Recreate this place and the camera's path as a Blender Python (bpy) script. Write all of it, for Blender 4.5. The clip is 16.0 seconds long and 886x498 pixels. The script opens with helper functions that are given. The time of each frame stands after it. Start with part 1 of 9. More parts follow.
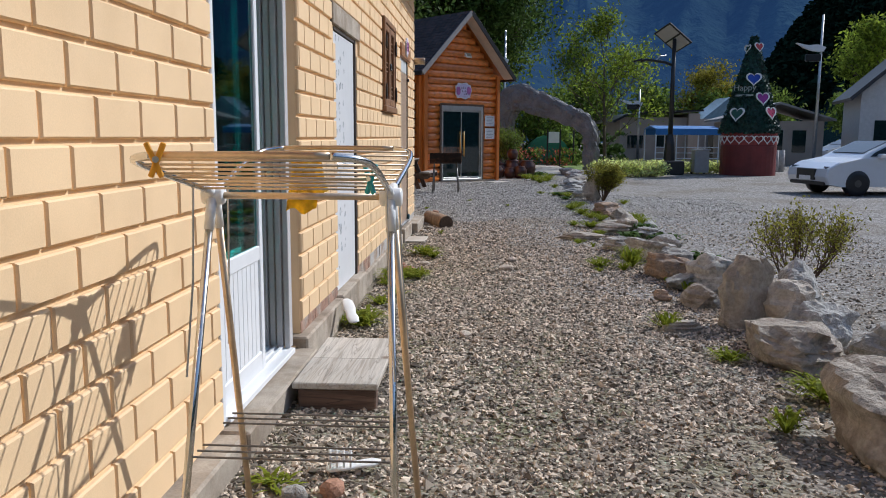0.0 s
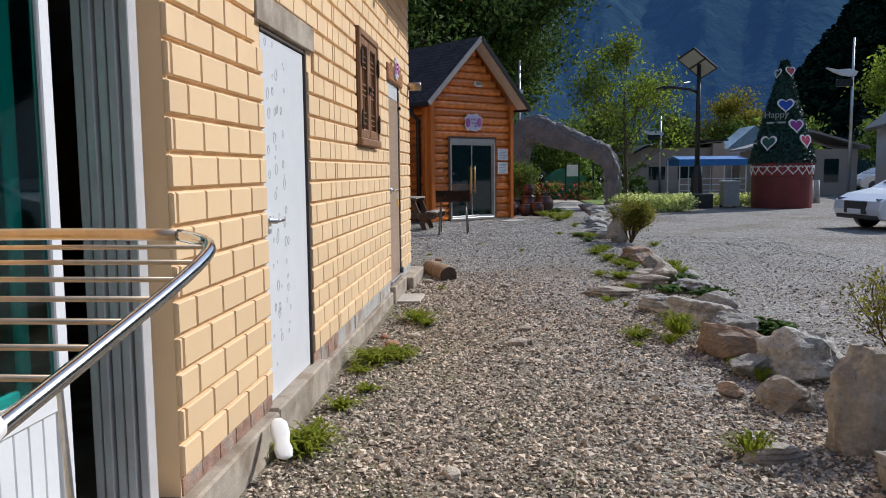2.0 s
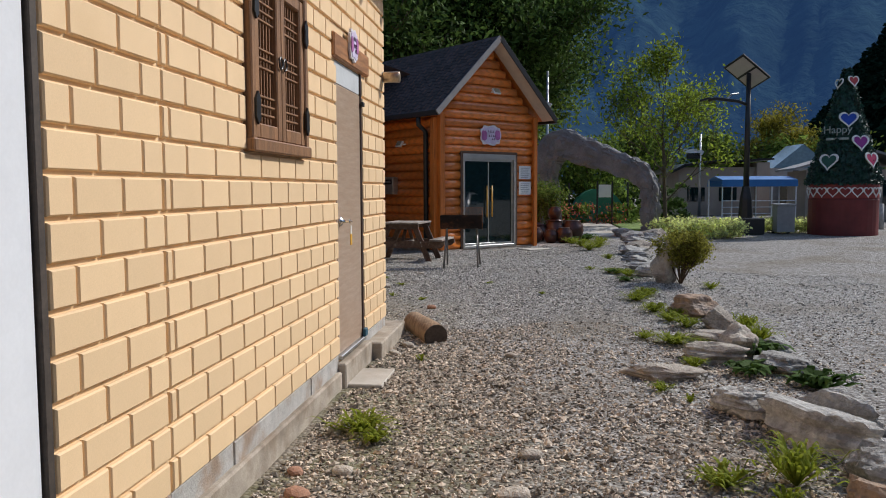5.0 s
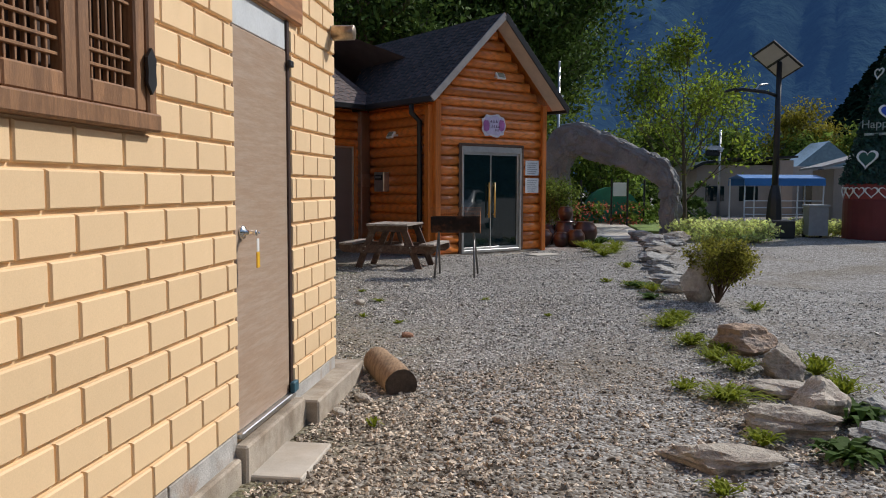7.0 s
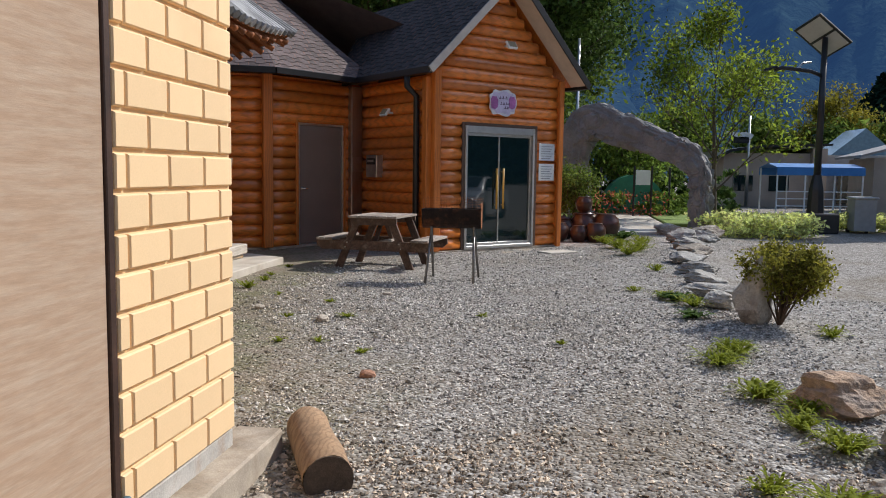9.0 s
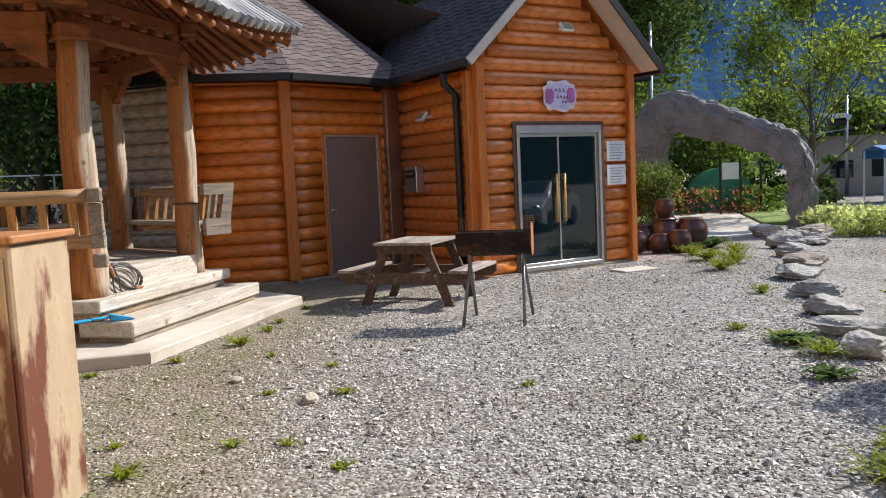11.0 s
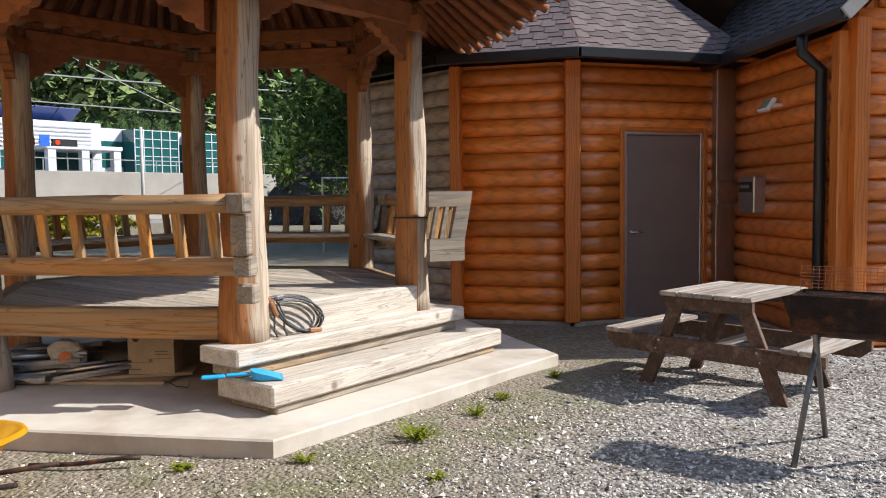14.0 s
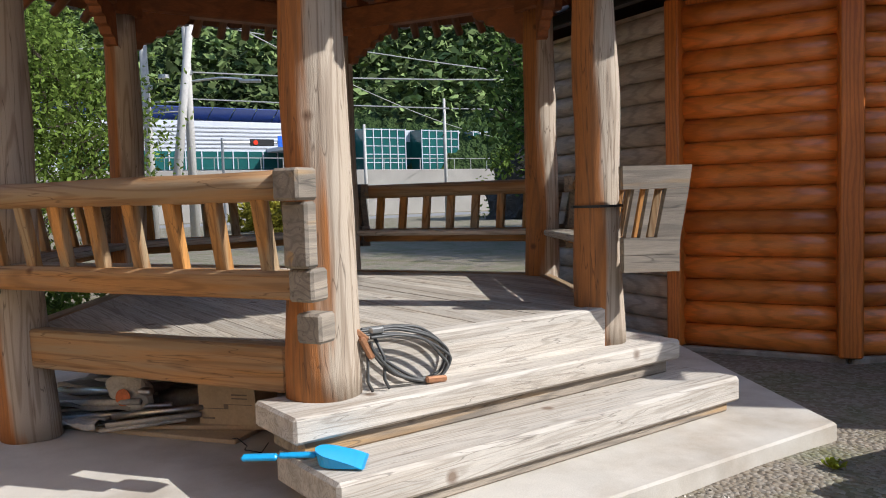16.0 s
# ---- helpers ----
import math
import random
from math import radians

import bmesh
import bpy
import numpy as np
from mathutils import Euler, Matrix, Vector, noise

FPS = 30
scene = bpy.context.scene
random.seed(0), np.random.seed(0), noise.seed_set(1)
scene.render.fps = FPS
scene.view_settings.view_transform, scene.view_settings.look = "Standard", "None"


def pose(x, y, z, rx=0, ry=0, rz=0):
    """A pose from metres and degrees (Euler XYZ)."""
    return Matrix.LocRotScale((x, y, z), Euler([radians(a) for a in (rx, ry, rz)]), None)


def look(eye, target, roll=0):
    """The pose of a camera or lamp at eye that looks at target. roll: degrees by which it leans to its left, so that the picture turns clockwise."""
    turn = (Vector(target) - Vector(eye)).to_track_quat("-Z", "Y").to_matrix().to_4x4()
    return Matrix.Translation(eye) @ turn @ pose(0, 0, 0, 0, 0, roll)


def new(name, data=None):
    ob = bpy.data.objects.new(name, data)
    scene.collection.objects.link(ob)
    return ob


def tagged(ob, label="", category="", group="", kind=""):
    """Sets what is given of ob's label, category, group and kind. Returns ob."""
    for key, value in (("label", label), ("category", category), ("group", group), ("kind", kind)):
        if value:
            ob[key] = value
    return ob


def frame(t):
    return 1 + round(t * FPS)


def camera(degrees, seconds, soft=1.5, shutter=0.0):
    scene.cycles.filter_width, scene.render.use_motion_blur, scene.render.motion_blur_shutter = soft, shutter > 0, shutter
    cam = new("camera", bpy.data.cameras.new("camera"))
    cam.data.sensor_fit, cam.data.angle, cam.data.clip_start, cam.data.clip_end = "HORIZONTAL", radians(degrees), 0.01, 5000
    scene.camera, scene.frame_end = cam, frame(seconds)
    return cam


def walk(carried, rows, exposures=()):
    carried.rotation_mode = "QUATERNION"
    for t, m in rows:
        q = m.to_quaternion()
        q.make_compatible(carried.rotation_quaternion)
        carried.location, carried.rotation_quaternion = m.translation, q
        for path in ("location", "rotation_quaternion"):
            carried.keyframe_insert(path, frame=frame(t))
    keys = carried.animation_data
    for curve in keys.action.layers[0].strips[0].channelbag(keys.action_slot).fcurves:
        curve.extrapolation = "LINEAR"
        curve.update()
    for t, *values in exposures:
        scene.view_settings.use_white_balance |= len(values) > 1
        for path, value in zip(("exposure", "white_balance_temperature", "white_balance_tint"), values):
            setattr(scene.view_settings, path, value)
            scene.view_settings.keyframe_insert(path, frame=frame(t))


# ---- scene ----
cam = camera(58.4, 16.0, 1.0)
PATH = [
    (0, (-0.18, 0.521, 1.663), (-0.295, 2.498, 1.382), 0.3),
    (0.5, (-0.133, 1.024, 1.678), (-0.269, 3.007, 1.456), -0.7),
    (1, (-0.109, 1.484, 1.684), (-0.247, 3.468, 1.477), -1.4),
    (1.5, (-0.046, 1.997, 1.712), (-0.189, 3.983, 1.53), -0.7),
    (2, (-0.061, 2.503, 1.709), (-0.224, 4.486, 1.512), -0.6),
    (2.5, (0.008, 2.996, 1.728), (-0.149, 4.979, 1.52), -0.1),
    (3, (-0.05, 3.479, 1.709), (-0.226, 5.462, 1.52), 1.0),
    (3.5, (0.014, 3.957, 1.72), (-0.192, 5.94, 1.569), 0.6),
    (4, (0.069, 4.496, 1.716), (-0.145, 6.48, 1.569), -1.2),
    (4.2, (0.097, 4.7, 1.734), (-0.128, 6.681, 1.581), -1.3),
    (6.3, (0.15, 6.877, 1.731), (-0.088, 8.858, 1.59), 1.2),
    (6.5, (0.15, 7.088, 1.745), (-0.104, 9.066, 1.603), 0.6),
    (7, (0.193, 7.629, 1.731), (-0.072, 9.605, 1.574), 0.2),
    (7.5, (0.16, 8.175, 1.702), (-0.13, 10.147, 1.529), 0.0),
    (8, (0.201, 8.705, 1.703), (-0.071, 10.678, 1.518), -0.0),
    (8.5, (0.208, 9.247, 1.71), (-0.054, 11.222, 1.534), 0.5),
    (9, (0.206, 9.778, 1.728), (-0.099, 11.745, 1.536), 0.8),
    (9.2, (0.208, 9.992, 1.717), (-0.111, 11.957, 1.522), 0.8),
    (11.3, (0.287, 12.248, 1.838), (-0.246, 14.167, 1.659), -2.6),
    (11.5, (0.299, 12.435, 1.822), (-0.255, 14.348, 1.641), -2.3),
    (12, (0.301, 12.966, 1.832), (-0.316, 14.86, 1.658), -1.5),
    (12.5, (0.256, 13.487, 1.835), (-0.529, 15.32, 1.685), -1.6),
    (13, (0.147, 14.047, 1.834), (-0.772, 15.818, 1.696), -0.7),
    (13.5, (-0.055, 14.557, 1.839), (-1.17, 16.212, 1.697), -0.7),
    (14, (-0.28, 15.082, 1.843), (-1.555, 16.618, 1.713), -0.7),
    (14.5, (-0.602, 15.549, 1.847), (-2.027, 16.945, 1.705), -1.0),
    (15, (-0.903, 16.023, 1.847), (-2.4, 17.341, 1.697), -1.2),
    (15.5, (-1.281, 16.447, 1.822), (-2.871, 17.65, 1.67), -1.1),
    (16, (-1.592, 16.926, 1.755), (-3.248, 18.04, 1.622), -1.7),
]
walk(cam, [(t, look(eye, target, roll)) for t, eye, target, roll in PATH],
     [(0.0, -0.05, 5950, 10), (1.5, 0.0, 6050, 10), (3.5, -0.1, 6200, 10), (7.5, -0.12, 6450, 10), (9.0, 0.22, 6500, 10), (11.3, 0.72, 6600, 10), (13.0, 0.74, 6600, 10), (14.5, 0.68, 6350, 10), (16.0, 0.47, 6150, 10)])

# ---- sky, sun ----
SUN_AZ, SUN_EL = radians(39.0), radians(39.0)      # azimuth from +x towards +y
world = bpy.data.worlds.new("world")
scene.world = world
world.use_nodes = True
wn = world.node_tree
sky = wn.nodes.new("ShaderNodeTexSky")
sky.sky_type, sky.sun_disc = "NISHITA", False
sky.sun_elevation, sky.sun_rotation = SUN_EL, radians(90) - SUN_AZ
wn.links.new(sky.outputs[0], wn.nodes["Background"].inputs[0])
wn.nodes["Background"].inputs[1].default_value = 0.15
sun = new("sun", bpy.data.lights.new("sun", "SUN"))
sun.data.energy, sun.data.angle, sun.data.color = 4.1, radians(0.5), (1.0, 0.965, 0.91)
sun.matrix_world = look((40 * math.cos(SUN_AZ), 40 * math.sin(SUN_AZ), 40 * math.tan(SUN_EL)), (0, 0, 0))


# ---- small builders ----
def mesh_object(name, bm, material=None, smooth=False):
    me = bpy.data.meshes.new(name)
    bm.to_mesh(me)
    bm.free()
    if smooth:
        me.shade_smooth()
    for m in material if isinstance(material, (list, tuple)) else [material]:
        if m:
            me.materials.append(m)
    return new(name, me)


def part(name, bm, material, parent, label="", smooth=False):
    ob = mesh_object(name, bm, material, smooth)
    ob.parent = parent
    if label:
        tagged(ob, label)
    return ob


def base(name, label, category, at=(0, 0, 0), rz=0.0, group="", kind=""):
    ob = new(name)
    ob.matrix_basis = pose(*at, 0, 0, rz)
    return tagged(ob, label, category, group, kind)


def thing(name, bm, material, label, category, group="", kind="", smooth=False):
    return tagged(mesh_object(name, bm, material, smooth), label, category, group, kind)


def box(bm, x0, y0, z0, x1, y1, z1, bevel=0.0, m=None):
    """A box, with its edges bevelled; m turns and moves it."""
    r = bmesh.ops.create_cube(bm, size=1)
    vs = r["verts"]
    c = Matrix.Translation(((x0 + x1) / 2, (y0 + y1) / 2, (z0 + z1) / 2)) @ Matrix.Diagonal((abs(x1 - x0), abs(y1 - y0), abs(z1 - z0), 1))
    bmesh.ops.transform(bm, matrix=(m @ c) if m else c, verts=vs)
    if bevel:
        es = list({e for v in vs for e in v.link_edges})
        bmesh.ops.bevel(bm, geom=es, offset=bevel, segments=1, affect="EDGES", profile=0.5)
    return bm


def boxes(*rows):
    bm = bmesh.new()
    for r in rows:
        box(bm, *r)
    return bm


def tube(bm, p0, p1, r0, r1=None, n=10, rings=1, wob=0.0, seed=0, caps=True):
    """A round bar from p0 to p1 that tapers; wob roughens its outline."""
    p0, p1 = Vector(p0), Vector(p1)
    r1 = r0 if r1 is None else r1
    d = p1 - p0
    q = d.to_track_quat("Z", "Y")
    loops = []
    for j in range(rings + 1):
        s = j / rings
        c = p0 + d * s
        if wob and rings > 1:
            c = c + q @ Vector((noise.noise((seed, s * 2.3, 0)), noise.noise((seed, s * 2.3, 9)), 0)) * wob * 1.3
        r = r0 + (r1 - r0) * s
        ring = []
        for i in range(n):
            a = 2 * math.pi * i / n
            k = r * (1 + (wob * 1.6 / max(r0, 1e-6)) * 0.5 * noise.noise((math.cos(a) * 1.3 + seed, math.sin(a) * 1.3, s * 4)) if wob else 1)
            ring.append(bm.verts.new(c + q @ Vector((k * math.cos(a), k * math.sin(a), 0))))
        loops.append(ring)
    for a, b in zip(loops, loops[1:]):
        for i in range(n):
            bm.faces.new((a[i], a[(i + 1) % n], b[(i + 1) % n], b[i]))
    if caps:
        bm.faces.new(loops[0][::-1])
        bm.faces.new(loops[-1])
    return bm


def wire(bm, pts, r, n=6):
    """A bent round bar through points, in one skin."""
    pts = [Vector(p) for p in pts]
    loops = []
    for i, p in enumerate(pts):
        d = (pts[min(i + 1, len(pts) - 1)] - pts[max(i - 1, 0)]).normalized()
        q = d.to_track_quat("Z", "Y")
        loops.append([bm.verts.new(p + q @ Vector((r * math.cos(2 * math.pi * k / n), r * math.sin(2 * math.pi * k / n), 0))) for k in range(n)])
    for a, b in zip(loops, loops[1:]):
        rot = min(range(n), key=lambda s: sum((a[k].co - b[(k + s) % n].co).length for k in range(n)))
        for k in range(n):
            bm.faces.new((a[k], a[(k + 1) % n], b[(k + 1 + rot) % n], b[(k + rot) % n]))
    bm.faces.new(loops[0][::-1])
    bm.faces.new(loops[-1])
    return bm


def rounded(pts, n=6):
    """The same course with more points, bent smoothly through the given ones."""
    pts = [Vector(p) for p in pts]
    out = []
    for i in range(len(pts) - 1):
        a, b, c, d = pts[max(i - 1, 0)], pts[i], pts[i + 1], pts[min(i + 2, len(pts) - 1)]
        out += [0.5 * (2 * b + (c - a) * t + (2 * a - 5 * b + 4 * c - d) * t * t + (3 * b - a - 3 * c + d) * t ** 3) for t in np.linspace(0, 1, n, endpoint=False).tolist()]
    return out + [pts[-1]]


def lathe(bm, profile, at=(0, 0, 0), n=20, m=None):
    """A turned body from (radius, height) pairs."""
    rings = []
    for r, z in profile:
        ring = [bm.verts.new((at[0] + r * math.cos(2 * math.pi * i / n), at[1] + r * math.sin(2 * math.pi * i / n), at[2] + z)) for i in range(n)]
        rings.append(ring)
    for a, b in zip(rings, rings[1:]):
        for i in range(n):
            bm.faces.new((a[i], a[(i + 1) % n], b[(i + 1) % n], b[i]))
    bm.faces.new(rings[0][::-1])
    bm.faces.new(rings[-1])
    if m:
        bmesh.ops.transform(bm, matrix=m, verts=[v for r in rings for v in r])
    return bm


def prism(bm, outline, z0, z1, m=None):
    """A flat outline drawn up from z0 to z1."""
    lo = [bm.verts.new((x, y, z0)) for x, y in outline]
    hi = [bm.verts.new((x, y, z1)) for x, y in outline]
    bm.faces.new(lo[::-1])
    bm.faces.new(hi)
    k = len(lo)
    for i in range(k):
        bm.faces.new((lo[i], lo[(i + 1) % k], hi[(i + 1) % k], hi[i]))
    if m:
        bmesh.ops.transform(bm, matrix=m, verts=lo + hi)
    bmesh.ops.recalc_face_normals(bm, faces=bm.faces[:])
    return bm


def from_arrays(name, verts, faces, material, smooth=False):
    """A mesh from numpy arrays of corners and equal-sided faces."""
    k = faces.shape[1]
    me = bpy.data.meshes.new(name)
    me.vertices.add(len(verts))
    me.vertices.foreach_set("co", verts.astype(np.float32).ravel())
    me.loops.add(faces.size)
    me.loops.foreach_set("vertex_index", faces.astype(np.int32).ravel())
    me.polygons.add(len(faces))
    me.polygons.foreach_set("loop_start", np.arange(0, faces.size, k, dtype=np.int32))
    me.update(calc_edges=True)
    me.validate()
    if smooth:
        me.shade_smooth()
    else:
        me.shade_flat()
    me.materials.append(material)
    return new(name, me)


# ---- materials ----
def mat(name, colour, rough=0.7, metal=0.0, vary=0.25, scale=6.0, fine=60.0, bump=0.2, dist=0.004, stretch=(1, 1, 1), second=None, mix=(0.45, 0.62),
        mix_scale=2.0, coords="Object", island=0.0, objrand=0.0, spec=0.5, coat=0.0, extra=None):
    """A surface with variation at two scales: large patches (a second colour between the thresholds mix) and fine grain, with relief."""
    m = bpy.data.materials.new(name)
    m.use_nodes = True
    nt = m.node_tree
    N, K = nt.nodes, nt.links
    b = N["Principled BSDF"]
    b.inputs["Roughness"].default_value, b.inputs["Metallic"].default_value = rough, metal
    b.inputs["Specular IOR Level"].default_value = spec
    b.inputs["Coat Weight"].default_value = coat
    b.inputs["Coat Roughness"].default_value = 0.25
    tc = N.new("ShaderNodeTexCoord")
    mp = N.new("ShaderNodeMapping")
    mp.inputs["Scale"].default_value = stretch
    K.new(tc.outputs[coords], mp.inputs[0])

    def nz(s, detail=3.0, rough_=0.6):
        t = N.new("ShaderNodeTexNoise")
        t.inputs["Scale"].default_value, t.inputs["Detail"].default_value, t.inputs["Roughness"].default_value = s, detail, rough_
        K.new(mp.outputs[0], t.inputs["Vector"])
        return t.outputs[0]

    def mul(a, fac_socket, lo, hi):
        r = N.new("ShaderNodeMapRange")
        r.inputs["To Min"].default_value, r.inputs["To Max"].default_value = lo, hi
        r.inputs["From Min"].default_value, r.inputs["From Max"].default_value = 0.3, 0.7
        K.new(fac_socket, r.inputs["Value"])
        x = N.new("ShaderNodeVectorMath")
        x.operation = "SCALE"
        K.new(a, x.inputs[0])
        K.new(r.outputs[0], x.inputs["Scale"])
        return x.outputs[0]

    c = N.new("ShaderNodeRGB")
    c.outputs[0].default_value = (*colour, 1)
    out = c.outputs[0]
    if second:
        r = N.new("ShaderNodeMapRange")
        r.inputs["From Min"].default_value, r.inputs["From Max"].default_value = mix
        K.new(nz(mix_scale, 5.0), r.inputs["Value"])
        x = N.new("ShaderNodeMix")
        x.data_type = "RGBA"
        K.new(r.outputs[0], x.inputs["Factor"])
        K.new(out, x.inputs["A"])
        x.inputs["B"].default_value = (*second, 1)
        out = x.outputs["Result"]
    out = mul(out, nz(scale), 1 - vary, 1 + vary)
    f = nz(fine, 4.0)
    out = mul(out, f, 1 - vary * 0.7, 1 + vary * 0.7)
    if island:
        g = N.new("ShaderNodeNewGeometry")
        out = mul(out, g.outputs["Random Per Island"], 1 - island, 1 + island)
    if objrand:
        g = N.new("ShaderNodeObjectInfo")
        out = mul(out, g.outputs["Random"], 1 - objrand, 1 + objrand)
    if extra:
        out = extra(N, K, mp, out, b)
    K.new(out, b.inputs["Base Color"])
    if bump:
        bp = N.new("ShaderNodeBump")
        bp.inputs["Strength"].default_value, bp.inputs["Distance"].default_value = bump, dist
        K.new(f, bp.inputs["Height"])
        K.new(bp.outputs[0], b.inputs["Normal"])
    return m


def grain(scale, strength, dark, light=None):
    """Wood grain: long rings bent by noise, and knots, laid over the base colour."""
    def go(N, K, mp, out, b):
        w = N.new("ShaderNodeTexWave")
        w.wave_type, w.bands_direction = "BANDS", "X"
        w.inputs["Scale"].default_value, w.inputs["Distortion"].default_value = scale, 9.0
        w.inputs["Detail"].default_value, w.inputs["Detail Scale"].default_value = 3.0, 1.2
        K.new(mp.outputs[0], w.inputs["Vector"])
        r = N.new("ShaderNodeMapRange")
        r.inputs["From Min"].default_value, r.inputs["From Max"].default_value = 0.45, 1.0
        r.inputs["To Max"].default_value = strength
        K.new(w.outputs["Fac"], r.inputs["Value"])
        x = N.new("ShaderNodeMix")
        x.data_type = "RGBA"
        K.new(r.outputs[0], x.inputs["Factor"])
        K.new(out, x.inputs["A"])
        x.inputs["B"].default_value = (*dark, 1)
        out2 = x.outputs["Result"]
        v = N.new("ShaderNodeTexVoronoi")
        v.inputs["Scale"].default_value = scale * 0.16
        K.new(mp.outputs[0], v.inputs["Vector"])
        r2 = N.new("ShaderNodeMapRange")
        r2.inputs["From Min"].default_value, r2.inputs["From Max"].default_value = 0.03, 0.10
        r2.inputs["To Min"].default_value, r2.inputs["To Max"].default_value = 0.8, 0.0
        K.new(v.outputs["Distance"], r2.inputs["Value"])
        y = N.new("ShaderNodeMix")
        y.data_type = "RGBA"
        K.new(r2.outputs[0], y.inputs["Factor"])
        K.new(out2, y.inputs["A"])
        y.inputs["B"].default_value = (dark[0] * 0.6, dark[1] * 0.5, dark[2] * 0.4, 1)
        return y.outputs["Result"]
    return go


def rings(scale, strength, dark, count=60.0, knots=3.2):
    """Sawn wood: contour lines that follow the stretched noise, fine cracks, and a few round knots."""
    def go(N, K, mp, out, b):
        def tex(s, detail, src):
            t = N.new("ShaderNodeTexNoise")
            t.inputs["Scale"].default_value, t.inputs["Detail"].default_value = s, detail
            K.new(src, t.inputs["Vector"])
            return t.outputs[0]

        def calc(op, a, v=0.0):
            x = N.new("ShaderNodeMath")
            x.operation = op
            K.new(a, x.inputs[0])
            x.inputs[1].default_value = v
            return x.outputs[0]

        def lay(out_, f, lo, hi, top, colour):
            r = N.new("ShaderNodeMapRange")
            r.inputs["From Min"].default_value, r.inputs["From Max"].default_value, r.inputs["To Max"].default_value = lo, hi, top
            K.new(f, r.inputs["Value"])
            x = N.new("ShaderNodeMix")
            x.data_type = "RGBA"
            K.new(r.outputs[0], x.inputs["Factor"])
            K.new(out_, x.inputs["A"])
            x.inputs["B"].default_value = (*colour, 1)
            return x.outputs["Result"]

        src = mp.outputs[0]
        line = calc("SINE", calc("MULTIPLY", tex(scale, 1.5, src), count))
        out = lay(out, line, 0.35, 1.0, strength, dark)
        out = lay(out, tex(scale * 7, 2.0, src), 0.60, 0.72, 0.55, dark)
        crack = tex(scale * 2.2, 2.0, src)
        gap = calc("ABSOLUTE", calc("SUBTRACT", crack, 0.5))
        out = lay(out, calc("MULTIPLY", gap, -1.0), -0.008, 0.0, 0.6, tuple(c * 0.35 for c in dark))
        v = N.new("ShaderNodeTexVoronoi")
        v.inputs["Scale"].default_value = knots
        K.new(mp.inputs[0].links[0].from_socket, v.inputs["Vector"])
        return lay(out, calc("MULTIPLY", v.outputs["Distance"], -1.0), -0.12, -0.05, 0.85, (dark[0] * 0.7, dark[1] * 0.55, dark[2] * 0.45))
    return go


def sun_side_grey(grey, side, lo, hi):
    """Weather grey in long ragged streaks, the sunward side painted paler by its normal."""
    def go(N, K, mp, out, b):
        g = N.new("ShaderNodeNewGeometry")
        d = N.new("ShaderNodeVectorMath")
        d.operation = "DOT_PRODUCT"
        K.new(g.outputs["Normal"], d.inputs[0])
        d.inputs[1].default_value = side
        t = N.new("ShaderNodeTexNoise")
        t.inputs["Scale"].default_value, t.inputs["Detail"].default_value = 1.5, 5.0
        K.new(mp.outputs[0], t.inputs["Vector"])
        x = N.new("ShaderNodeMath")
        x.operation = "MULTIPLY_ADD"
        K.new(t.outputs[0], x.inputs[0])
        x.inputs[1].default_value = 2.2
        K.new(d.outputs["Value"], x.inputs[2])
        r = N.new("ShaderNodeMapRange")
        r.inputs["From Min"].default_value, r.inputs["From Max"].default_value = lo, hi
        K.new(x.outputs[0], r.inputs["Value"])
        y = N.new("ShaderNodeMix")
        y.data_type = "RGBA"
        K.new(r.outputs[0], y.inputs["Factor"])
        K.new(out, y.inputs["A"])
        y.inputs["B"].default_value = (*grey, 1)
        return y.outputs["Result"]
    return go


def weathered(grey, lo, hi):
    """Grey weathering in streaks along the wood."""
    def go(N, K, mp, out, b):
        t = N.new("ShaderNodeTexNoise")
        t.inputs["Scale"].default_value, t.inputs["Detail"].default_value = 1.6, 6.0
        K.new(mp.outputs[0], t.inputs["Vector"])
        r = N.new("ShaderNodeMapRange")
        r.inputs["From Min"].default_value, r.inputs["From Max"].default_value = lo, hi
        K.new(t.outputs[0], r.inputs["Value"])
        x = N.new("ShaderNodeMix")
        x.data_type = "RGBA"
        K.new(r.outputs[0], x.inputs["Factor"])
        K.new(out, x.inputs["A"])
        x.inputs["B"].default_value = (*grey, 1)
        return x.outputs["Result"]
    return go


def chain(*steps):
    def go(N, K, mp, out, b):
        for s in steps:
            out = s(N, K, mp, out, b)
        return out
    return go


def leaf_mat(name, colour, sheen=0.35):
    m = mat(name, colour, 0.75, vary=0.25, scale=1.2, bump=0, island=0.45, spec=0.12)
    b = m.node_tree.nodes["Principled BSDF"]
    K, N = m.node_tree.links, m.node_tree.nodes
    tr = N.new("ShaderNodeBsdfTranslucent")
    src = b.inputs["Base Color"].links[0].from_socket
    K.new(src, tr.inputs["Color"])
    mx = N.new("ShaderNodeMixShader")
    mx.inputs[0].default_value = sheen
    K.new(b.outputs[0], mx.inputs[1])
    K.new(tr.outputs[0], mx.inputs[2])
    K.new(mx.outputs[0], N["Material Output"].inputs["Surface"])
    return m


def glass(name, tint, rough=0.02):
    m = mat(name, tint, rough, bump=0, vary=0.0)
    b = m.node_tree.nodes["Principled BSDF"]
    b.inputs["Transmission Weight"].default_value = 1.0
    b.inputs["IOR"].default_value = 1.45
    return m


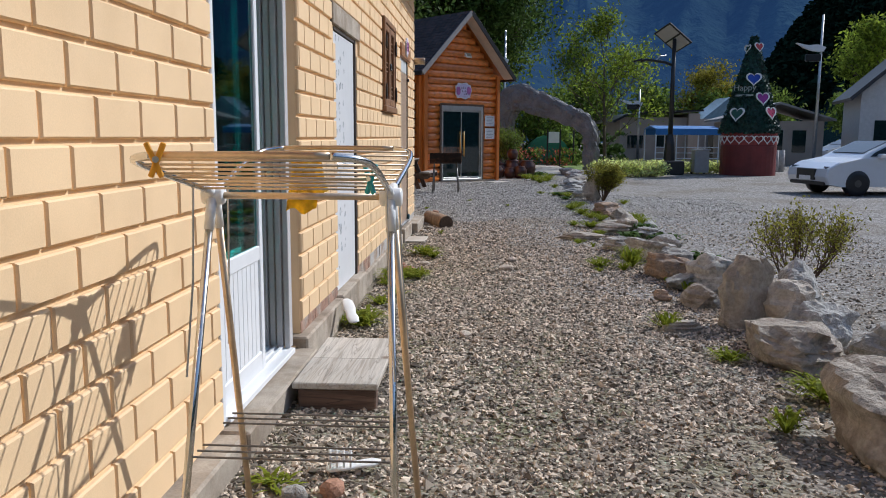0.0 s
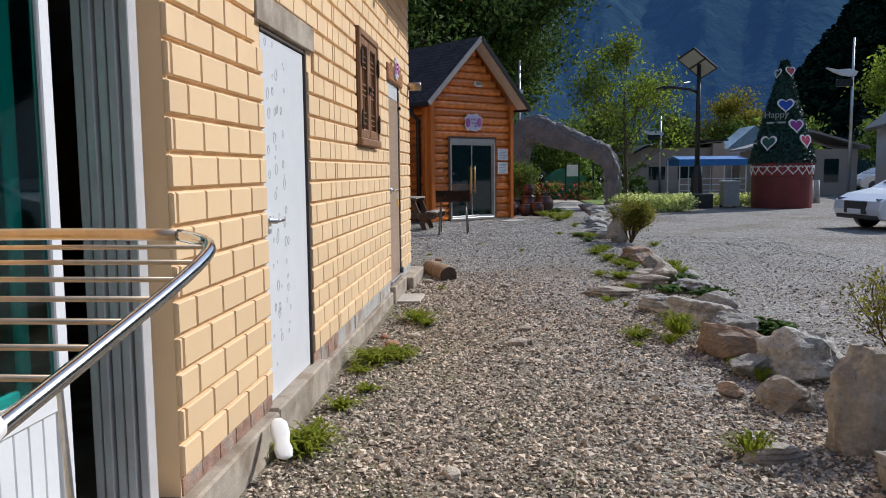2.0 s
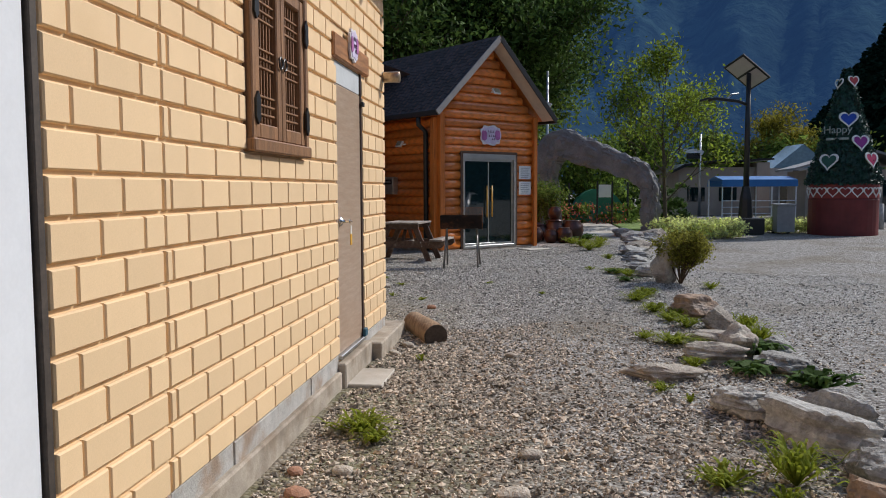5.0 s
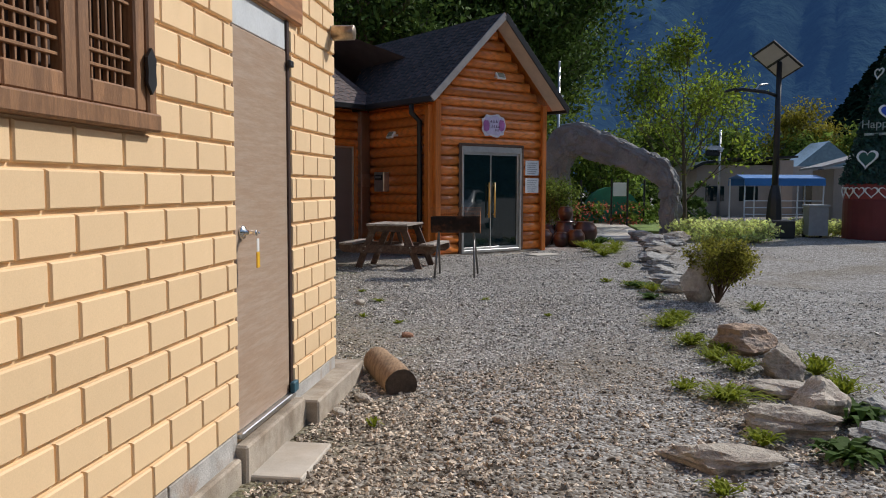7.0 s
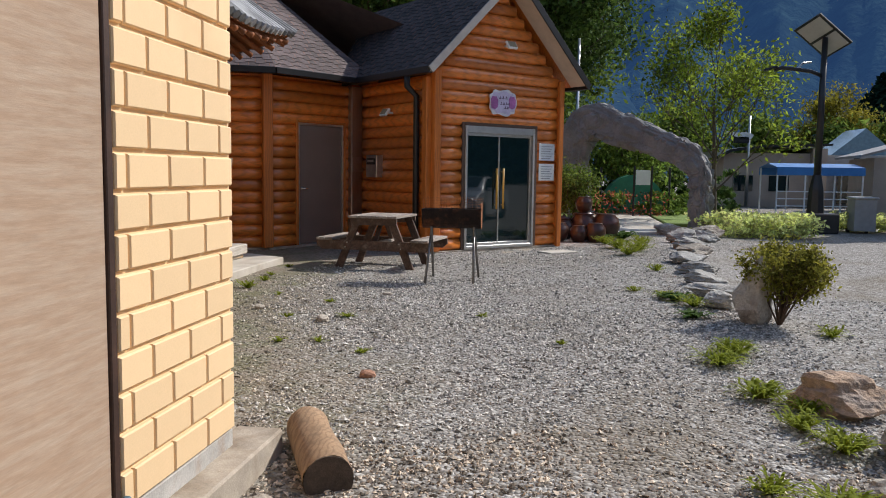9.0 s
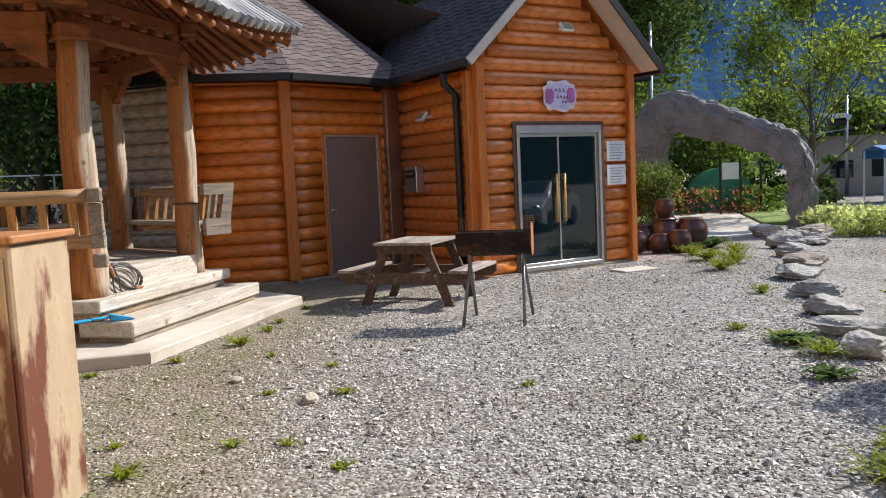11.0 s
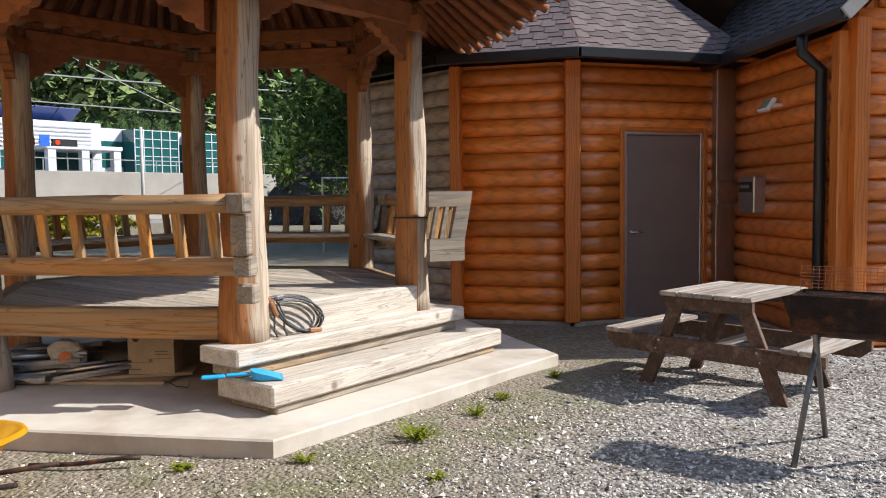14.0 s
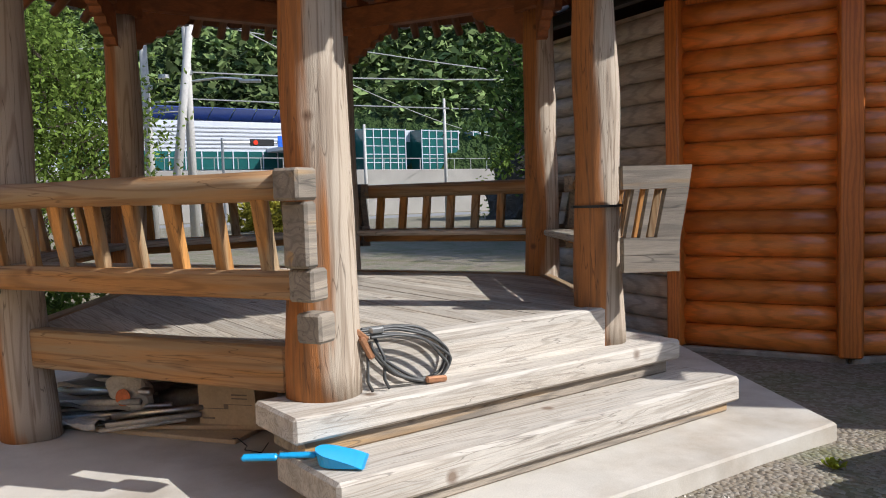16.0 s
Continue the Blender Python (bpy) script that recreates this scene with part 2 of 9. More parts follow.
YELLOW = mat("yellow_wall_paint", (0.78, 0.555, 0.32), 0.75, vary=0.06, scale=1.5, fine=180, bump=0.25, dist=0.002, second=(0.73, 0.51, 0.285), mix=(0.5, 0.7), objrand=0.04, coords="Object")
CONCRETE = mat("concrete", (0.40, 0.34, 0.27), 0.9, vary=0.2, scale=5, fine=110, bump=0.5, dist=0.006, second=(0.25, 0.195, 0.14), mix=(0.45, 0.62), mix_scale=3.0, coords="Object")
SLAB = mat("pale_concrete", (0.54, 0.495, 0.43), 0.9, vary=0.10, scale=2.5, fine=130, bump=0.4, dist=0.004, second=(0.42, 0.36, 0.29), mix=(0.45, 0.66), mix_scale=1.6)
WHITE_PAINT = mat("white_paint", (0.78, 0.79, 0.80), 0.4, vary=0.04, scale=3, fine=90, bump=0.08)
PLASTIC_WHITE = mat("white_plastic", (0.8, 0.8, 0.78), 0.35, vary=0.04, bump=0.05)
CAVITY = mat("dark_interior", (0.03, 0.03, 0.03), 0.9, vary=0.2, bump=0)
STEEL = mat("chromed_steel", (0.72, 0.70, 0.66), 0.18, 1.0, vary=0.08, bump=0.05)
GALV = mat("galvanised_metal", (0.55, 0.55, 0.55), 0.38, 1.0, vary=0.15, bump=0.1)
LEG_STEEL = mat("dull_steel_tube", (0.20, 0.19, 0.18), 0.45, 0.8, vary=0.25, bump=0.1)
BLACK_METAL = mat("black_painted_metal", (0.018, 0.018, 0.02), 0.4, vary=0.2, bump=0.15)
RUSTY = mat("rusty_black_metal", (0.035, 0.022, 0.018), 0.65, 0.3, vary=0.4, scale=9, second=(0.17, 0.07, 0.035), mix=(0.5, 0.66), mix_scale=5, bump=0.5)
LOG_ORANGE = mat("orange_stained_log", (0.70, 0.205, 0.034), 0.30, vary=0.14, scale=2.5, fine=50, bump=0.15, dist=0.004, stretch=(0.35, 3, 3), objrand=0.2, extra=grain(3.2, 0.32, (0.25, 0.055, 0.008)), coat=0.35)
LOG_POST = mat("orange_stained_board", (0.62, 0.18, 0.028), 0.4, vary=0.15, scale=2.5, fine=50, bump=0.15, stretch=(3, 3, 0.35), extra=grain(3.0, 0.4, (0.24, 0.05, 0.007)), coat=0.2)
SHINGLE = mat("brown_shingle", (0.115, 0.083, 0.079), 0.85, vary=0.2, scale=3, fine=240, bump=0.7, dist=0.004, island=0.22)
# Brown shingle settings with a much lower base colour, for the porch gable.
DARK_SHINGLE = mat("brown_shingle_lowered", (0.045, 0.034, 0.034), 0.85, vary=0.25, scale=3, fine=240, bump=0.7, dist=0.004, island=0.3)
GUTTER = mat("black_gutter", (0.012, 0.012, 0.014), 0.35, vary=0.15, bump=0.05)
TRIM_GREY = mat("grey_barge_board", (0.34, 0.31, 0.29), 0.6, vary=0.12, bump=0.1)
SOFFIT = mat("cream_soffit_board", (0.62, 0.52, 0.42), 0.6, vary=0.08, bump=0.1)
# Posts: weathered wood with a paler grey painted on the sunward side.
POST_WOOD = mat("weathered_post_wood", (0.38, 0.145, 0.038), 0.75, vary=0.2, scale=2.5, fine=40, bump=0.5, dist=0.005, stretch=(5, 5, 0.3), extra=chain(sun_side_grey((0.47, 0.385, 0.295), (0.85, 0.53, 0.0), 1.27, 1.56), rings(1.3, 0.42, (0.14, 0.075, 0.035), 62)))
RAIL_WOOD = mat("pale_rail_wood", (0.43, 0.20, 0.058), 0.7, vary=0.18, scale=2.5, fine=40, bump=0.45, dist=0.004, stretch=(0.3, 5, 5), objrand=0.1, extra=chain(weathered((0.33, 0.235, 0.14), 0.40, 0.58), rings(1.3, 0.42, (0.14, 0.06, 0.02), 56)))
SLAT_WOOD = mat("pale_baluster_wood", (0.48, 0.225, 0.06), 0.7, vary=0.18, scale=2.5, fine=40, bump=0.4, dist=0.004, stretch=(5, 5, 0.3), objrand=0.14, extra=chain(weathered((0.36, 0.26, 0.15), 0.46, 0.60), rings(1.3, 0.5, (0.15, 0.065, 0.02), 44)))
GREY_WOOD = mat("greyed_board_wood", (0.27, 0.225, 0.175), 0.85, vary=0.2, scale=2.5, fine=40, bump=0.45, dist=0.004, stretch=(5, 0.3, 5), objrand=0.12, extra=chain(weathered((0.46, 0.27, 0.10), 0.60, 0.72), rings(1.1, 0.5, (0.13, 0.11, 0.09))))
DECK_WOOD = mat("grey_deck_wood", (0.53, 0.48, 0.415), 0.85, vary=0.15, scale=2.5, fine=40, bump=0.5, dist=0.004, stretch=(5, 0.28, 5), objrand=0.08, second=(0.46, 0.40, 0.33), extra=rings(1.6, 0.42, (0.25, 0.205, 0.16), 95, 2.8))
BOARD_WOOD = mat("grey_floor_board", (0.46, 0.41, 0.345), 0.85, vary=0.16, scale=2.5, fine=40, bump=0.5, dist=0.004, stretch=(0.28, 5, 5), objrand=0.14, second=(0.40, 0.34, 0.27), extra=rings(1.6, 0.5, (0.2, 0.16, 0.12), 95, 2.6))
BEAM_WOOD = mat("red_brown_beam", (0.25, 0.078, 0.02), 0.65, vary=0.25, scale=3, fine=60, bump=0.4, stretch=(0.5, 3, 3), objrand=0.12, extra=grain(2.5, 0.4, (0.13, 0.04, 0.01)))
TABLE_TOP = mat("silvered_table_board", (0.36, 0.31, 0.265), 0.75, vary=0.2, scale=3, fine=40, bump=0.5, stretch=(0.4, 5, 5), objrand=0.15, second=(0.24, 0.17, 0.125), mix=(0.5, 0.68), extra=rings(1.1, 0.5, (0.13, 0.10, 0.08)))
TABLE_WOOD = mat("dark_weathered_table_wood", (0.105, 0.06, 0.04), 0.8, vary=0.28, scale=3, fine=40, bump=0.5, stretch=(0.4, 5, 5), objrand=0.2, second=(0.18, 0.13, 0.095), mix=(0.52, 0.7), extra=rings(1.1, 0.45, (0.05, 0.03, 0.022)))
WINDOW_WOOD = mat("window_frame_wood", (0.27, 0.135, 0.06), 0.55, vary=0.25, scale=4, fine=80, bump=0.35, stretch=(3, 3, 0.5), extra=grain(4.0, 0.45, (0.10, 0.045, 0.02)))
BARK_LOG = mat("barkless_log", (0.33, 0.21, 0.12), 0.85, vary=0.25, scale=4, fine=80, bump=0.6, stretch=(4, 4, 0.6), extra=grain(2.4, 0.4, (0.13, 0.075, 0.04)))
# End grain, its colour lowered for the shade on the near end.
END_GRAIN = mat("end_grain_painted_shade", (0.085, 0.06, 0.042), 0.9, vary=0.35, scale=14, fine=120, bump=0.6)
WEED = leaf_mat("weed_leaf", (0.43, 0.50, 0.05), 0.45)
DARK_WEED = leaf_mat("dark_weed_leaf", (0.11, 0.20, 0.035), 0.3)
BROWN_ROCK = mat("brown_rock", (0.40, 0.275, 0.185), 0.92, vary=0.28, scale=3.0, fine=34, bump=1.0, dist=0.02, second=(0.24, 0.19, 0.155), mix=(0.45, 0.62), mix_scale=4.0, objrand=0.12)
ROCK = mat("rough_rock", (0.47, 0.41, 0.335), 0.92, vary=0.28, scale=3.0, fine=34, bump=1.0, dist=0.02, second=(0.26, 0.215, 0.175), mix=(0.45, 0.62), mix_scale=4.0, objrand=0.18)
GREY_ROCK = mat("grey_rock", (0.43, 0.41, 0.375), 0.9, vary=0.3, scale=3.5, fine=36, bump=1.0, dist=0.02, second=(0.21, 0.195, 0.175), mix=(0.45, 0.62), mix_scale=5.0, objrand=0.18)


# ---- ground ----
def ground_height(x, y):
    """The yard rises by a hand's breadth towards the cabin."""
    s = min(max((y - 9.0) / 11.0, 0.0), 1.0)
    s = s * s * (3 - 2 * s)
    z = 0.155 + 0.165 * s
    if x > 2.0:
        z -= 0.12 * s * min((x - 2.0) / 2.5, 1.0)
    return z


def gh(x, y):
    return ground_height(x, y) + 0.022 * noise.noise((x * 0.8, y * 0.8, 0.0)) + 0.010 * noise.noise((x * 2.7, y * 2.7, 4.0))


def gravel_mix(N, K, mp, out, b):
    """Crushed stones in three greys with earth and thin moss between them."""
    v = N.new("ShaderNodeTexVoronoi")
    v.inputs["Scale"].default_value = 34.0
    K.new(mp.outputs[0], v.inputs["Vector"])
    r = N.new("ShaderNodeValToRGB")
    r.color_ramp.elements[0].color, r.color_ramp.elements[1].color = (0.12, 0.105, 0.09, 1), (0.47, 0.45, 0.42, 1)
    for p, c in ((0.35, (0.22, 0.20, 0.18, 1)), (0.7, (0.33, 0.31, 0.285, 1))):
        r.color_ramp.elements.new(p).color = c
    s = N.new("ShaderNodeSeparateColor")
    K.new(v.outputs["Color"], s.inputs[0])
    K.new(s.outputs[0], r.inputs[0])
    t = N.new("ShaderNodeTexNoise")
    t.inputs["Scale"].default_value, t.inputs["Detail"].default_value = 0.55, 5.0
    K.new(mp.outputs[0], t.inputs["Vector"])
    q = N.new("ShaderNodeMapRange")
    q.inputs["From Min"].default_value, q.inputs["From Max"].default_value, q.inputs["To Max"].default_value = 0.5, 0.68, 0.55
    K.new(t.outputs[0], q.inputs["Value"])
    x = N.new("ShaderNodeMix")
    x.data_type = "RGBA"
    K.new(q.outputs[0], x.inputs["Factor"])
    K.new(r.outputs[0], x.inputs["A"])
    x.inputs["B"].default_value = (0.17, 0.135, 0.09, 1)
    # trodden earth and thin moss on the side of the yard by the pavilion
    sx = N.new("ShaderNodeSeparateXYZ")
    K.new(mp.outputs[0], sx.inputs[0])
    e = N.new("ShaderNodeMath")
    e.operation = "MULTIPLY_ADD"
    K.new(sx.outputs["Y"], e.inputs[0])
    e.inputs[1].default_value = 0.28
    K.new(sx.outputs["X"], e.inputs[2])
    e2 = N.new("ShaderNodeMath")
    e2.operation = "MULTIPLY_ADD"
    K.new(t.outputs[0], e2.inputs[0])
    e2.inputs[1].default_value = 3.0
    K.new(e.outputs[0], e2.inputs[2])
    q2 = N.new("ShaderNodeMapRange")
    q2.inputs["From Min"].default_value, q2.inputs["From Max"].default_value, q2.inputs["To Min"].default_value, q2.inputs["To Max"].default_value = 3.6, 4.8, 0.65, 0.0
    K.new(e2.outputs[0], q2.inputs["Value"])
    t2 = N.new("ShaderNodeTexNoise")
    t2.inputs["Scale"].default_value, t2.inputs["Detail"].default_value = 2.2, 6.0
    K.new(mp.outputs[0], t2.inputs["Vector"])
    moss = N.new("ShaderNodeValToRGB")
    moss.color_ramp.elements[0].position, moss.color_ramp.elements[0].color = 0.42, (0.23, 0.18, 0.12, 1)
    moss.color_ramp.elements[1].position, moss.color_ramp.elements[1].color = 0.62, (0.15, 0.145, 0.055, 1)
    K.new(t2.outputs[0], moss.inputs[0])
    x2 = N.new("ShaderNodeMix")
    x2.data_type = "RGBA"
    K.new(q2.outputs[0], x2.inputs["Factor"])
    K.new(x.outputs["Result"], x2.inputs["A"])
    K.new(moss.outputs[0], x2.inputs["B"])
    x = x2
    bp = N.new("ShaderNodeBump")
    bp.inputs["Strength"].default_value, bp.inputs["Distance"].default_value = 0.9, 0.02
    bp.invert = True
    K.new(v.outputs["Distance"], bp.inputs["Height"])
    K.new(bp.outputs[0], b.inputs["Normal"])
    return x.outputs["Result"]


GRAVEL_BED = mat("gravel_bed", (0.2, 0.2, 0.2), 0.95, bump=0, extra=gravel_mix, spec=0.2)
EARTHY_GRAVEL = mat("earthy_gravel_stone", (0.39, 0.345, 0.275), 0.9, vary=0.2, scale=30, fine=200, bump=0, island=0.6, spec=0.25)
PALE_GRAVEL = mat("pale_gravel_stone", (0.44, 0.41, 0.37), 0.85, vary=0.2, scale=30, fine=200, bump=0, island=0.5, spec=0.3)
GRAVEL = mat("gravel_stone", (0.41, 0.34, 0.265), 0.85, vary=0.2, scale=30, fine=200, bump=0, island=0.65, spec=0.3)


def axis_steps(lo, hi, fine0, fine1, step):
    a = list(np.arange(fine0, fine1 + 1e-6, step))
    x, d = fine1, step
    while x < hi:
        d *= 1.35
        x += d
        a.append(min(x, hi))
    x, d = fine0, step
    pre = []
    while x > lo:
        d *= 1.35
        x -= d
        pre.append(max(x, lo))
    return np.array(pre[::-1] + a)


def build_ground():
    xs, ys = axis_steps(-1800, 1800, -5.0, 5.0, 0.16), axis_steps(-1800, 1800, -1.0, 30.0, 0.16)
    verts = np.array([(x, y, gh(x, y) if abs(x) < 60 and abs(y) < 90 else 0.2) for y in ys for x in xs])
    w = len(xs)
    i = np.array([(r * w + c, r * w + c + 1, (r + 1) * w + c + 1, (r + 1) * w + c) for r in range(len(ys) - 1) for c in range(w - 1)])
    tagged(from_arrays("ground", verts, i, GRAVEL_BED, True), "grey crushed gravel yard with patches of earth", "ground", kind="structure")


build_ground()


def scatter_gravel():
    """Loose stones in one skin, thick where the path passes and thinner to the sides."""
    rng = np.random.default_rng(5)
    spots = []
    for (x0, x1, y0, y1, per) in ((-1.35, 2.3, 2.2, 8.0, 2500), (-1.35, 2.3, 8.0, 14.0, 1900), (-4.6, 2.3, 14.0, 20.0, 1350), (-3.4, 2.2, 20.0, 25.5, 520), (2.3, 5.5, 3.0, 20.0, 330), (-5.2, -1.4, 13.9, 17.6, 500), (-0.6, 5.5, 25.5, 31.0, 140)):
        k = int((x1 - x0) * (y1 - y0) * per)
        spots.append(np.column_stack((rng.uniform(x0, x1, k), rng.uniform(y0, y1, k))))
    p = np.concatenate(spots)
    bare = np.array([noise.noise((x * 0.55, y * 0.55, 3.0)) for x, y in p])
    p = p[(bare < 0.28) | (rng.random(len(p)) < 0.45)]
    off = (p[:, 0] < -1.32) & (p[:, 1] < 13.55)
    off |= (p[:, 0] < -4.0) & (p[:, 1] > 18.0) & (p[:, 1] < 21.2)
    d = p - F_CORNER
    off |= (d @ FRONT_IN > -0.05)
    p = p[~off]
    # few stones lie on the trodden earth by the pavilion
    lean = p[:, 0] + 0.28 * p[:, 1] + np.array([1.1 * noise.noise((x * 0.55, y * 0.55, 1.0)) + 0.5 * noise.noise((x * 2.0, y * 2.0, 5.0)) for x, y in p])
    earth = (lean + rng.normal(0, 0.45, len(p)) < 2.6) & (p[:, 1] > 13.6)
    keep = ~earth | (rng.random(len(p)) < np.clip(0.45 + 0.35 * (lean - 1.2), 0.4, 0.9))
    p, earth = p[keep], earth[keep]
    k = len(p)
    pale = p[:, 1] + 1.6 * np.array([noise.noise((x * 0.5, y * 0.5, 8.0)) for x, y in p]) > 14.2
    z = np.array([gh(x, y) for x, y in p])
    octa = np.array([(1, 0, 0), (0, 1, 0), (-1, 0, 0), (0, -1, 0), (0, 0, 1), (0, 0, -1)], float)
    tri = np.array([(0, 1, 4), (1, 2, 4), (2, 3, 4), (3, 0, 4), (1, 0, 5), (2, 1, 5), (3, 2, 5), (0, 3, 5)])
    size = np.exp(rng.normal(-4.66, 0.36, k))
    size = np.clip(size, 0.005, 0.028) * np.where(p[:, 1] > 13.0, 0.85, 1.0) * np.where(earth, 0.8, 1.0)
    v = octa[None] * size[:, None, None] * rng.uniform(0.65, 1.35, (k, 6, 1)) * np.array([1.25, 1.0, 0.72])
    v += rng.normal(0, 0.22, (k, 6, 3)) * size[:, None, None]
    a, e = rng.uniform(0, 6.283, k), rng.normal(0, 0.35, k)
    ca, sa, ce, se = np.cos(a)[:, None], np.sin(a)[:, None], np.cos(e)[:, None], np.sin(e)[:, None]
    y1, z1 = v[:, :, 1] * ce - v[:, :, 2] * se, v[:, :, 1] * se + v[:, :, 2] * ce
    out = np.stack((v[:, :, 0] * ca - y1 * sa + p[:, 0][:, None], v[:, :, 0] * sa + y1 * ca + p[:, 1][:, None], z1 + (z + size * 0.28)[:, None]), axis=2)
    for which, material, label in ((earth, EARTHY_GRAVEL, "loose earthy gravel stones beside the pavilion slab"), (~pale & ~earth, GRAVEL, "loose brownish crushed gravel stones on the path"), (pale & ~earth, PALE_GRAVEL, "loose pale grey crushed gravel stones in the yard")):
        sel = out[which]
        f = (tri[None] + 6 * np.arange(len(sel))[:, None, None]).reshape(-1, 3)
        tagged(from_arrays("gravel", sel.reshape(-1, 3), f, material), label, "gravel", kind="stuff")


# ---- yellow house ----
WALL_X = -1.425                     # face of the painted joints; the bricks stand proud of it
HOUSE_END, HOUSE_START, WALL_TOP = 13.45, -4.0, 4.15
COURSE, BRICK, BASE_Z = 0.1505, 0.316, 0.44
HOLES = [(4.03, 5.60, 0.30, 2.72), (6.87, 7.86, 0.365, 2.52), (9.62, 10.66, 1.96, 3.0), (11.54, 12.43, 0.40, 2.74)]


def wall_pieces():
    """The wall, 0.24 thick, in upright strips around its openings."""
    bm = bmesh.new()
    x0, x1 = WALL_X - 0.24, WALL_X
    y = HOUSE_START
    for a, b, lo, hi in HOLES:
        box(bm, x0, y, 0.0, x1, a, WALL_TOP)
        box(bm, x0, a, 0.0, x1, b, lo)
        box(bm, x0, a, hi, x1, b, WALL_TOP)
        y = b
    box(bm, x0, y, 0.0, x1, HOUSE_END, WALL_TOP)
    return bm


wall_east = tagged(mesh_object("wall_east", wall_pieces(), YELLOW), "yellow painted wall of embossed bricks", "wall", kind="structure")
bm = bmesh.new()
box(bm, -9.0, HOUSE_END - 0.24, 0.0, WALL_X - 0.24, HOUSE_END, WALL_TOP)
tagged(mesh_object("wall_north", bm, YELLOW), "yellow painted end wall", "wall", kind="structure")
bm = boxes((-9.0, HOUSE_START, 0, -8.8, HOUSE_END - 0.24, WALL_TOP), (-8.8, HOUSE_START, 0, WALL_X - 0.24, HOUSE_START + 0.2, WALL_TOP))
tagged(mesh_object("wall_back", bm, YELLOW), "plain yellow back walls", "wall", kind="structure")
bm = boxes((-8.8, HOUSE_START + 0.2, 0.1, WALL_X - 0.24, HOUSE_END - 0.24, 0.3))
tagged(mesh_object("floor", bm, CONCRETE), "bare floor inside the house", "floor", kind="structure")
bm = boxes((-8.8, HOUSE_START + 0.2, 3.0, WALL_X - 0.24, HOUSE_END - 0.24, 3.1))
tagged(mesh_object("ceiling", bm, WHITE_PAINT), "white ceiling inside the house", "ceiling", kind="structure")


def brick_mesh(w, h=COURSE - 0.012, d=0.020, c=0.007):
    """A pillow-edged brick face of width w that stands d proud, its back at x = 0."""
    bm = bmesh.new()
    g = 0.006
    back = [(0, g, 0.006), (0, w - g, 0.006), (0, w - g, h), (0, g, h)]
    mid = [(d - c, g + 0.001, 0.007), (d - c, w - g - 0.001, 0.007), (d - c, w - g - 0.001, h - 0.001), (d - c, g + 0.001, h - 0.001)]
    top = [(d, g + c, 0.006 + c), (d, w - g - c, 0.006 + c), (d, w - g - c, h - c), (d, g + c, h - c)]
    L = [[bm.verts.new(p) for p in ring] for ring in (back, mid, top)]
    for a, b in zip(L, L[1:]):
        for i in range(4):
            bm.faces.new((a[i], a[(i + 1) % 4], b[(i + 1) % 4], b[i]))
    bm.faces.new(L[2])
    return bm


def brick_rows():
    """Every brick of the wall as (y, z, width), cut at the openings and at the panel seam."""
    rows = []
    k0 = -2
    for k in range(k0, 25):
        z = BASE_Z + k * COURSE
        cuts = [(HOUSE_START, HOUSE_END)]
        holes = HOLES + [(6.75, 8.03, 2.50, 2.70), (11.42, 12.63, 2.74, 2.93), (5.39, 14.0, -1.0, BASE_Z - 0.02)]
        for a, b, lo, hi in holes:
            if z + COURSE > lo + 0.03 and z < hi - 0.03:
                cuts = [s for p, q in cuts for s in ((p, min(q, a)), (max(p, b), q)) if s[1] - s[0] > 0.02]
        cuts = [s for p, q in cuts for s in (((p, 8.66), (8.66, q)) if p < 8.66 < q else ((p, q),))]
        for p, q in cuts:
            start = (10.461 if p > 8.6 else 6.276) - 60 * BRICK + (0.0 if k % 2 else BRICK * 0.5)
            n0 = int(math.floor((p - start) / BRICK))
            y = start + n0 * BRICK
            while y < q - 1e-6:
                a, b = max(y, p), min(y + BRICK, q)
                if b - a > 0.035:
                    rows.append((a, z, b - a))
                y += BRICK
    return rows


# foundation, sill kerb
bm = bmesh.new()
for y0, y1, x1, zt in ((HOUSE_START, 4.0, -1.30, 0.285), (4.0, 5.5, -1.28, 0.292), (5.5, 6.8, -1.35, 0.36), (6.8, 8.0, -1.35, 0.375), (8.0, 11.5, -1.38, 0.315), (11.5, 12.5, -1.35, 0.375), (12.5, 13.75, -1.265, 0.35)):
    box(bm, WALL_X - 0.1, y0, -0.2, x1, y1 - 0.004, zt, 0.012)
tagged(mesh_object("foundation_wall", bm, CONCRETE), "rough grey concrete footing with a worn edge", "footing", kind="structure")
RENDER_STRIP = mat("smeared_cement", (0.42, 0.40, 0.37), 0.9, vary=0.2, scale=6, fine=90, bump=0.6, dist=0.008, second=(0.33, 0.24, 0.17), mix=(0.5, 0.65), mix_scale=2.5)
RED_COURSE = mat("worn_red_brick", (0.34, 0.20, 0.14), 0.9, vary=0.3, scale=9, fine=90, bump=0.8, dist=0.01, second=(0.36, 0.31, 0.26), mix=(0.45, 0.6), mix_scale=4.0)
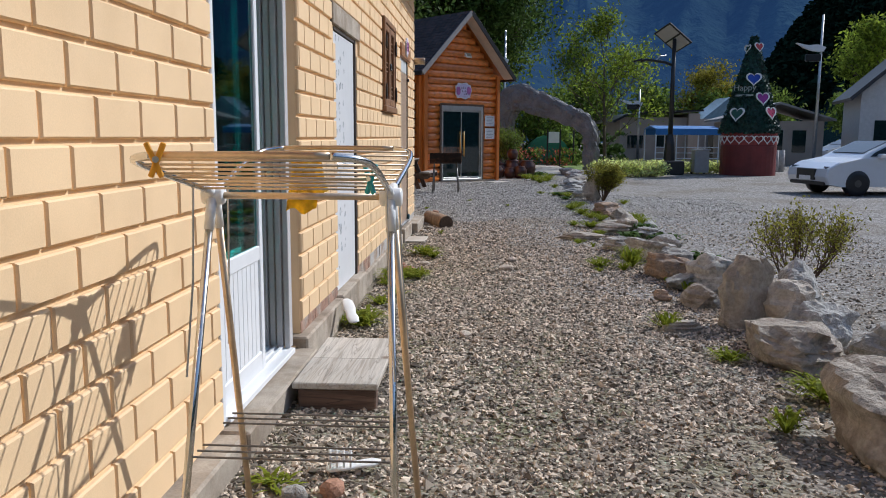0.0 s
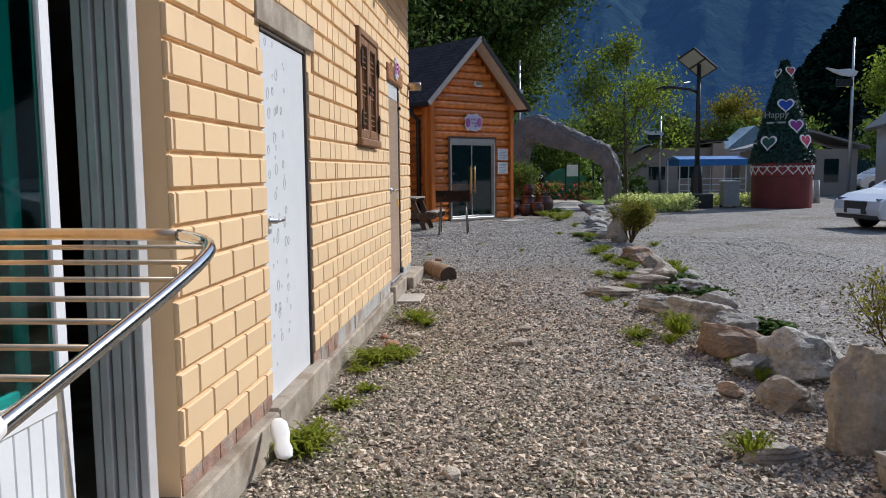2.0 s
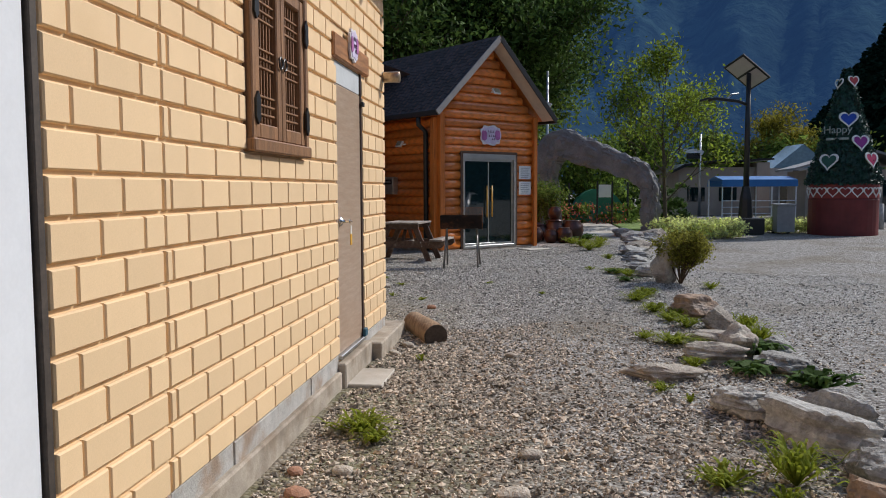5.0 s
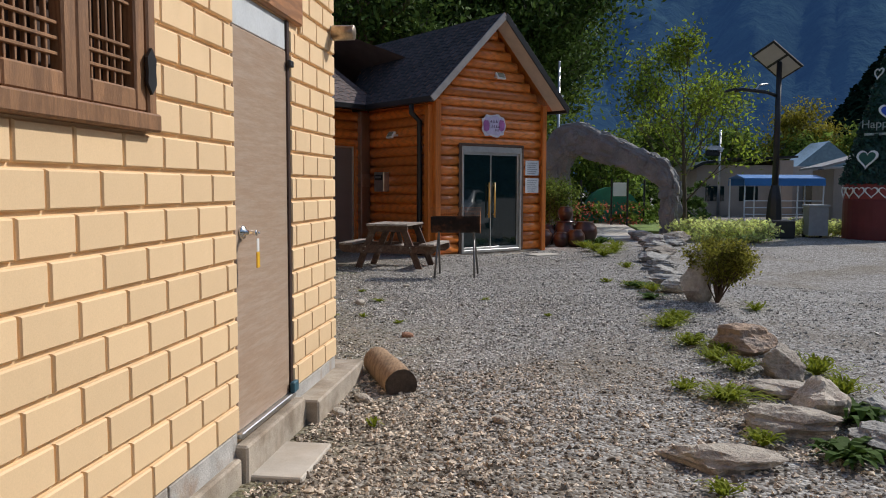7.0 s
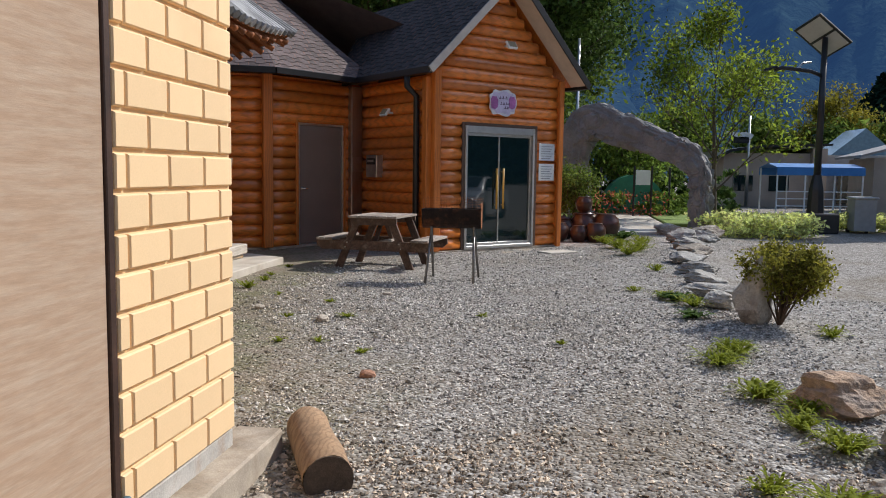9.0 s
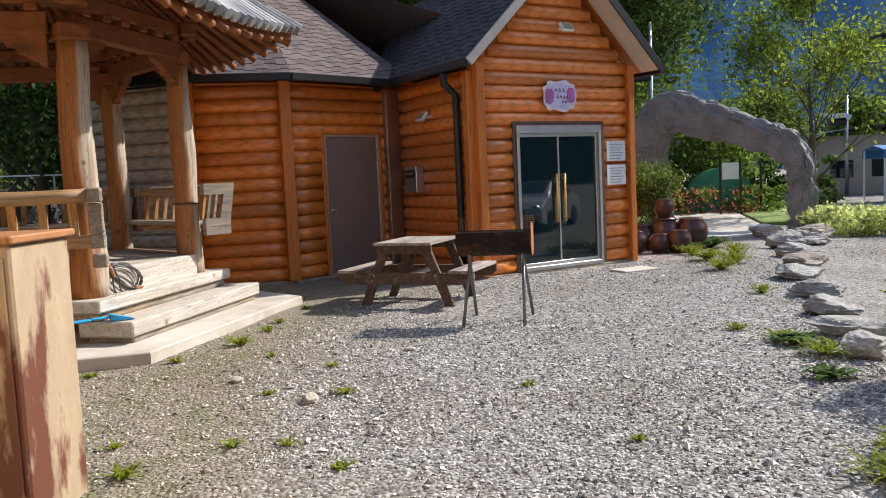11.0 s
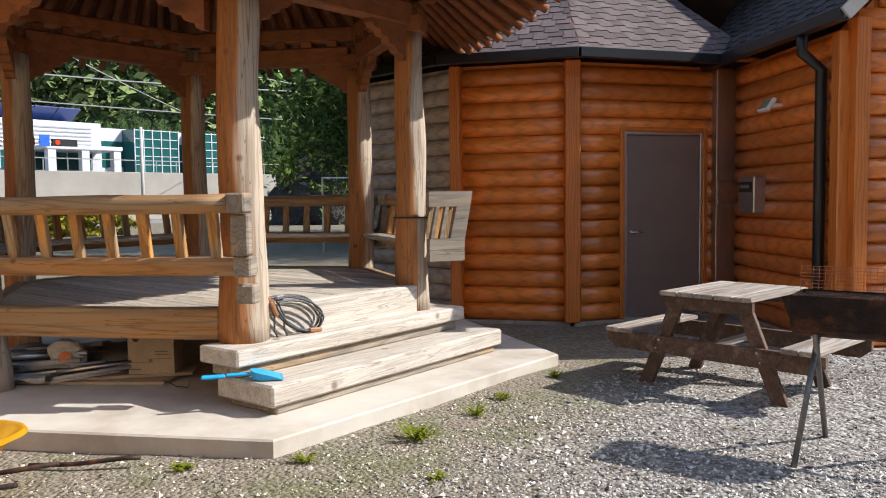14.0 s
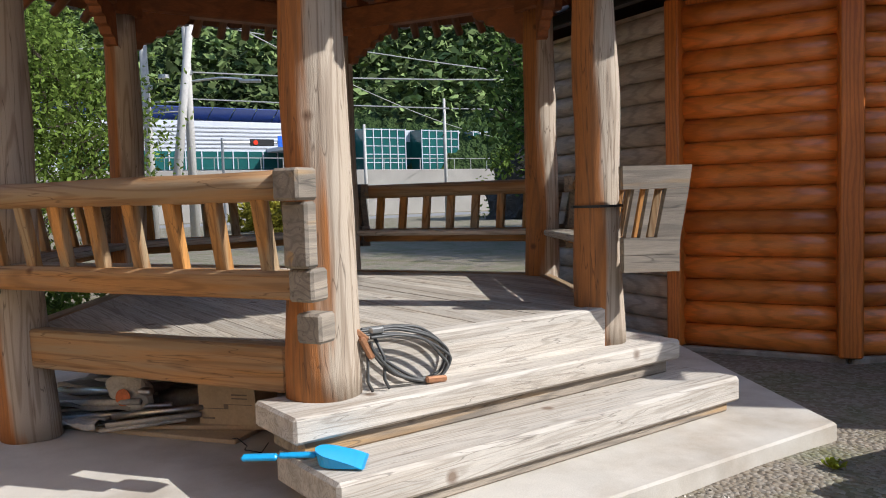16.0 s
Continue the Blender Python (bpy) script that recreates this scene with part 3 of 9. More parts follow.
for y0, y1, material in ((5.605, 6.868, RED_COURSE), (7.865, 8.66, RED_COURSE), (8.665, 11.53, RENDER_STRIP), (12.44, HOUSE_END, RENDER_STRIP)):
    bm = bmesh.new()
    y = y0
    while y < y1 - 0.01:
        w = min(0.22 if material is RED_COURSE else 0.7, y1 - y)
        box(bm, WALL_X - 0.02, y + 0.003, 0.25, WALL_X + 0.010 + 0.004 * math.sin(y * 31), y + w - 0.003, BASE_Z - 0.004, 0.004)
        y += w
    tagged(mesh_object("footing_course", bm, material), "exposed strip of wall below the painted bricks", "footing", kind="structure")
bm = boxes((-3.5, HOUSE_END, -0.2, WALL_X - 0.102, 13.75, 0.355, 0.012))
tagged(mesh_object("foundation_end", bm, CONCRETE), "rough grey concrete footing", "footing", kind="structure")

# ---- log cabin ----
F_CORNER = np.array((-2.12, 23.29))
FRONT_TH = radians(45.5)
FRONT_U = np.array((math.cos(FRONT_TH), math.sin(FRONT_TH)))       # along the front, to its far end
FRONT_IN = np.array((-math.sin(FRONT_TH), math.cos(FRONT_TH)))     # into the building
FRONT_W, EAVE_Z, CAB_FLOOR, LOG_H = 3.06, 3.40, 0.36, 0.2
P_FRONT_R = F_CORNER + FRONT_U * FRONT_W
P_CORNER = np.array((-5.05, 23.19))
P_INNER = P_CORNER + 2.27 * np.array((math.cos(radians(58)), math.sin(radians(58))))
P_LEFT = P_CORNER - 1.36 * np.array((math.cos(radians(24)), math.sin(radians(24))))
P_LEFT2 = P_LEFT - 1.9 * np.array((math.cos(radians(-6)), math.sin(radians(-6))))
P_BACK = [np.array((-9.4, 23.9)), np.array((-9.6, 26.6)), np.array((-7.6, 28.6)), np.array((-4.2, 28.8))]


def log_wall(name, a, b, z0, z1, label, holes=(), gable=None, material=None):
    """Half-round log siding between two plan points; holes are (from, to, bottom, top) along the wall. gable: (half width, rise)."""
    a, b = Vector((*a, 0)), Vector((*b, 0))
    L = (b - a).length
    ang = math.degrees(math.atan2(b.y - a.y, b.x - a.x))
    top = new(name)
    top.matrix_basis = pose(a.x, a.y, 0, 0, 0, ang)
    tagged(top, label, "log wall", kind="structure")
    bm = bmesh.new()
    segs = [(0.0, L)]
    xs = 0.0
    for h0, h1, lo, hi in holes:
        box(bm, xs, 0.02, z0 - 0.3, h0, 0.16, z1)
        box(bm, h0, 0.02, hi, h1, 0.16, z1)
        if lo > z0:
            box(bm, h0, 0.02, z0 - 0.3, h1, 0.16, lo)
        xs = h1
    box(bm, xs, 0.02, z0 - 0.3, L, 0.16, z1)
    if gable:
        prism(bm, [(0, z1), (L, z1), (L / 2, z1 + gable)], -0.16, -0.02, pose(0, 0, 0, 90, 0, 0))
    part("backing", bm, material or LOG_POST, top)
    prof = [(math.cos(t), math.sin(t)) for t in np.linspace(-1.45, 1.45, 9)]
    z, k = z0, 0
    while z < z1 + (gable or 0) - 0.05:
        zc = z + LOG_H / 2
        x0, x1 = 0.0, L
        if z + LOG_H > z1 + 0.02 and gable:
            s = (zc - z1) / gable
            if s > 0:
                x0, x1 = L / 2 * s + 0.02, L - L / 2 * s - 0.02
        spans = [(x0, x1)]
        for h0, h1, lo, hi in holes:
            if zc > lo - 0.02 and zc < hi + 0.02:
                spans = [s for p, q in spans for s in ((p, min(q, h0)), (max(p, h1), q)) if s[1] - s[0] > 0.04]
        for p, q in spans:
            bm = bmesh.new()
            nx = max(2, int((q - p) / 0.35))
            rings = []
            for i in range(nx + 1):
                x = p + (q - p) * i / nx
                rings.append([bm.verts.new((x, 0.018 - 0.072 * c - 0.004 * noise.noise((x * 2, k, s)), zc + LOG_H * 0.5 * s * 0.985)) for c, s in prof])
            for r, t in zip(rings, rings[1:]):
                for j in range(len(prof) - 1):
                    bm.faces.new((r[j], t[j], t[j + 1], r[j + 1]))
            for ring in (rings[0], rings[-1][::-1]):
                bm.faces.new(ring)
            bmesh.ops.recalc_face_normals(bm, faces=bm.faces[:])
            part("log", bm, material or LOG_ORANGE, top, smooth=True)
        z += LOG_H
        k += 1
    return top


# Paler grey log colour for the wall left of the corner.
GREY_LOG = mat("pale_grey_log", (0.52, 0.43, 0.36), 0.6, vary=0.2, scale=2.5, fine=50, bump=0.2, stretch=(0.35, 3, 3), extra=grain(3.0, 0.35, (0.16, 0.10, 0.07)))
FD0, FD1, FD_TOP = 0.70, 2.36, 2.56       # sliding door in the front
log_wall("cabin_wall_front", F_CORNER, P_FRONT_R, CAB_FLOOR, EAVE_Z, "glossy orange log siding of the cabin front", [(FD0, FD1, 0.0, FD_TOP)], 1.62)
log_wall("cabin_wall_side", P_INNER, F_CORNER, CAB_FLOOR, EAVE_Z, "glossy orange log siding of the porch side")
BD0, BD1, BD_TOP = 0.68, 1.78, 2.60       # brown door
log_wall("cabin_wall_door", P_CORNER, P_INNER, CAB_FLOOR, EAVE_Z, "orange log siding around a brown door", [(BD0, BD1, 0.0, BD_TOP)])
log_wall("cabin_wall_corner", P_LEFT, P_CORNER, CAB_FLOOR, EAVE_Z, "orange log siding facing the pavilion")
log_wall("cabin_wall_left", P_LEFT2, P_LEFT, CAB_FLOOR, EAVE_Z, "pale grey log siding facing the pavilion", material=GREY_LOG)
bm = bmesh.new()
for a, b in zip([P_FRONT_R, *P_BACK[::-1]], [*P_BACK[::-1], P_LEFT2]):
    d = Vector((*(b - a), 0))
    box(bm, 0, -0.08, 0.0, d.length, 0.08, EAVE_Z, 0, pose(a[0], a[1], 0, 0, 0, math.degrees(math.atan2(d.y, d.x))))
tagged(mesh_object("cabin_wall_back", bm, LOG_POST), "plain back walls of the cabin", "wall", kind="structure")
bm = prism(bmesh.new(), [tuple(p) for p in (F_CORNER + FRONT_IN * 0.1, P_FRONT_R + FRONT_IN * 0.1, P_BACK[3], P_BACK[2], P_BACK[1], P_BACK[0], P_LEFT2 + (0.1, 0.1), P_LEFT + (0, 0.15), P_CORNER + (-0.1, 0.15), P_INNER + (-0.1, 0.1))], 0.0, CAB_FLOOR - 0.01)
tagged(mesh_object("cabin_floor", bm, CONCRETE), "dark concrete floor of the cabin", "floor", kind="structure")


def corner_board(p, ang, z0, z1, name="corner_trim", w=0.15):
    bm = boxes((-w / 2, -0.115, z0, w / 2, 0.05, z1, 0.012))
    o = tagged(mesh_object(name, bm, LOG_POST), "orange stained corner board", "trim", kind="structure")
    o.matrix_basis = pose(p[0], p[1], 0, 0, 0, ang)
    return o


corner_board(F_CORNER + FRONT_U * 0.06, 45.5, CAB_FLOOR, EAVE_Z + 0.06, w=0.14)
corner_board(F_CORNER + FRONT_IN * 0.06, -44.5, CAB_FLOOR, EAVE_Z - 0.05, w=0.14)
corner_board(P_FRONT_R - FRONT_U * 0.05, 45.5, CAB_FLOOR - 0.06, EAVE_Z + 0.1, w=0.12)
corner_board(P_CORNER, 41, CAB_FLOOR, EAVE_Z, w=0.18)
corner_board(P_LEFT, 12, CAB_FLOOR, EAVE_Z, w=0.13)
# plinth along the visible walls
bm = bmesh.new()
for a, b in ((F_CORNER, P_FRONT_R), (P_INNER, F_CORNER), (P_CORNER, P_INNER), (P_LEFT, P_CORNER), (P_LEFT2, P_LEFT)):
    d = Vector((*(b - a), 0))
    box(bm, 0.003, -0.07, 0.05, d.length - 0.003, 0.015, CAB_FLOOR - 0.003, 0.01, pose(a[0], a[1], 0, 0, 0, math.degrees(math.atan2(d.y, d.x))))
tagged(mesh_object("cabin_plinth", bm, CONCRETE), "grey concrete plinth below the logs", "footing", kind="structure")


def shingle_plane(corners, name, label, row=0.145, tab=0.17, material=SHINGLE):
    """A roof slope: a board and courses of notched shingles on it. corners: eave start, eave end, ridge end, ridge start."""
    e0, e1, r1, r0 = [Vector(c) for c in corners]
    n = (e1 - e0).cross(r0 - e0).normalized()
    if n.z < 0:
        n = -n
    top = base(name, label, "roof slope", kind="structure")
    bm = bmesh.new()
    lo = [bm.verts.new(p - n * 0.06) for p in (e0, e1, r1, r0)]
    hi = [bm.verts.new(p - n * 0.004) for p in (e0, e1, r1, r0)]
    bm.faces.new(lo[::-1]), bm.faces.new(hi)
    for i in range(4):
        bm.faces.new((lo[i], lo[(i + 1) % 4], hi[(i + 1) % 4], hi[i]))
    part("deck", bm, LOG_POST, top)
    u = (e1 - e0).normalized()
    v = n.cross(u)
    if v.z < 0:
        v = -v
    H = max((r0 - e0).dot(v), (r1 - e0).dot(v))
    vs, fs = [], []
    k = 0
    rng = random.Random(3)
    while k * row < H:
        h0, h1 = k * row, min((k + 1) * row, H)
        s0, s1 = h0 / H, h1 / H
        L0, R0 = (e0.lerp(r0, s0) - e0).dot(u), (e1.lerp(r1, s0) - e0).dot(u)
        L1, R1 = (e0.lerp(r0, s1) - e0).dot(u), (e1.lerp(r1, s1) - e0).dot(u)
        x = min(L0, L1) + (tab / 2 if k % 2 else 0) - tab
        while x < max(R0, R1):
            w = tab
            a, b = max(x + 0.003, L0), min(x + w - 0.003, R0)
            c, d = max(x + 0.003, L1), min(x + w - 0.003, R1)
            drop = 0.0 if (int(x / tab + 1000) + k) % 2 else 0.045
            if b - a > 0.02 and d - c > 0.01:
                q = [e0 + u * a + v * (h0 - drop) + n * 0.013, e0 + u * b + v * (h0 - drop) + n * 0.013, e0 + u * d + v * (h1 + 0.01) + n * 0.003, e0 + u * c + v * (h1 + 0.01) + n * 0.003]
                lo_ = [e0 + u * a + v * (h0 - drop) + n * 0.001, e0 + u * b + v * (h0 - drop) + n * 0.001]
                i = len(vs)
                vs += q + lo_
                fs += [(i, i + 1, i + 2, i + 3), (i + 4, i + 5, i + 1, i)]
            x += w
        k += 1
    sh = tagged(from_arrays("shingles", np.array([tuple(p) for p in vs]), np.array(fs), material), kind="stuff")
    sh.parent = top
    return top


def v3(p, z):
    return Vector((p[0], p[1], z))


PEAK = Vector((-6.7, 25.3, 6.0))
OVER = 0.46
out_dir = lambda a, b: np.array(((b - a)[1], -(b - a)[0])) / np.linalg.norm(b - a)
E_Z = EAVE_Z + 0.05
nW1, nW0, nWl = out_dir(P_CORNER, P_INNER), out_dir(P_LEFT, P_CORNER), out_dir(P_LEFT2, P_LEFT)


def eave_corner(p, n1, n2):
    b = (n1 + n2) / np.linalg.norm(n1 + n2)
    return p + b * OVER / float(b @ n1)


EC, EL = eave_corner(P_CORNER, nW1, nW0), eave_corner(P_LEFT, nW0, nWl)
EL2 = P_LEFT2 + nWl * OVER
nS = out_dir(P_INNER, F_CORNER)
EI = eave_corner(P_INNER, nW1, nS)
RIDGE_Z = EAVE_Z + 1.86
front_mid = F_CORNER + FRONT_U * FRONT_W / 2
RF = v3(front_mid - FRONT_IN * 0.42, RIDGE_Z)
RB = v3(front_mid + FRONT_IN * 4.6, RIDGE_Z)
shingle_plane((v3(EC, E_Z), v3(EI + (EI - EC) * 0.35, E_Z), PEAK, PEAK - Vector((0.01, 0, 0))), "cabin_roof_door_side", "brown shingle roof slope over the brown door")
shingle_plane((v3(EL, E_Z), v3(EC, E_Z), PEAK, PEAK - Vector((0.01, 0, 0))), "cabin_roof_corner_side", "brown shingle roof slope over the log corner")
shingle_plane((v3(EL2, E_Z), v3(EL, E_Z), PEAK, PEAK - Vector((0.01, 0, 0))), "cabin_roof_left_side", "brown shingle roof slope facing the pavilion")
SIDE_OUT = 0.34
GE_L = F_CORNER - FRONT_IN * 0.42 - FRONT_U * SIDE_OUT
GE_Lb = F_CORNER + FRONT_IN * 2.8 - FRONT_U * SIDE_OUT
GE_R = P_FRONT_R - FRONT_IN * 0.42 + FRONT_U * SIDE_OUT
GE_Rb = P_FRONT_R + FRONT_IN * 4.0 + FRONT_U * SIDE_OUT
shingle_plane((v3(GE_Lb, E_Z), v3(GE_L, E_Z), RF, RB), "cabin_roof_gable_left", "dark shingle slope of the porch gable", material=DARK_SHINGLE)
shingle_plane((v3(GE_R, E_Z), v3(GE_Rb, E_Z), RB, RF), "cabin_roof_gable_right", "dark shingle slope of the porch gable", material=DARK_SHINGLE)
bm = bmesh.new()
for a, b in ((P_BACK[0], EL2), (P_BACK[1], P_BACK[0]), (P_BACK[2], P_BACK[1]), (P_BACK[3], P_BACK[2]), (P_FRONT_R, P_BACK[3])):
    bm.faces.new([bm.verts.new(p) for p in (v3(a, E_Z), v3(b, E_Z), PEAK)])
tagged(mesh_object("cabin_roof_back", bm, SHINGLE), "brown shingle roof at the back", "roof slope", kind="structure")


def edge_bar(p, q, w, h, material, name, label, shift=Vector((0, 0, 0))):
    p, q = Vector(p) + shift, Vector(q) + shift
    d = q - p
    bm = bmesh.new()
    box(bm, -w / 2, -h / 2, 0, w / 2, h / 2, d.length, 0.006, Matrix.Translation(p) @ d.to_track_quat("Z", "Y").to_matrix().to_4x4())
    return tagged(mesh_object(name, bm, material), label, "trim", kind="structure")


for p, q in ((EL2, EL), (EL, EC), (EC, EI)):
    edge_bar(v3(p, E_Z - 0.035), v3(q, E_Z - 0.035), 0.1, 0.11, GUTTER, "gutter_trim", "black eave gutter")
edge_bar(v3(GE_Lb, E_Z - 0.04), v3(GE_L, E_Z - 0.04), 0.10, 0.12, GUTTER, "gutter_trim", "black eave gutter")
edge_bar(v3(GE_R, E_Z - 0.04), v3(GE_Rb, E_Z - 0.04), 0.10, 0.12, GUTTER, "gutter_trim", "black eave gutter")
# soffit and barge boards of the gable
for side, ge in ((-1, GE_L), (1, GE_R)):
    a, b = v3(ge, E_Z - 0.05), RF - Vector((0, 0, 0.05))
    bm = bmesh.new()
    inn = Vector((*FRONT_IN, 0)) * 0.42
    dn = Vector((0, 0, -0.035))
    q = [a, b, b + inn, a + inn]
    f1 = [bm.verts.new(p + dn) for p in q]
    f0 = [bm.verts.new(p) for p in q]
    bm.faces.new(f1), bm.faces.new(f0[::-1])
    for i in range(4):
        bm.faces.new((f0[i], f0[(i + 1) % 4], f1[(i + 1) % 4], f1[i]))
    bmesh.ops.recalc_face_normals(bm, faces=bm.faces[:])
    tagged(mesh_object("soffit_trim", bm, SOFFIT), "cream boarded gable soffit", "trim", kind="structure")
    o = Vector((*(-FRONT_IN), 0)) * 0.012
    edge_bar(a + o, b + o + Vector((0, 0, 0.0)), 0.03, 0.13, TRIM_GREY if side < 0 else BLACK_METAL, "barge_trim", "gable barge board")


def front_pt(s, d, z):
    p = F_CORNER + FRONT_U * s - FRONT_IN * d
    return Vector((p[0], p[1], z))

# ---- pavilion ----
GC, GR = Vector((-6.75, 19.43, 0)), 2.0
DECK_Z, SLAB_Z = 1.06, 0.424


def hexa(r, i, z=0.0):
    a = radians(-30 + 60 * i)
    return Vector((GC.x + r * math.cos(a), GC.y + r * math.sin(a), z))


bm = prism(bmesh.new(), [tuple((hexa(3.2, i) + Vector((-0.02, 0.14, 0)))[:2]) for i in range(6)], 0.05, SLAB_Z)
bmesh.ops.bevel(bm, geom=[e for e in bm.edges if all(v.co.z > 0.3 for v in e.verts)], offset=0.012, segments=1, affect="EDGES")
tagged(mesh_object("concrete_slab", bm, SLAB), "pale concrete slab under the wooden pavilion", "slab", kind="structure")

pavilion = base("pavilion", "hexagonal wooden pavilion with log posts and a tiled roof", "pavilion", tuple(GC))
MI = Matrix.Translation(-GC)


def gpart(name, bm, material, label="", smooth=False, parent=None, along=None):
    """A part of the pavilion; along turns its own axes with the side that it belongs to."""
    bmesh.ops.transform(bm, matrix=along.inverted() if along else MI, verts=bm.verts[:])
    o = part(name, bm, material, parent or pavilion, label, smooth)
    if along:
        o.matrix_basis = MI @ along
    return o


POST_TOP = 3.28
for i in range(6):
    bm = bmesh.new()
    p = hexa(GR, i) + Vector(((0.02, 0.09, 0), (-0.05, -0.03, 0), (0, 0, 0), (0, 0, 0), (0, 0, 0), (0, 0, 0))[i])
    z0 = 0.83 if i < 2 else SLAB_Z
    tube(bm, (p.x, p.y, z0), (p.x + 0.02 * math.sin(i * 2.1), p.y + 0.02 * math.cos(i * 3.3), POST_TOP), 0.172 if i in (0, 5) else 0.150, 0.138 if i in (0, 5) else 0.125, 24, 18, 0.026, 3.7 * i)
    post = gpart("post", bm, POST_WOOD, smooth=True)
    if i == 1:
        bm = lathe(bmesh.new(), [(0.145, 1.66), (0.158, 1.66), (0.158, 1.675), (0.145, 1.675)], (p.x, p.y, 0), 20)
        b = gpart("band", bm, BLACK_METAL, "black strap round the post", parent=post)
    # short capital block and bracket arms above the post
    bm = bmesh.new()
    box(bm, -0.15, -0.15, POST_TOP, 0.15, 0.15, POST_TOP + 0.16, 0.015, Matrix.Translation((p.x, p.y, 0)) @ pose(0, 0, 0, 0, 0, -30 + 60 * i))
    gpart("capital", bm, BEAM_WOOD)


def side_frame(i):
    """Matrix with x along side i (from post i to post i+1), y outwards, at ground level at post i."""
    a, b = hexa(GR, i), hexa(GR, i + 1)
    d = (b - a).normalized()
    m = Matrix.Identity(4)
    m.col[0][:3], m.col[1][:3] = d, (d.y, -d.x, 0)
    m.col[2][:3], m.col[3][:3] = (0, 0, 1), a
    return m


def bracket_outline():
    return [(0, 0), (0.46, 0), (0.46, -0.04), (0.42, -0.08), (0.36, -0.085), (0.34, -0.13), (0.27, -0.14), (0.25, -0.19), (0.18, -0.20), (0.15, -0.25), (0.08, -0.26), (0.06, -0.31), (0, -0.32)]


SIDE = GR
for i in range(6):
    m = side_frame(i)
    # beams: a deep lintel and one more on it, and scalloped brackets at both posts
    bm = box(bmesh.new(), 0.1, -0.07, 3.34, SIDE - 0.1, 0.07, 3.54, 0.015, m)
    gpart("lintel_beam", bm, BEAM_WOOD, along=m)
    bm = box(bmesh.new(), -0.25, -0.09, 3.60, SIDE + 0.25, 0.09, 3.76, 0.02, m)
    gpart("eave_beam", bm, BEAM_WOOD, along=m)
    for flip in (0, 1):
        bm = bmesh.new()
        turn = m @ (Matrix.Translation((SIDE - 0.12, 0.045, 3.345)) @ Matrix.Rotation(math.pi, 4, "Z") if flip else Matrix.Translation((0.12, -0.045, 3.345))) @ Matrix.Rotation(math.pi / 2, 4, "X")
        prism(bm, bracket_outline(), -0.09, 0.0, turn)
        gpart("bracket", bm, BEAM_WOOD)
    # deck fascia
    if i != 0:
        bm = box(bmesh.new(), 0.08, -0.06, 0.85, SIDE - 0.08, 0.05, DECK_Z + 0.012, 0.012, m)
        gpart("fascia_beam", bm, RAIL_WOOD, along=m)
    # dentils between the two beams
    for k in range(6):
        bm = box(bmesh.new(), 0.22 + k * 0.3, -0.1, 3.54, 0.34 + k * 0.3, 0.1, 3.61, 0.01, m)
        gpart("bearing_block", bm, BEAM_WOOD)
# deck boards, cut to the hexagon
apo = GR * math.cos(radians(30))
y = GC.y - GR
bw = 0.145
while y < GC.y + GR - 0.02:
    ya, yb = y + 0.004, min(y + bw, GC.y + GR - 0.01)
    lim = lambda yy: min(apo, (GR - abs(yy - GC.y)) * math.sqrt(3))
    xa, xb = lim(ya), lim(yb)
    if min(xa, xb) > 0.05:
        bm = bmesh.new()
        o = [(GC.x - xa, ya), (GC.x + xa, ya), (GC.x + xb, yb), (GC.x - xb, yb)]
        prism(bm, o, DECK_Z - 0.05, DECK_Z + random.uniform(-0.002, 0.002))
        gpart("deck_board", bm, BOARD_WOOD)
    y += bw
bm = prism(bmesh.new(), [tuple(hexa(GR - 0.12, i)[:2]) for i in range(6)], DECK_Z - 0.14, DECK_Z - 0.06)
gpart("deck_frame", bm, BEAM_WOOD)
bm = boxes((GC.x + apo - 0.03, 18.43, 0.80, GC.x + apo + 0.075, 20.35, DECK_Z + 0.006, 0.012))
gpart("top_riser", bm, DECK_WOOD)
# two solid timber steps
STEP_TURN = Matrix.Translation((-4.70, 18.22, 0)) @ pose(0, 0, 0, 0, 0, 2.4)
bm = box(bmesh.new(), -0.40, 0.0, 0.715, 0.02, 2.60, 0.835, 0.014, STEP_TURN)
gpart("step", bm, DECK_WOOD)
bm = box(bmesh.new(), -0.25, 0.03, 0.485, 0.33, 2.75, 0.632, 0.016, STEP_TURN)
gpart("step", bm, DECK_WOOD)
bm = box(bmesh.new(), -0.34, 0.06, 0.632, -0.03, 2.53, 0.714, 0.01, STEP_TURN)
box(bm, -0.2, 0.10, SLAB_Z + 0.001, 0.29, 2.68, 0.484, 0.01, STEP_TURN)
gpart("step_support", bm, GREY_WOOD)
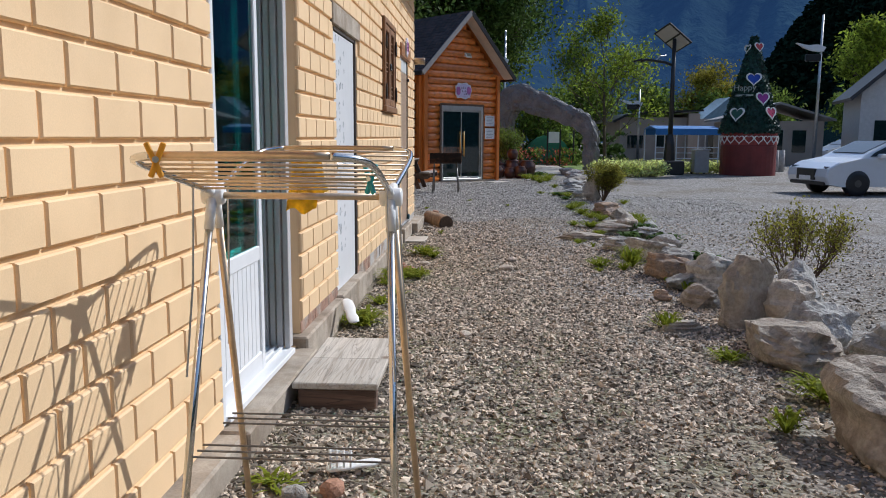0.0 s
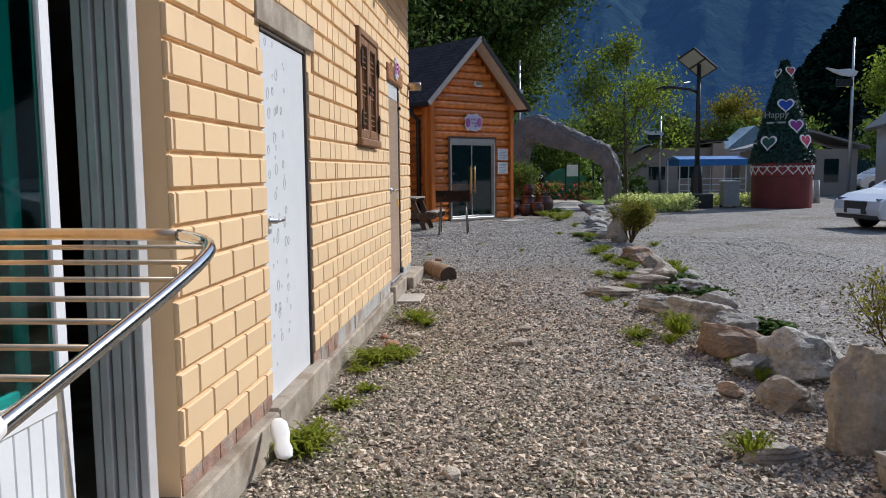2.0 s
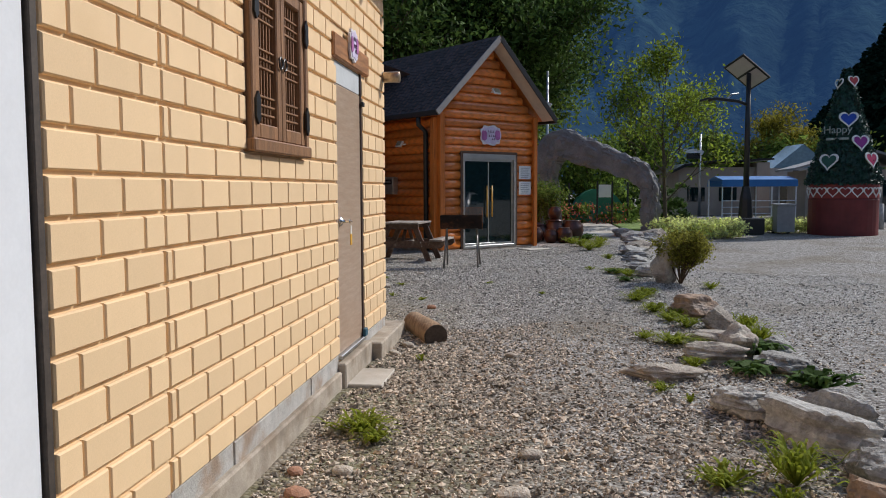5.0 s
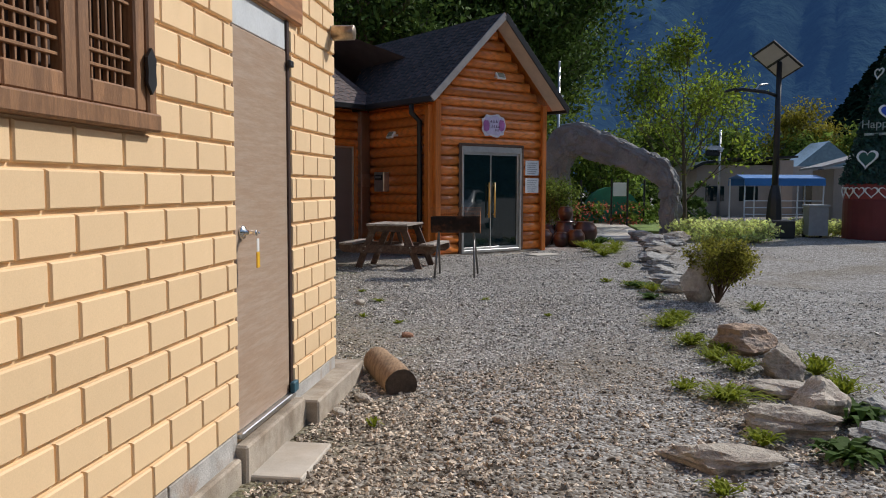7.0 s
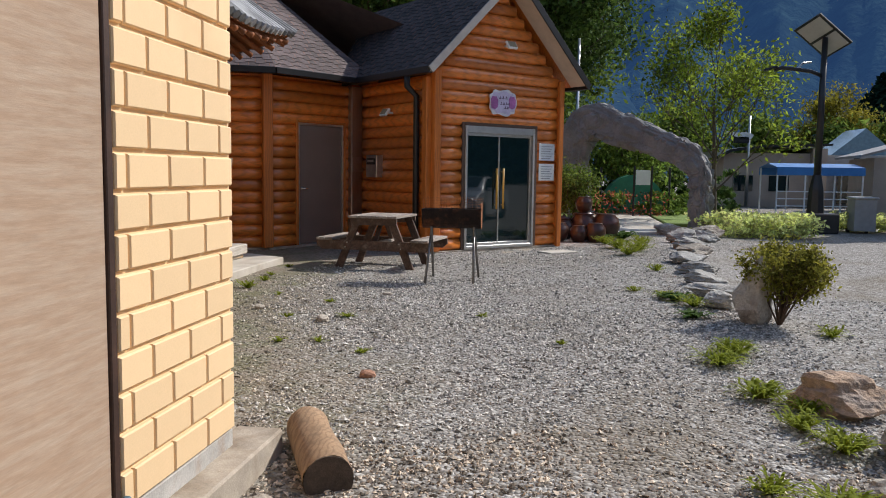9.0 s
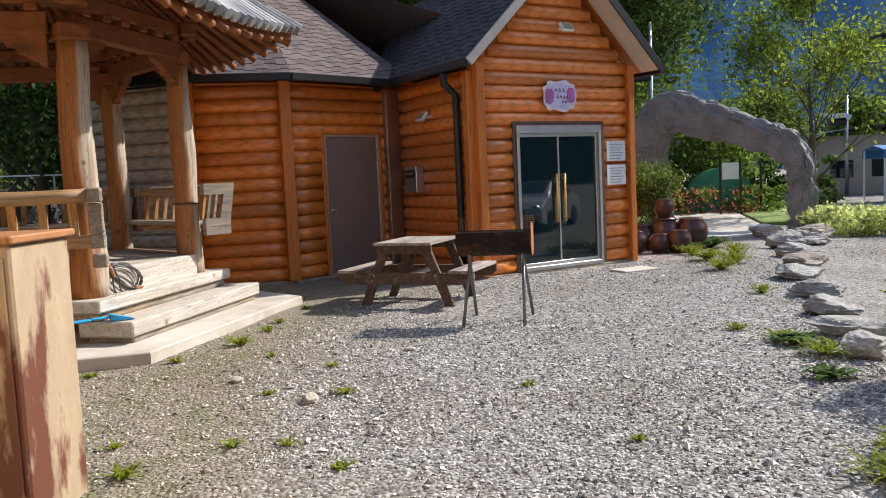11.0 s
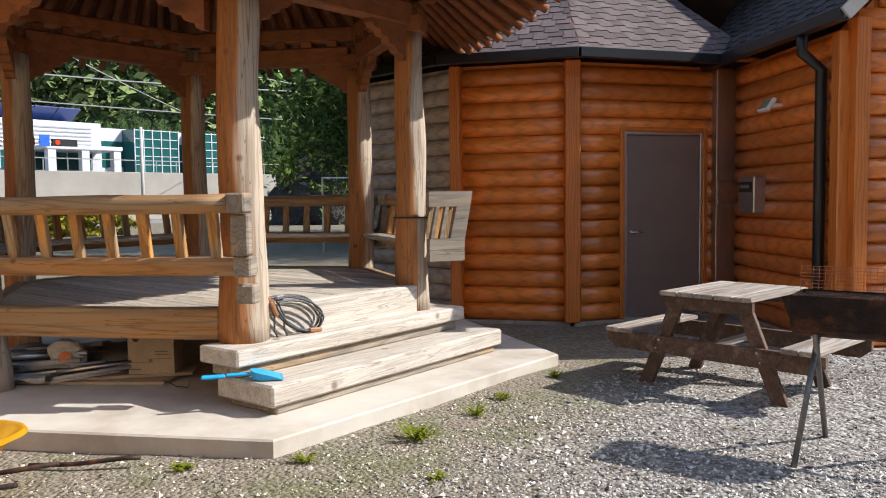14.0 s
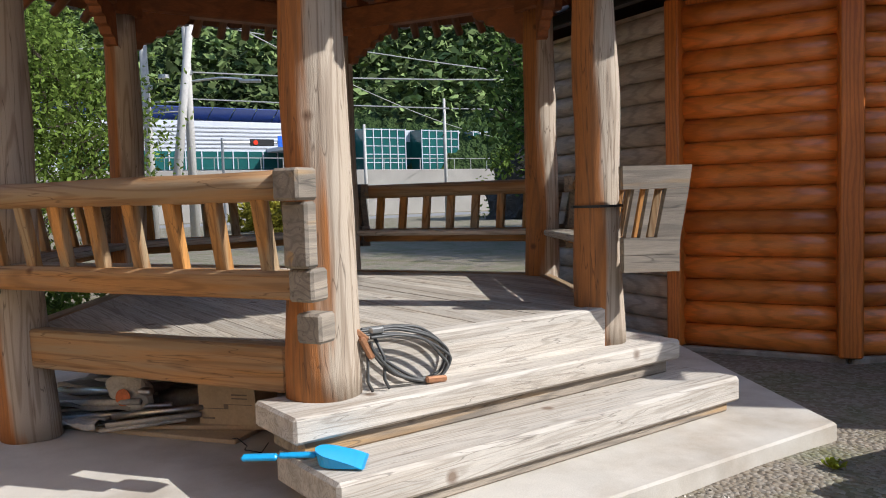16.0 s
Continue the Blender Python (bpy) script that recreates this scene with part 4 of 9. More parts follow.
# bench rails that lean outwards, on five sides
for i in range(1, 6):
    m = side_frame(i)
    over = 0.22
    far = 0.06 if i == 5 else 0.0
    bm = tube(bmesh.new(), m @ Vector((-over, 0.31, 1.82)), m @ Vector((SIDE + over + far - 0.13, 0.31, 1.82)), 0.066, 0.066, 12, 10, 0.008, i * 5.0)
    rail = gpart("top_rail", bm, RAIL_WOOD, smooth=True, along=m)
    bm = box(bmesh.new(), -over, 0.19, 1.33, SIDE + over + far - 0.01, 0.30, 1.455, 0.02, m)
    gpart("lower_rail", bm, RAIL_WOOD, along=m)
    bm = box(bmesh.new(), -0.02, -0.02, 1.40, SIDE + 0.02, 0.188, 1.45, 0.012, m)
    gpart("bench_seat", bm, BOARD_WOOD, along=m)
    for k in range(9):
        x = -0.02 + k * (SIDE + 0.04) / 8
        bm = bmesh.new()
        p0, p1 = m @ Vector((x, 0.245, 1.44)), m @ Vector((x, 0.31, 1.79))
        d = p1 - p0
        box(bm, -0.036, -0.024, 0, 0.036, 0.024, d.length, 0.006, Matrix.Translation(p0) @ (m.to_3x3() @ Matrix.Rotation(-math.atan2(0.065, 0.35), 3, "X")).to_4x4())
        gpart("baluster", bm, SLAT_WOOD, along=m)
    if i == 5:
        for z0, z1, y0, y1 in ((1.755, 1.89, 0.24, 0.385), (1.47, 1.75, 0.25, 0.33), (1.325, 1.465, 0.185, 0.305), (1.14, 1.27, 0.14, 0.26)):
            bm = box(bmesh.new(), SIDE + over + far - 0.13, y0, z0, SIDE + over + far, y1, z1, 0.012, m)
            gpart("rail_end", bm, GREY_WOOD, along=m)
    for x, hand in ((-over - 0.06, 0), (SIDE + over - 0.12, 1)):
        if i == 5 and hand:
            continue
        # end panel: a top board, slats, a shaped stile and two boards below
        for nm, o in (("end_board", [(0.02, 1.762), (0.405, 1.762), (0.425, 1.895), (0.02, 1.895)]), ("end_board", [(0.02, 1.385), (0.345, 1.385), (0.352, 1.482), (0.02, 1.482)]), ("end_board", [(0.02, 1.285), (0.345, 1.285), (0.345, 1.382), (0.02, 1.382)]),
                      ("end_stile", [(0.215, 1.483), (0.352, 1.483), (0.405, 1.761), (0.275, 1.761)]), ("end_slat", [(0.03, 1.483), (0.062, 1.483), (0.118, 1.761), (0.086, 1.761)]), ("end_slat", [(0.115, 1.483), (0.147, 1.483), (0.203, 1.761), (0.171, 1.761)])):
            bm = prism(bmesh.new(), o, 0.0, 0.085 if nm == "end_board" else 0.06, m @ Matrix(((0, 0, 1, x), (1, 0, 0, 0), (0, 1, 0, 0), (0, 0, 0, 1))))
            gpart(nm, bm, GREY_WOOD, along=m)
# roof: rafters, boards, tiles along the eaves
ROOF_PEAK = Vector((GC.x, GC.y, 5.75))


def eave_pt(i, s, z=3.62):
    a, b = hexa(3.35, i), hexa(3.35, i + 1)
    p = a.lerp(b, s)
    lift = 0.10 * (2 * s - 1) ** 2
    return Vector((p.x, p.y, z - 0.08 + lift * 1.4))


TILE = mat("grey_roof_tile", (0.30, 0.30, 0.30), 0.75, vary=0.25, scale=8, fine=60, bump=0.4, island=0.25, second=(0.14, 0.14, 0.145))
for i in range(6):
    n = 16
    bm = bmesh.new()
    lo = [bm.verts.new(eave_pt(i, k / n)) for k in range(n + 1)]
    hi = [bm.verts.new(eave_pt(i, k / n) + Vector((0, 0, 0.05))) for k in range(n + 1)]
    a, b = bm.verts.new(ROOF_PEAK), bm.verts.new(ROOF_PEAK + Vector((0, 0, 0.08)))
    for k in range(n):
        bm.faces.new((lo[k + 1], lo[k], a))
        bm.faces.new((hi[k], hi[k + 1], b))
        bm.faces.new((lo[k], lo[k + 1], hi[k + 1], hi[k]))
    gpart("roof_board", bm, BEAM_WOOD)
    for k in range(13):
        s = (k + 0.5) / 13
        p = eave_pt(i, s, 3.52)
        q = ROOF_PEAK.lerp(eave_pt(i, 0.5 + (s - 0.5) * 0.6, 3.52), 0.40) - Vector((0, 0, 0.02))
        bm = tube(bmesh.new(), p, q, 0.042, 0.042, 8)
        gpart("rafter", bm, BEAM_WOOD, smooth=True)
    # tile rolls running down the slope, with round ends at the eave
    bm = bmesh.new()
    for k in range(20):
        s = (k + 0.5) / 20
        p = eave_pt(i, s) + Vector((0, 0, 0.10))
        q = ROOF_PEAK + Vector((0, 0, 0.1))
        e = q.lerp(p, 1.03)
        tube(bm, e, q.lerp(p, min(0.97, 0.15 + abs(2 * s - 1) * 0.8)), 0.062, 0.05, 8)
    tiles = gpart("roof_tiles", bm, TILE, smooth=False)
    tagged(tiles, kind="stuff")

# ---- doors, window and fittings of the yellow house ----
TEAL_GLASS = glass("teal_door_glass", (0.02, 0.30, 0.27), 0.03)
DARK_GLASS = mat("dark_tinted_glass", (0.008, 0.022, 0.024), 0.03, vary=0.0, bump=0, spec=0.7)
DOOR_FILM = mat("film_covered_door", (0.43, 0.30, 0.21), 0.34, 0.1, vary=0.07, scale=6, fine=16, bump=0.15, stretch=(1, 1.2, 12), second=(0.50, 0.385, 0.295), mix=(0.42, 0.68), mix_scale=2.6)
BUBBLE_DOOR = mat("white_door_skin", (0.76, 0.77, 0.79), 0.3, vary=0.03, bump=0.05)
GREY_PVC = mat("grey_white_profile", (0.55, 0.53, 0.52), 0.45, vary=0.06, bump=0.05)
PURPLE = mat("purple_sign_paint", (0.42, 0.30, 0.55), 0.5, vary=0.15, bump=0.1)
LAVENDER = mat("lavender_sign_paint", (0.62, 0.55, 0.72), 0.5, vary=0.15, bump=0.1)
ORANGE_BOARD = mat("varnished_lintel_wood", (0.40, 0.18, 0.07), 0.5, vary=0.2, fine=60, stretch=(3, 0.4, 3), extra=grain(3.0, 0.5, (0.16, 0.06, 0.02)))

d1 = base("door_1", "white sliding door with teal glass, half open", "sliding door", (WALL_X, 0, 0), kind="structure")
bm = boxes((-0.20, 4.03, 0.30, 0.012, 4.075, 2.72, 0.004), (-0.20, 4.075, 2.66, 0.012, 5.345, 2.72, 0.004), (-0.20, 4.075, 0.30, 0.03, 5.345, 0.335, 0.004))
part("door_frame", bm, WHITE_PAINT, d1)
part("jamb_lining", boxes((-0.235, 5.392, 0.30, -0.12, 5.597, 2.715, 0.003)), GREY_PVC, d1)
for k, (dx, w) in enumerate(((0.0, 0.03), (-0.045, 0.028), (-0.09, 0.03), (-0.135, 0.028), (-0.18, 0.03))):
    bm = boxes((dx - 0.030, 5.345 - w - 0.012 * (k % 2), 0.335, dx + 0.004, 5.39, 2.66, 0.004))
    part("jamb_profile", bm, GREY_PVC, d1)
    if k:
        part("track", boxes((dx - 0.008, 4.08, 0.335, dx + 0.008, 5.33, 0.352)), WHITE_PAINT, d1)


def sliding_leaf(x, y0, y1, name):
    bm = boxes((x - 0.034, y0, 0.352, x, y0 + 0.06, 2.655, 0.005), (x - 0.034, y1 - 0.06, 0.352, x, y1, 2.655, 0.005), (x - 0.034, y0 + 0.06, 0.352, x, y1 - 0.06, 0.46, 0.005),
               (x - 0.034, y0 + 0.06, 0.98, x, y1 - 0.06, 1.06, 0.005), (x - 0.034, y0 + 0.06, 2.58, x, y1 - 0.06, 2.655, 0.005))
    leaf = part(name, bm, WHITE_PAINT, d1)
    bm = bmesh.new()
    y = y0 + 0.06
    while y < y1 - 0.075:
        box(bm, x - 0.022, y, 0.46, x - 0.008, y + 0.068, 0.98, 0.003)
        y += 0.072
    part("panel", bm, WHITE_PAINT, leaf)
    g = part("pane", boxes((x - 0.02, y0 + 0.06, 1.06, x - 0.014, y1 - 0.06, 2.58)), TEAL_GLASS, leaf)
    g.visible_shadow = False


sliding_leaf(-0.02, 4.08, 4.86, "door_leaf")
sliding_leaf(-0.11, 4.10, 4.80, "rear_leaf")
bm = bmesh.new()
for k in range(16):
    tube(bm, (-0.30 + 0.02 * (k % 2), 4.05 + k * 0.05, 0.36), (-0.30 + 0.02 * (k % 2), 4.05 + k * 0.05, 2.62), 0.034, 0.034, 8)
part("curtain", bm, mat("teal_dark_curtain", (0.10, 0.32, 0.29), 0.9, vary=0.2), d1, "dark hanging curtain behind the glass", True)

d2 = base("door_2", "white flush door with raised bubble pattern, shut", "door", (WALL_X, 0, 0), kind="structure")
part("door_leaf", boxes((-0.06, 6.885, 0.378, -0.005, 7.815, 2.49, 0.006)), BUBBLE_DOOR, d2)
bm = boxes((-0.08, 7.82, 0.378, 0.012, 7.86, 2.52, 0.004), (-0.08, 6.872, 2.492, 0.006, 7.82, 2.52, 0.004))
part("door_frame", bm, mat("dark_door_seal", (0.06, 0.045, 0.035), 0.7, vary=0.3), d2)
bm = bmesh.new()
rng = random.Random(4)
for col in (7.02, 7.13, 7.15, 7.30, 7.33):
    z = 0.5 + 0.3 * rng.random()
    while z < 2.45:
        r = rng.choice((0.009, 0.013, 0.020, 0.027))
        y = col + rng.uniform(-0.035, 0.035)
        wire(bm, [(-0.0055 + 0.0004 * math.cos(t), y + 0.8 * r * math.sin(t), z + 1.2 * r * math.cos(t)) for t in np.linspace(0, 2 * math.pi, 15)], 0.0022 if r < 0.015 else 0.0034, 6)
        z += rng.uniform(0.07, 0.30)
part("bubble_relief", bm, mat("door_bubble_print", (0.56, 0.58, 0.60), 0.35, vary=0.1, bump=0), d2)
bm = lathe(bmesh.new(), [(0.03, 0), (0.03, 0.012), (0.014, 0.016), (0.014, 0.055)], n=14, m=Matrix.Translation((-0.004, 6.945, 1.43)) @ Matrix.Rotation(math.pi / 2, 4, "Y"))
tube(bm, (0.05, 6.945, 1.43), (0.055, 7.05, 1.43), 0.010, 0.009, 10)
part("door_handle", bm, STEEL, d2, "chrome lever handle", True)
thing("lintel", boxes((WALL_X - 0.02, 6.75, 2.525, WALL_X + 0.028, 8.03, 2.695, 0.008)), CONCRETE, "pale plastered lintel over the white door", "lintel", kind="structure")

w1 = base("window_1", "wooden lattice window with two leaves, shut", "window", (WALL_X, 0, 0), kind="structure")
Y0, Y1, Z0, Z1 = 9.62, 10.66, 1.955, 3.005
bm = boxes((-0.12, Y0, Z0, 0.055, Y0 + 0.065, Z1, 0.008), (-0.12, Y1 - 0.065, Z0, 0.055, Y1, Z1, 0.008), (-0.12, Y0 + 0.065, Z1 - 0.065, 0.055, Y1 - 0.065, Z1, 0.008))
part("window_frame", bm, WINDOW_WOOD, w1)
part("window_sill", boxes((-0.12, Y0 - 0.012, Z0 - 0.012, 0.068, Y1 + 0.012, Z0 + 0.06, 0.008)), WINDOW_WOOD, w1)
part("backing", boxes((-0.13, Y0 + 0.03, Z0 + 0.03, -0.10, Y1 - 0.03, Z1 - 0.03)), mat("brown_window_paper", (0.045, 0.022, 0.014), 0.8, vary=0.3), w1)
mid = (Y0 + Y1) / 2
for a, b in ((Y0 + 0.068, mid - 0.002), (mid + 0.002, Y1 - 0.068)):
    za, zb = Z0 + 0.062, Z1 - 0.068
    leaf = part("window_leaf", boxes((-0.01, a, za, 0.045, a + 0.075, zb, 0.008), (-0.01, b - 0.075, za, 0.045, b, zb, 0.008), (-0.01, a + 0.075, za, 0.045, b - 0.075, za + 0.085, 0.008), (-0.01, a + 0.075, zb - 0.075, 0.045, b - 0.075, zb, 0.008)), WINDOW_WOOD, w1)
    n = 6
    for k in range(1, n):
        y = a + 0.075 + (b - a - 0.15) * k / n
        part("lattice_bar", boxes((0.0, y - 0.006, za + 0.085, 0.018, y + 0.006, zb - 0.075, 0.002)), WINDOW_WOOD, leaf)
    for z in (za + 0.14, za + 0.19, za + 0.24, za + 0.40, za + 0.45, za + 0.50, za + 0.66, za + 0.71, za + 0.76):
        part("lattice_bar", boxes((0.008, a + 0.075, z - 0.006, 0.026, b - 0.075, z + 0.006, 0.002)), WINDOW_WOOD, leaf)
    yr = b - 0.035 if a < mid - 0.1 else a + 0.035
    bm = bmesh.new()
    wire(bm, [(0.055, yr + 0.028 * math.sin(t), za + 0.46 + 0.035 * math.cos(t)) for t in np.linspace(0, 6.2, 14)], 0.006)
    part("ring_handle", bm, BLACK_METAL, leaf)
    yh = a - 0.01 if a < mid - 0.1 else b + 0.01
    for z in (za + 0.16, zb - 0.2):
        bm = prism(bmesh.new(), [(-0.035, -0.05), (0, -0.09), (0.035, -0.05), (0.03, 0), (0.035, 0.05), (0, 0.09), (-0.035, 0.05), (-0.03, 0)], 0.0, 0.012, Matrix.Translation((0.056, yh, z)) @ Matrix(((0, 0, 1, 0), (1, 0, 0, 0), (0, 1, 0, 0), (0, 0, 0, 1))))
        part("hinge", bm, BLACK_METAL, leaf)

d3 = base("door_3", "metal door wrapped in clear film, shut", "door", (WALL_X, 0, 0), kind="structure")
part("door_leaf", boxes((-0.05, 11.55, 0.43, 0.004, 12.385, 2.555, 0.006)), DOOR_FILM, d3)
part("transom", boxes((-0.05, 11.55, 2.56, 0.0, 12.385, 2.735, 0.004)), mat("pale_transom", (0.62, 0.64, 0.65), 0.4, vary=0.08), d3)
part("door_frame", boxes((-0.06, 12.388, 0.42, 0.014, 12.43, 2.74, 0.004)), mat("brown_door_edge", (0.045, 0.022, 0.015), 0.5, vary=0.3), d3)
part("threshold", boxes((-0.06, 11.54, 0.396, 0.035, 12.42, 0.43, 0.005)), GALV, d3)
bm = lathe(bmesh.new(), [(0.04, 0), (0.04, 0.008), (0.033, 0.018), (0.014, 0.024), (0.013, 0.07), (0.016, 0.075), (0.016, 0.085)], n=16, m=Matrix.Translation((0.004, 11.637, 1.485)) @ Matrix.Rotation(math.pi / 2, 4, "Y"))
tube(bm, (0.08, 11.637, 1.485), (0.105, 11.637, 1.485), 0.006, 0.006, 8)
part("door_knob", bm, STEEL, d3, "round chrome knob with a key", True)
tag = part("key_tag", boxes((0.092, 11.618, 1.385, 0.098, 11.650, 1.455, 0.002)), PLASTIC_WHITE, d3, "white and yellow key tag")
part("tag_end", boxes((0.092, 11.614, 1.300, 0.099, 11.654, 1.384, 0.002)), mat("tag_yellow", (0.75, 0.42, 0.02), 0.5, vary=0.1), tag)
part("hinge", boxes((0.015, 12.36, 0.43, 0.045, 12.45, 0.50, 0.006)), mat("blue_hinge_cover", (0.03, 0.10, 0.14), 0.5), d3)
part("hinge", boxes((0.015, 12.37, 2.46, 0.04, 12.44, 2.50, 0.006)), BLACK_METAL, d3)
thing("wooden_lintel", boxes((WALL_X - 0.02, 11.42, 2.745, WALL_X + 0.04, 12.63, 2.925, 0.01)), ORANGE_BOARD, "varnished wooden lintel over the metal door", "lintel", kind="structure")


def sign_outline(w, h, k=44, seed=2.0):
    """A rounded oblong with a lobed, cut edge."""
    pts = []
    for t in np.linspace(0, 2 * math.pi, k, endpoint=False):
        c, q = math.cos(t), math.sin(t)
        lobe = 1 + 0.055 * math.sin(9 * t + seed) + 0.10 * noise.noise((c * 2.2, q * 2.2, seed))
        pts.append(((w / 2) * math.copysign(abs(c) ** 0.7, c) * lobe, (h / 2) * math.copysign(abs(q) ** 0.7, q) * lobe))
    return pts


def plaque(name, m, w, h, label, square=1.0):
    """A wavy-edged painted sign with bars for its writing; m puts its face in the x-z plane looking along -y."""
    top = new(name)
    top.matrix_basis = m
    tagged(top, label, "sign")
    r = Matrix.Rotation(math.pi / 2, 4, "X")
    part("board", prism(bmesh.new(), sign_outline(w, h), 0.0, 0.02, r), mat("sign_edge_white", (0.75, 0.72, 0.76), 0.5, vary=0.08), top)
    part("face", prism(bmesh.new(), sign_outline(w * 0.88, h * 0.84, seed=7.0), 0.02, 0.024, r), LAVENDER, top)
    for s in (-1, 1):
        part("flower", prism(bmesh.new(), [(x + s * w * 0.33, y + s * h * 0.02) for x, y in sign_outline(w * 0.26, h * 0.5, 16, 3.0)], 0.024, 0.028, r), mat("magenta_petals", (0.42, 0.13, 0.36), 0.5, vary=0.3), top)
    ink = mat("sign_ink", (0.10, 0.05, 0.12), 0.6, vary=0.2, bump=0)
    for z, xs in ((0.14, (-0.16, -0.05, 0.07)), (-0.08, (-0.12, -0.02, 0.08, 0.17)), (-0.24, (0.04, 0.13))):
        for x in xs:
            part("writing", boxes((w * x, -0.029, h * z, w * (x + 0.075), -0.0245, h * z + h * 0.03), (w * (x + 0.02), -0.029, h * z + h * 0.045, w * (x + 0.06), -0.0245, h * z + h * 0.075), (w * (x + 0.03), -0.029, h * z + h * 0.076, w * (x + 0.045), -0.0245, h * z + h * 0.11)), ink, top)
    return top


plaque("small_sign", pose(WALL_X + 0.042, 11.97, 2.91, 0, 0, 90), 0.27, 0.25, "small purple flower sign on the wooden lintel")
lamp = base("wall_lamp", "short steel cylinder lamp on the house corner", "wall lamp", (WALL_X, 13.36, 2.845))
part("mount", boxes((-0.01, -0.03, -0.05, 0.03, 0.03, 0.05, 0.006)), GALV, lamp)
part("body", lathe(bmesh.new(), [(0.05, 0.03), (0.055, 0.035), (0.055, 0.19), (0.05, 0.195)], n=16, m=Matrix.Rotation(math.pi / 2, 4, "Y")), mat("warm_steel", (0.42, 0.33, 0.24), 0.35, 0.8), lamp, smooth=True)

# roof of the yellow house: rafters, boards and a tiled edge
hr = base("house_roof", "orange boarded eaves with round rafters", "roof", kind="structure")
bm = prism(bmesh.new(), [(-0.72, 4.19), (-5.2, 6.3), (-9.7, 4.19), (-9.7, 4.27), (-5.2, 6.42), (-0.72, 4.27)], 0, HOUSE_END - HOUSE_START + 1.0, Matrix(((1, 0, 0, 0), (0, 0, -1, HOUSE_END + 0.55), (0, 1, 0, 0), (0, 0, 0, 1))))
part("roof_board", bm, LOG_POST, hr)
for k in range(20):
    y = HOUSE_END + 0.45 - k * 0.9
    part("rafter", tube(bmesh.new(), (-0.68, y, 4.12), (-2.2, y, 4.83), 0.055, 0.06, 10), LOG_POST, hr, smooth=True)
part("eave_beam", boxes((-1.66, HOUSE_START, 4.15, -1.40, HOUSE_END + 0.4, 4.36, 0.01)), LOG_POST, hr)

# ---- things along the house wall ----
pl = base("door_step", "weathered plywood doorstep on timber blocks", "doorstep", (-1.02, 5.21, 0), 0.5)
part("top_board", boxes((-0.24, -0.51, 0.275, 0.235, -0.002, 0.312, 0.006)), DECK_WOOD, pl)
part("top_board", boxes((-0.24, 0.002, 0.273, 0.235, 0.51, 0.309, 0.006)), DECK_WOOD, pl)
for y in (-0.50, 0.40):
    part("block", boxes((-0.21, y, 0.10, 0.225, y + 0.09, 0.274, 0.008)), TABLE_WOOD, pl)
thing("paving_slab", box(bmesh.new(), -1.37, 11.54, 0.15, -1.075, 12.12, 0.205, 0.008, None), SLAB, "pale concrete paving slab lying on gravel", "paving slab")
log = base("wood_log", "short cut log lying on the gravel", "log")
bm = tube(bmesh.new(), (-1.20, 13.95, 0.30), (-0.875, 13.30, 0.265), 0.115, 0.125, 18, 5, 0.012, 4.0, caps=False)
part("bark", bm, BARK_LOG, log, smooth=True)
dv = (Vector((-0.875, 13.30, 0.265)) - Vector((-1.20, 13.95, 0.30))).normalized()
for p, s in (((-0.875, 13.30, 0.265), 1), ((-1.20, 13.95, 0.30), -1)):
    part("cut_end", tube(bmesh.new(), Vector(p) - dv * 0.004 * s, Vector(p) + dv * 0.006 * s, 0.121 if s > 0 else 0.112, None, 18), END_GRAIN, log, "sawn end with shade painted in")


def broken_brick(x, y, size, rz, material, name, label, cat):
    bm = bmesh.new()
    bmesh.ops.create_icosphere(bm, subdivisions=2, radius=1)
    for v in bm.verts:
        c = v.co
        m_ = max(abs(c.x), abs(c.y), abs(c.z))
        v.co = Vector((c.x * 0.6 + 0.4 * c.x / m_, c.y * 0.6 + 0.4 * c.y / m_, c.z * 0.6 + 0.4 * c.z / m_)) * (1 + 0.18 * noise.noise(c * 1.6 + Vector((x * 7, y * 5, 0))))
        v.co.x, v.co.y, v.co.z = v.co.x * size[0], v.co.y * size[1], v.co.z * size[2]
    o = thing(name, bm, material, label, cat)
    o.matrix_basis = pose(x, y, gh(x, y) + size[2] * 0.55, 6 * math.sin(x * 9), 5 * math.cos(y * 7), rz)
    return o


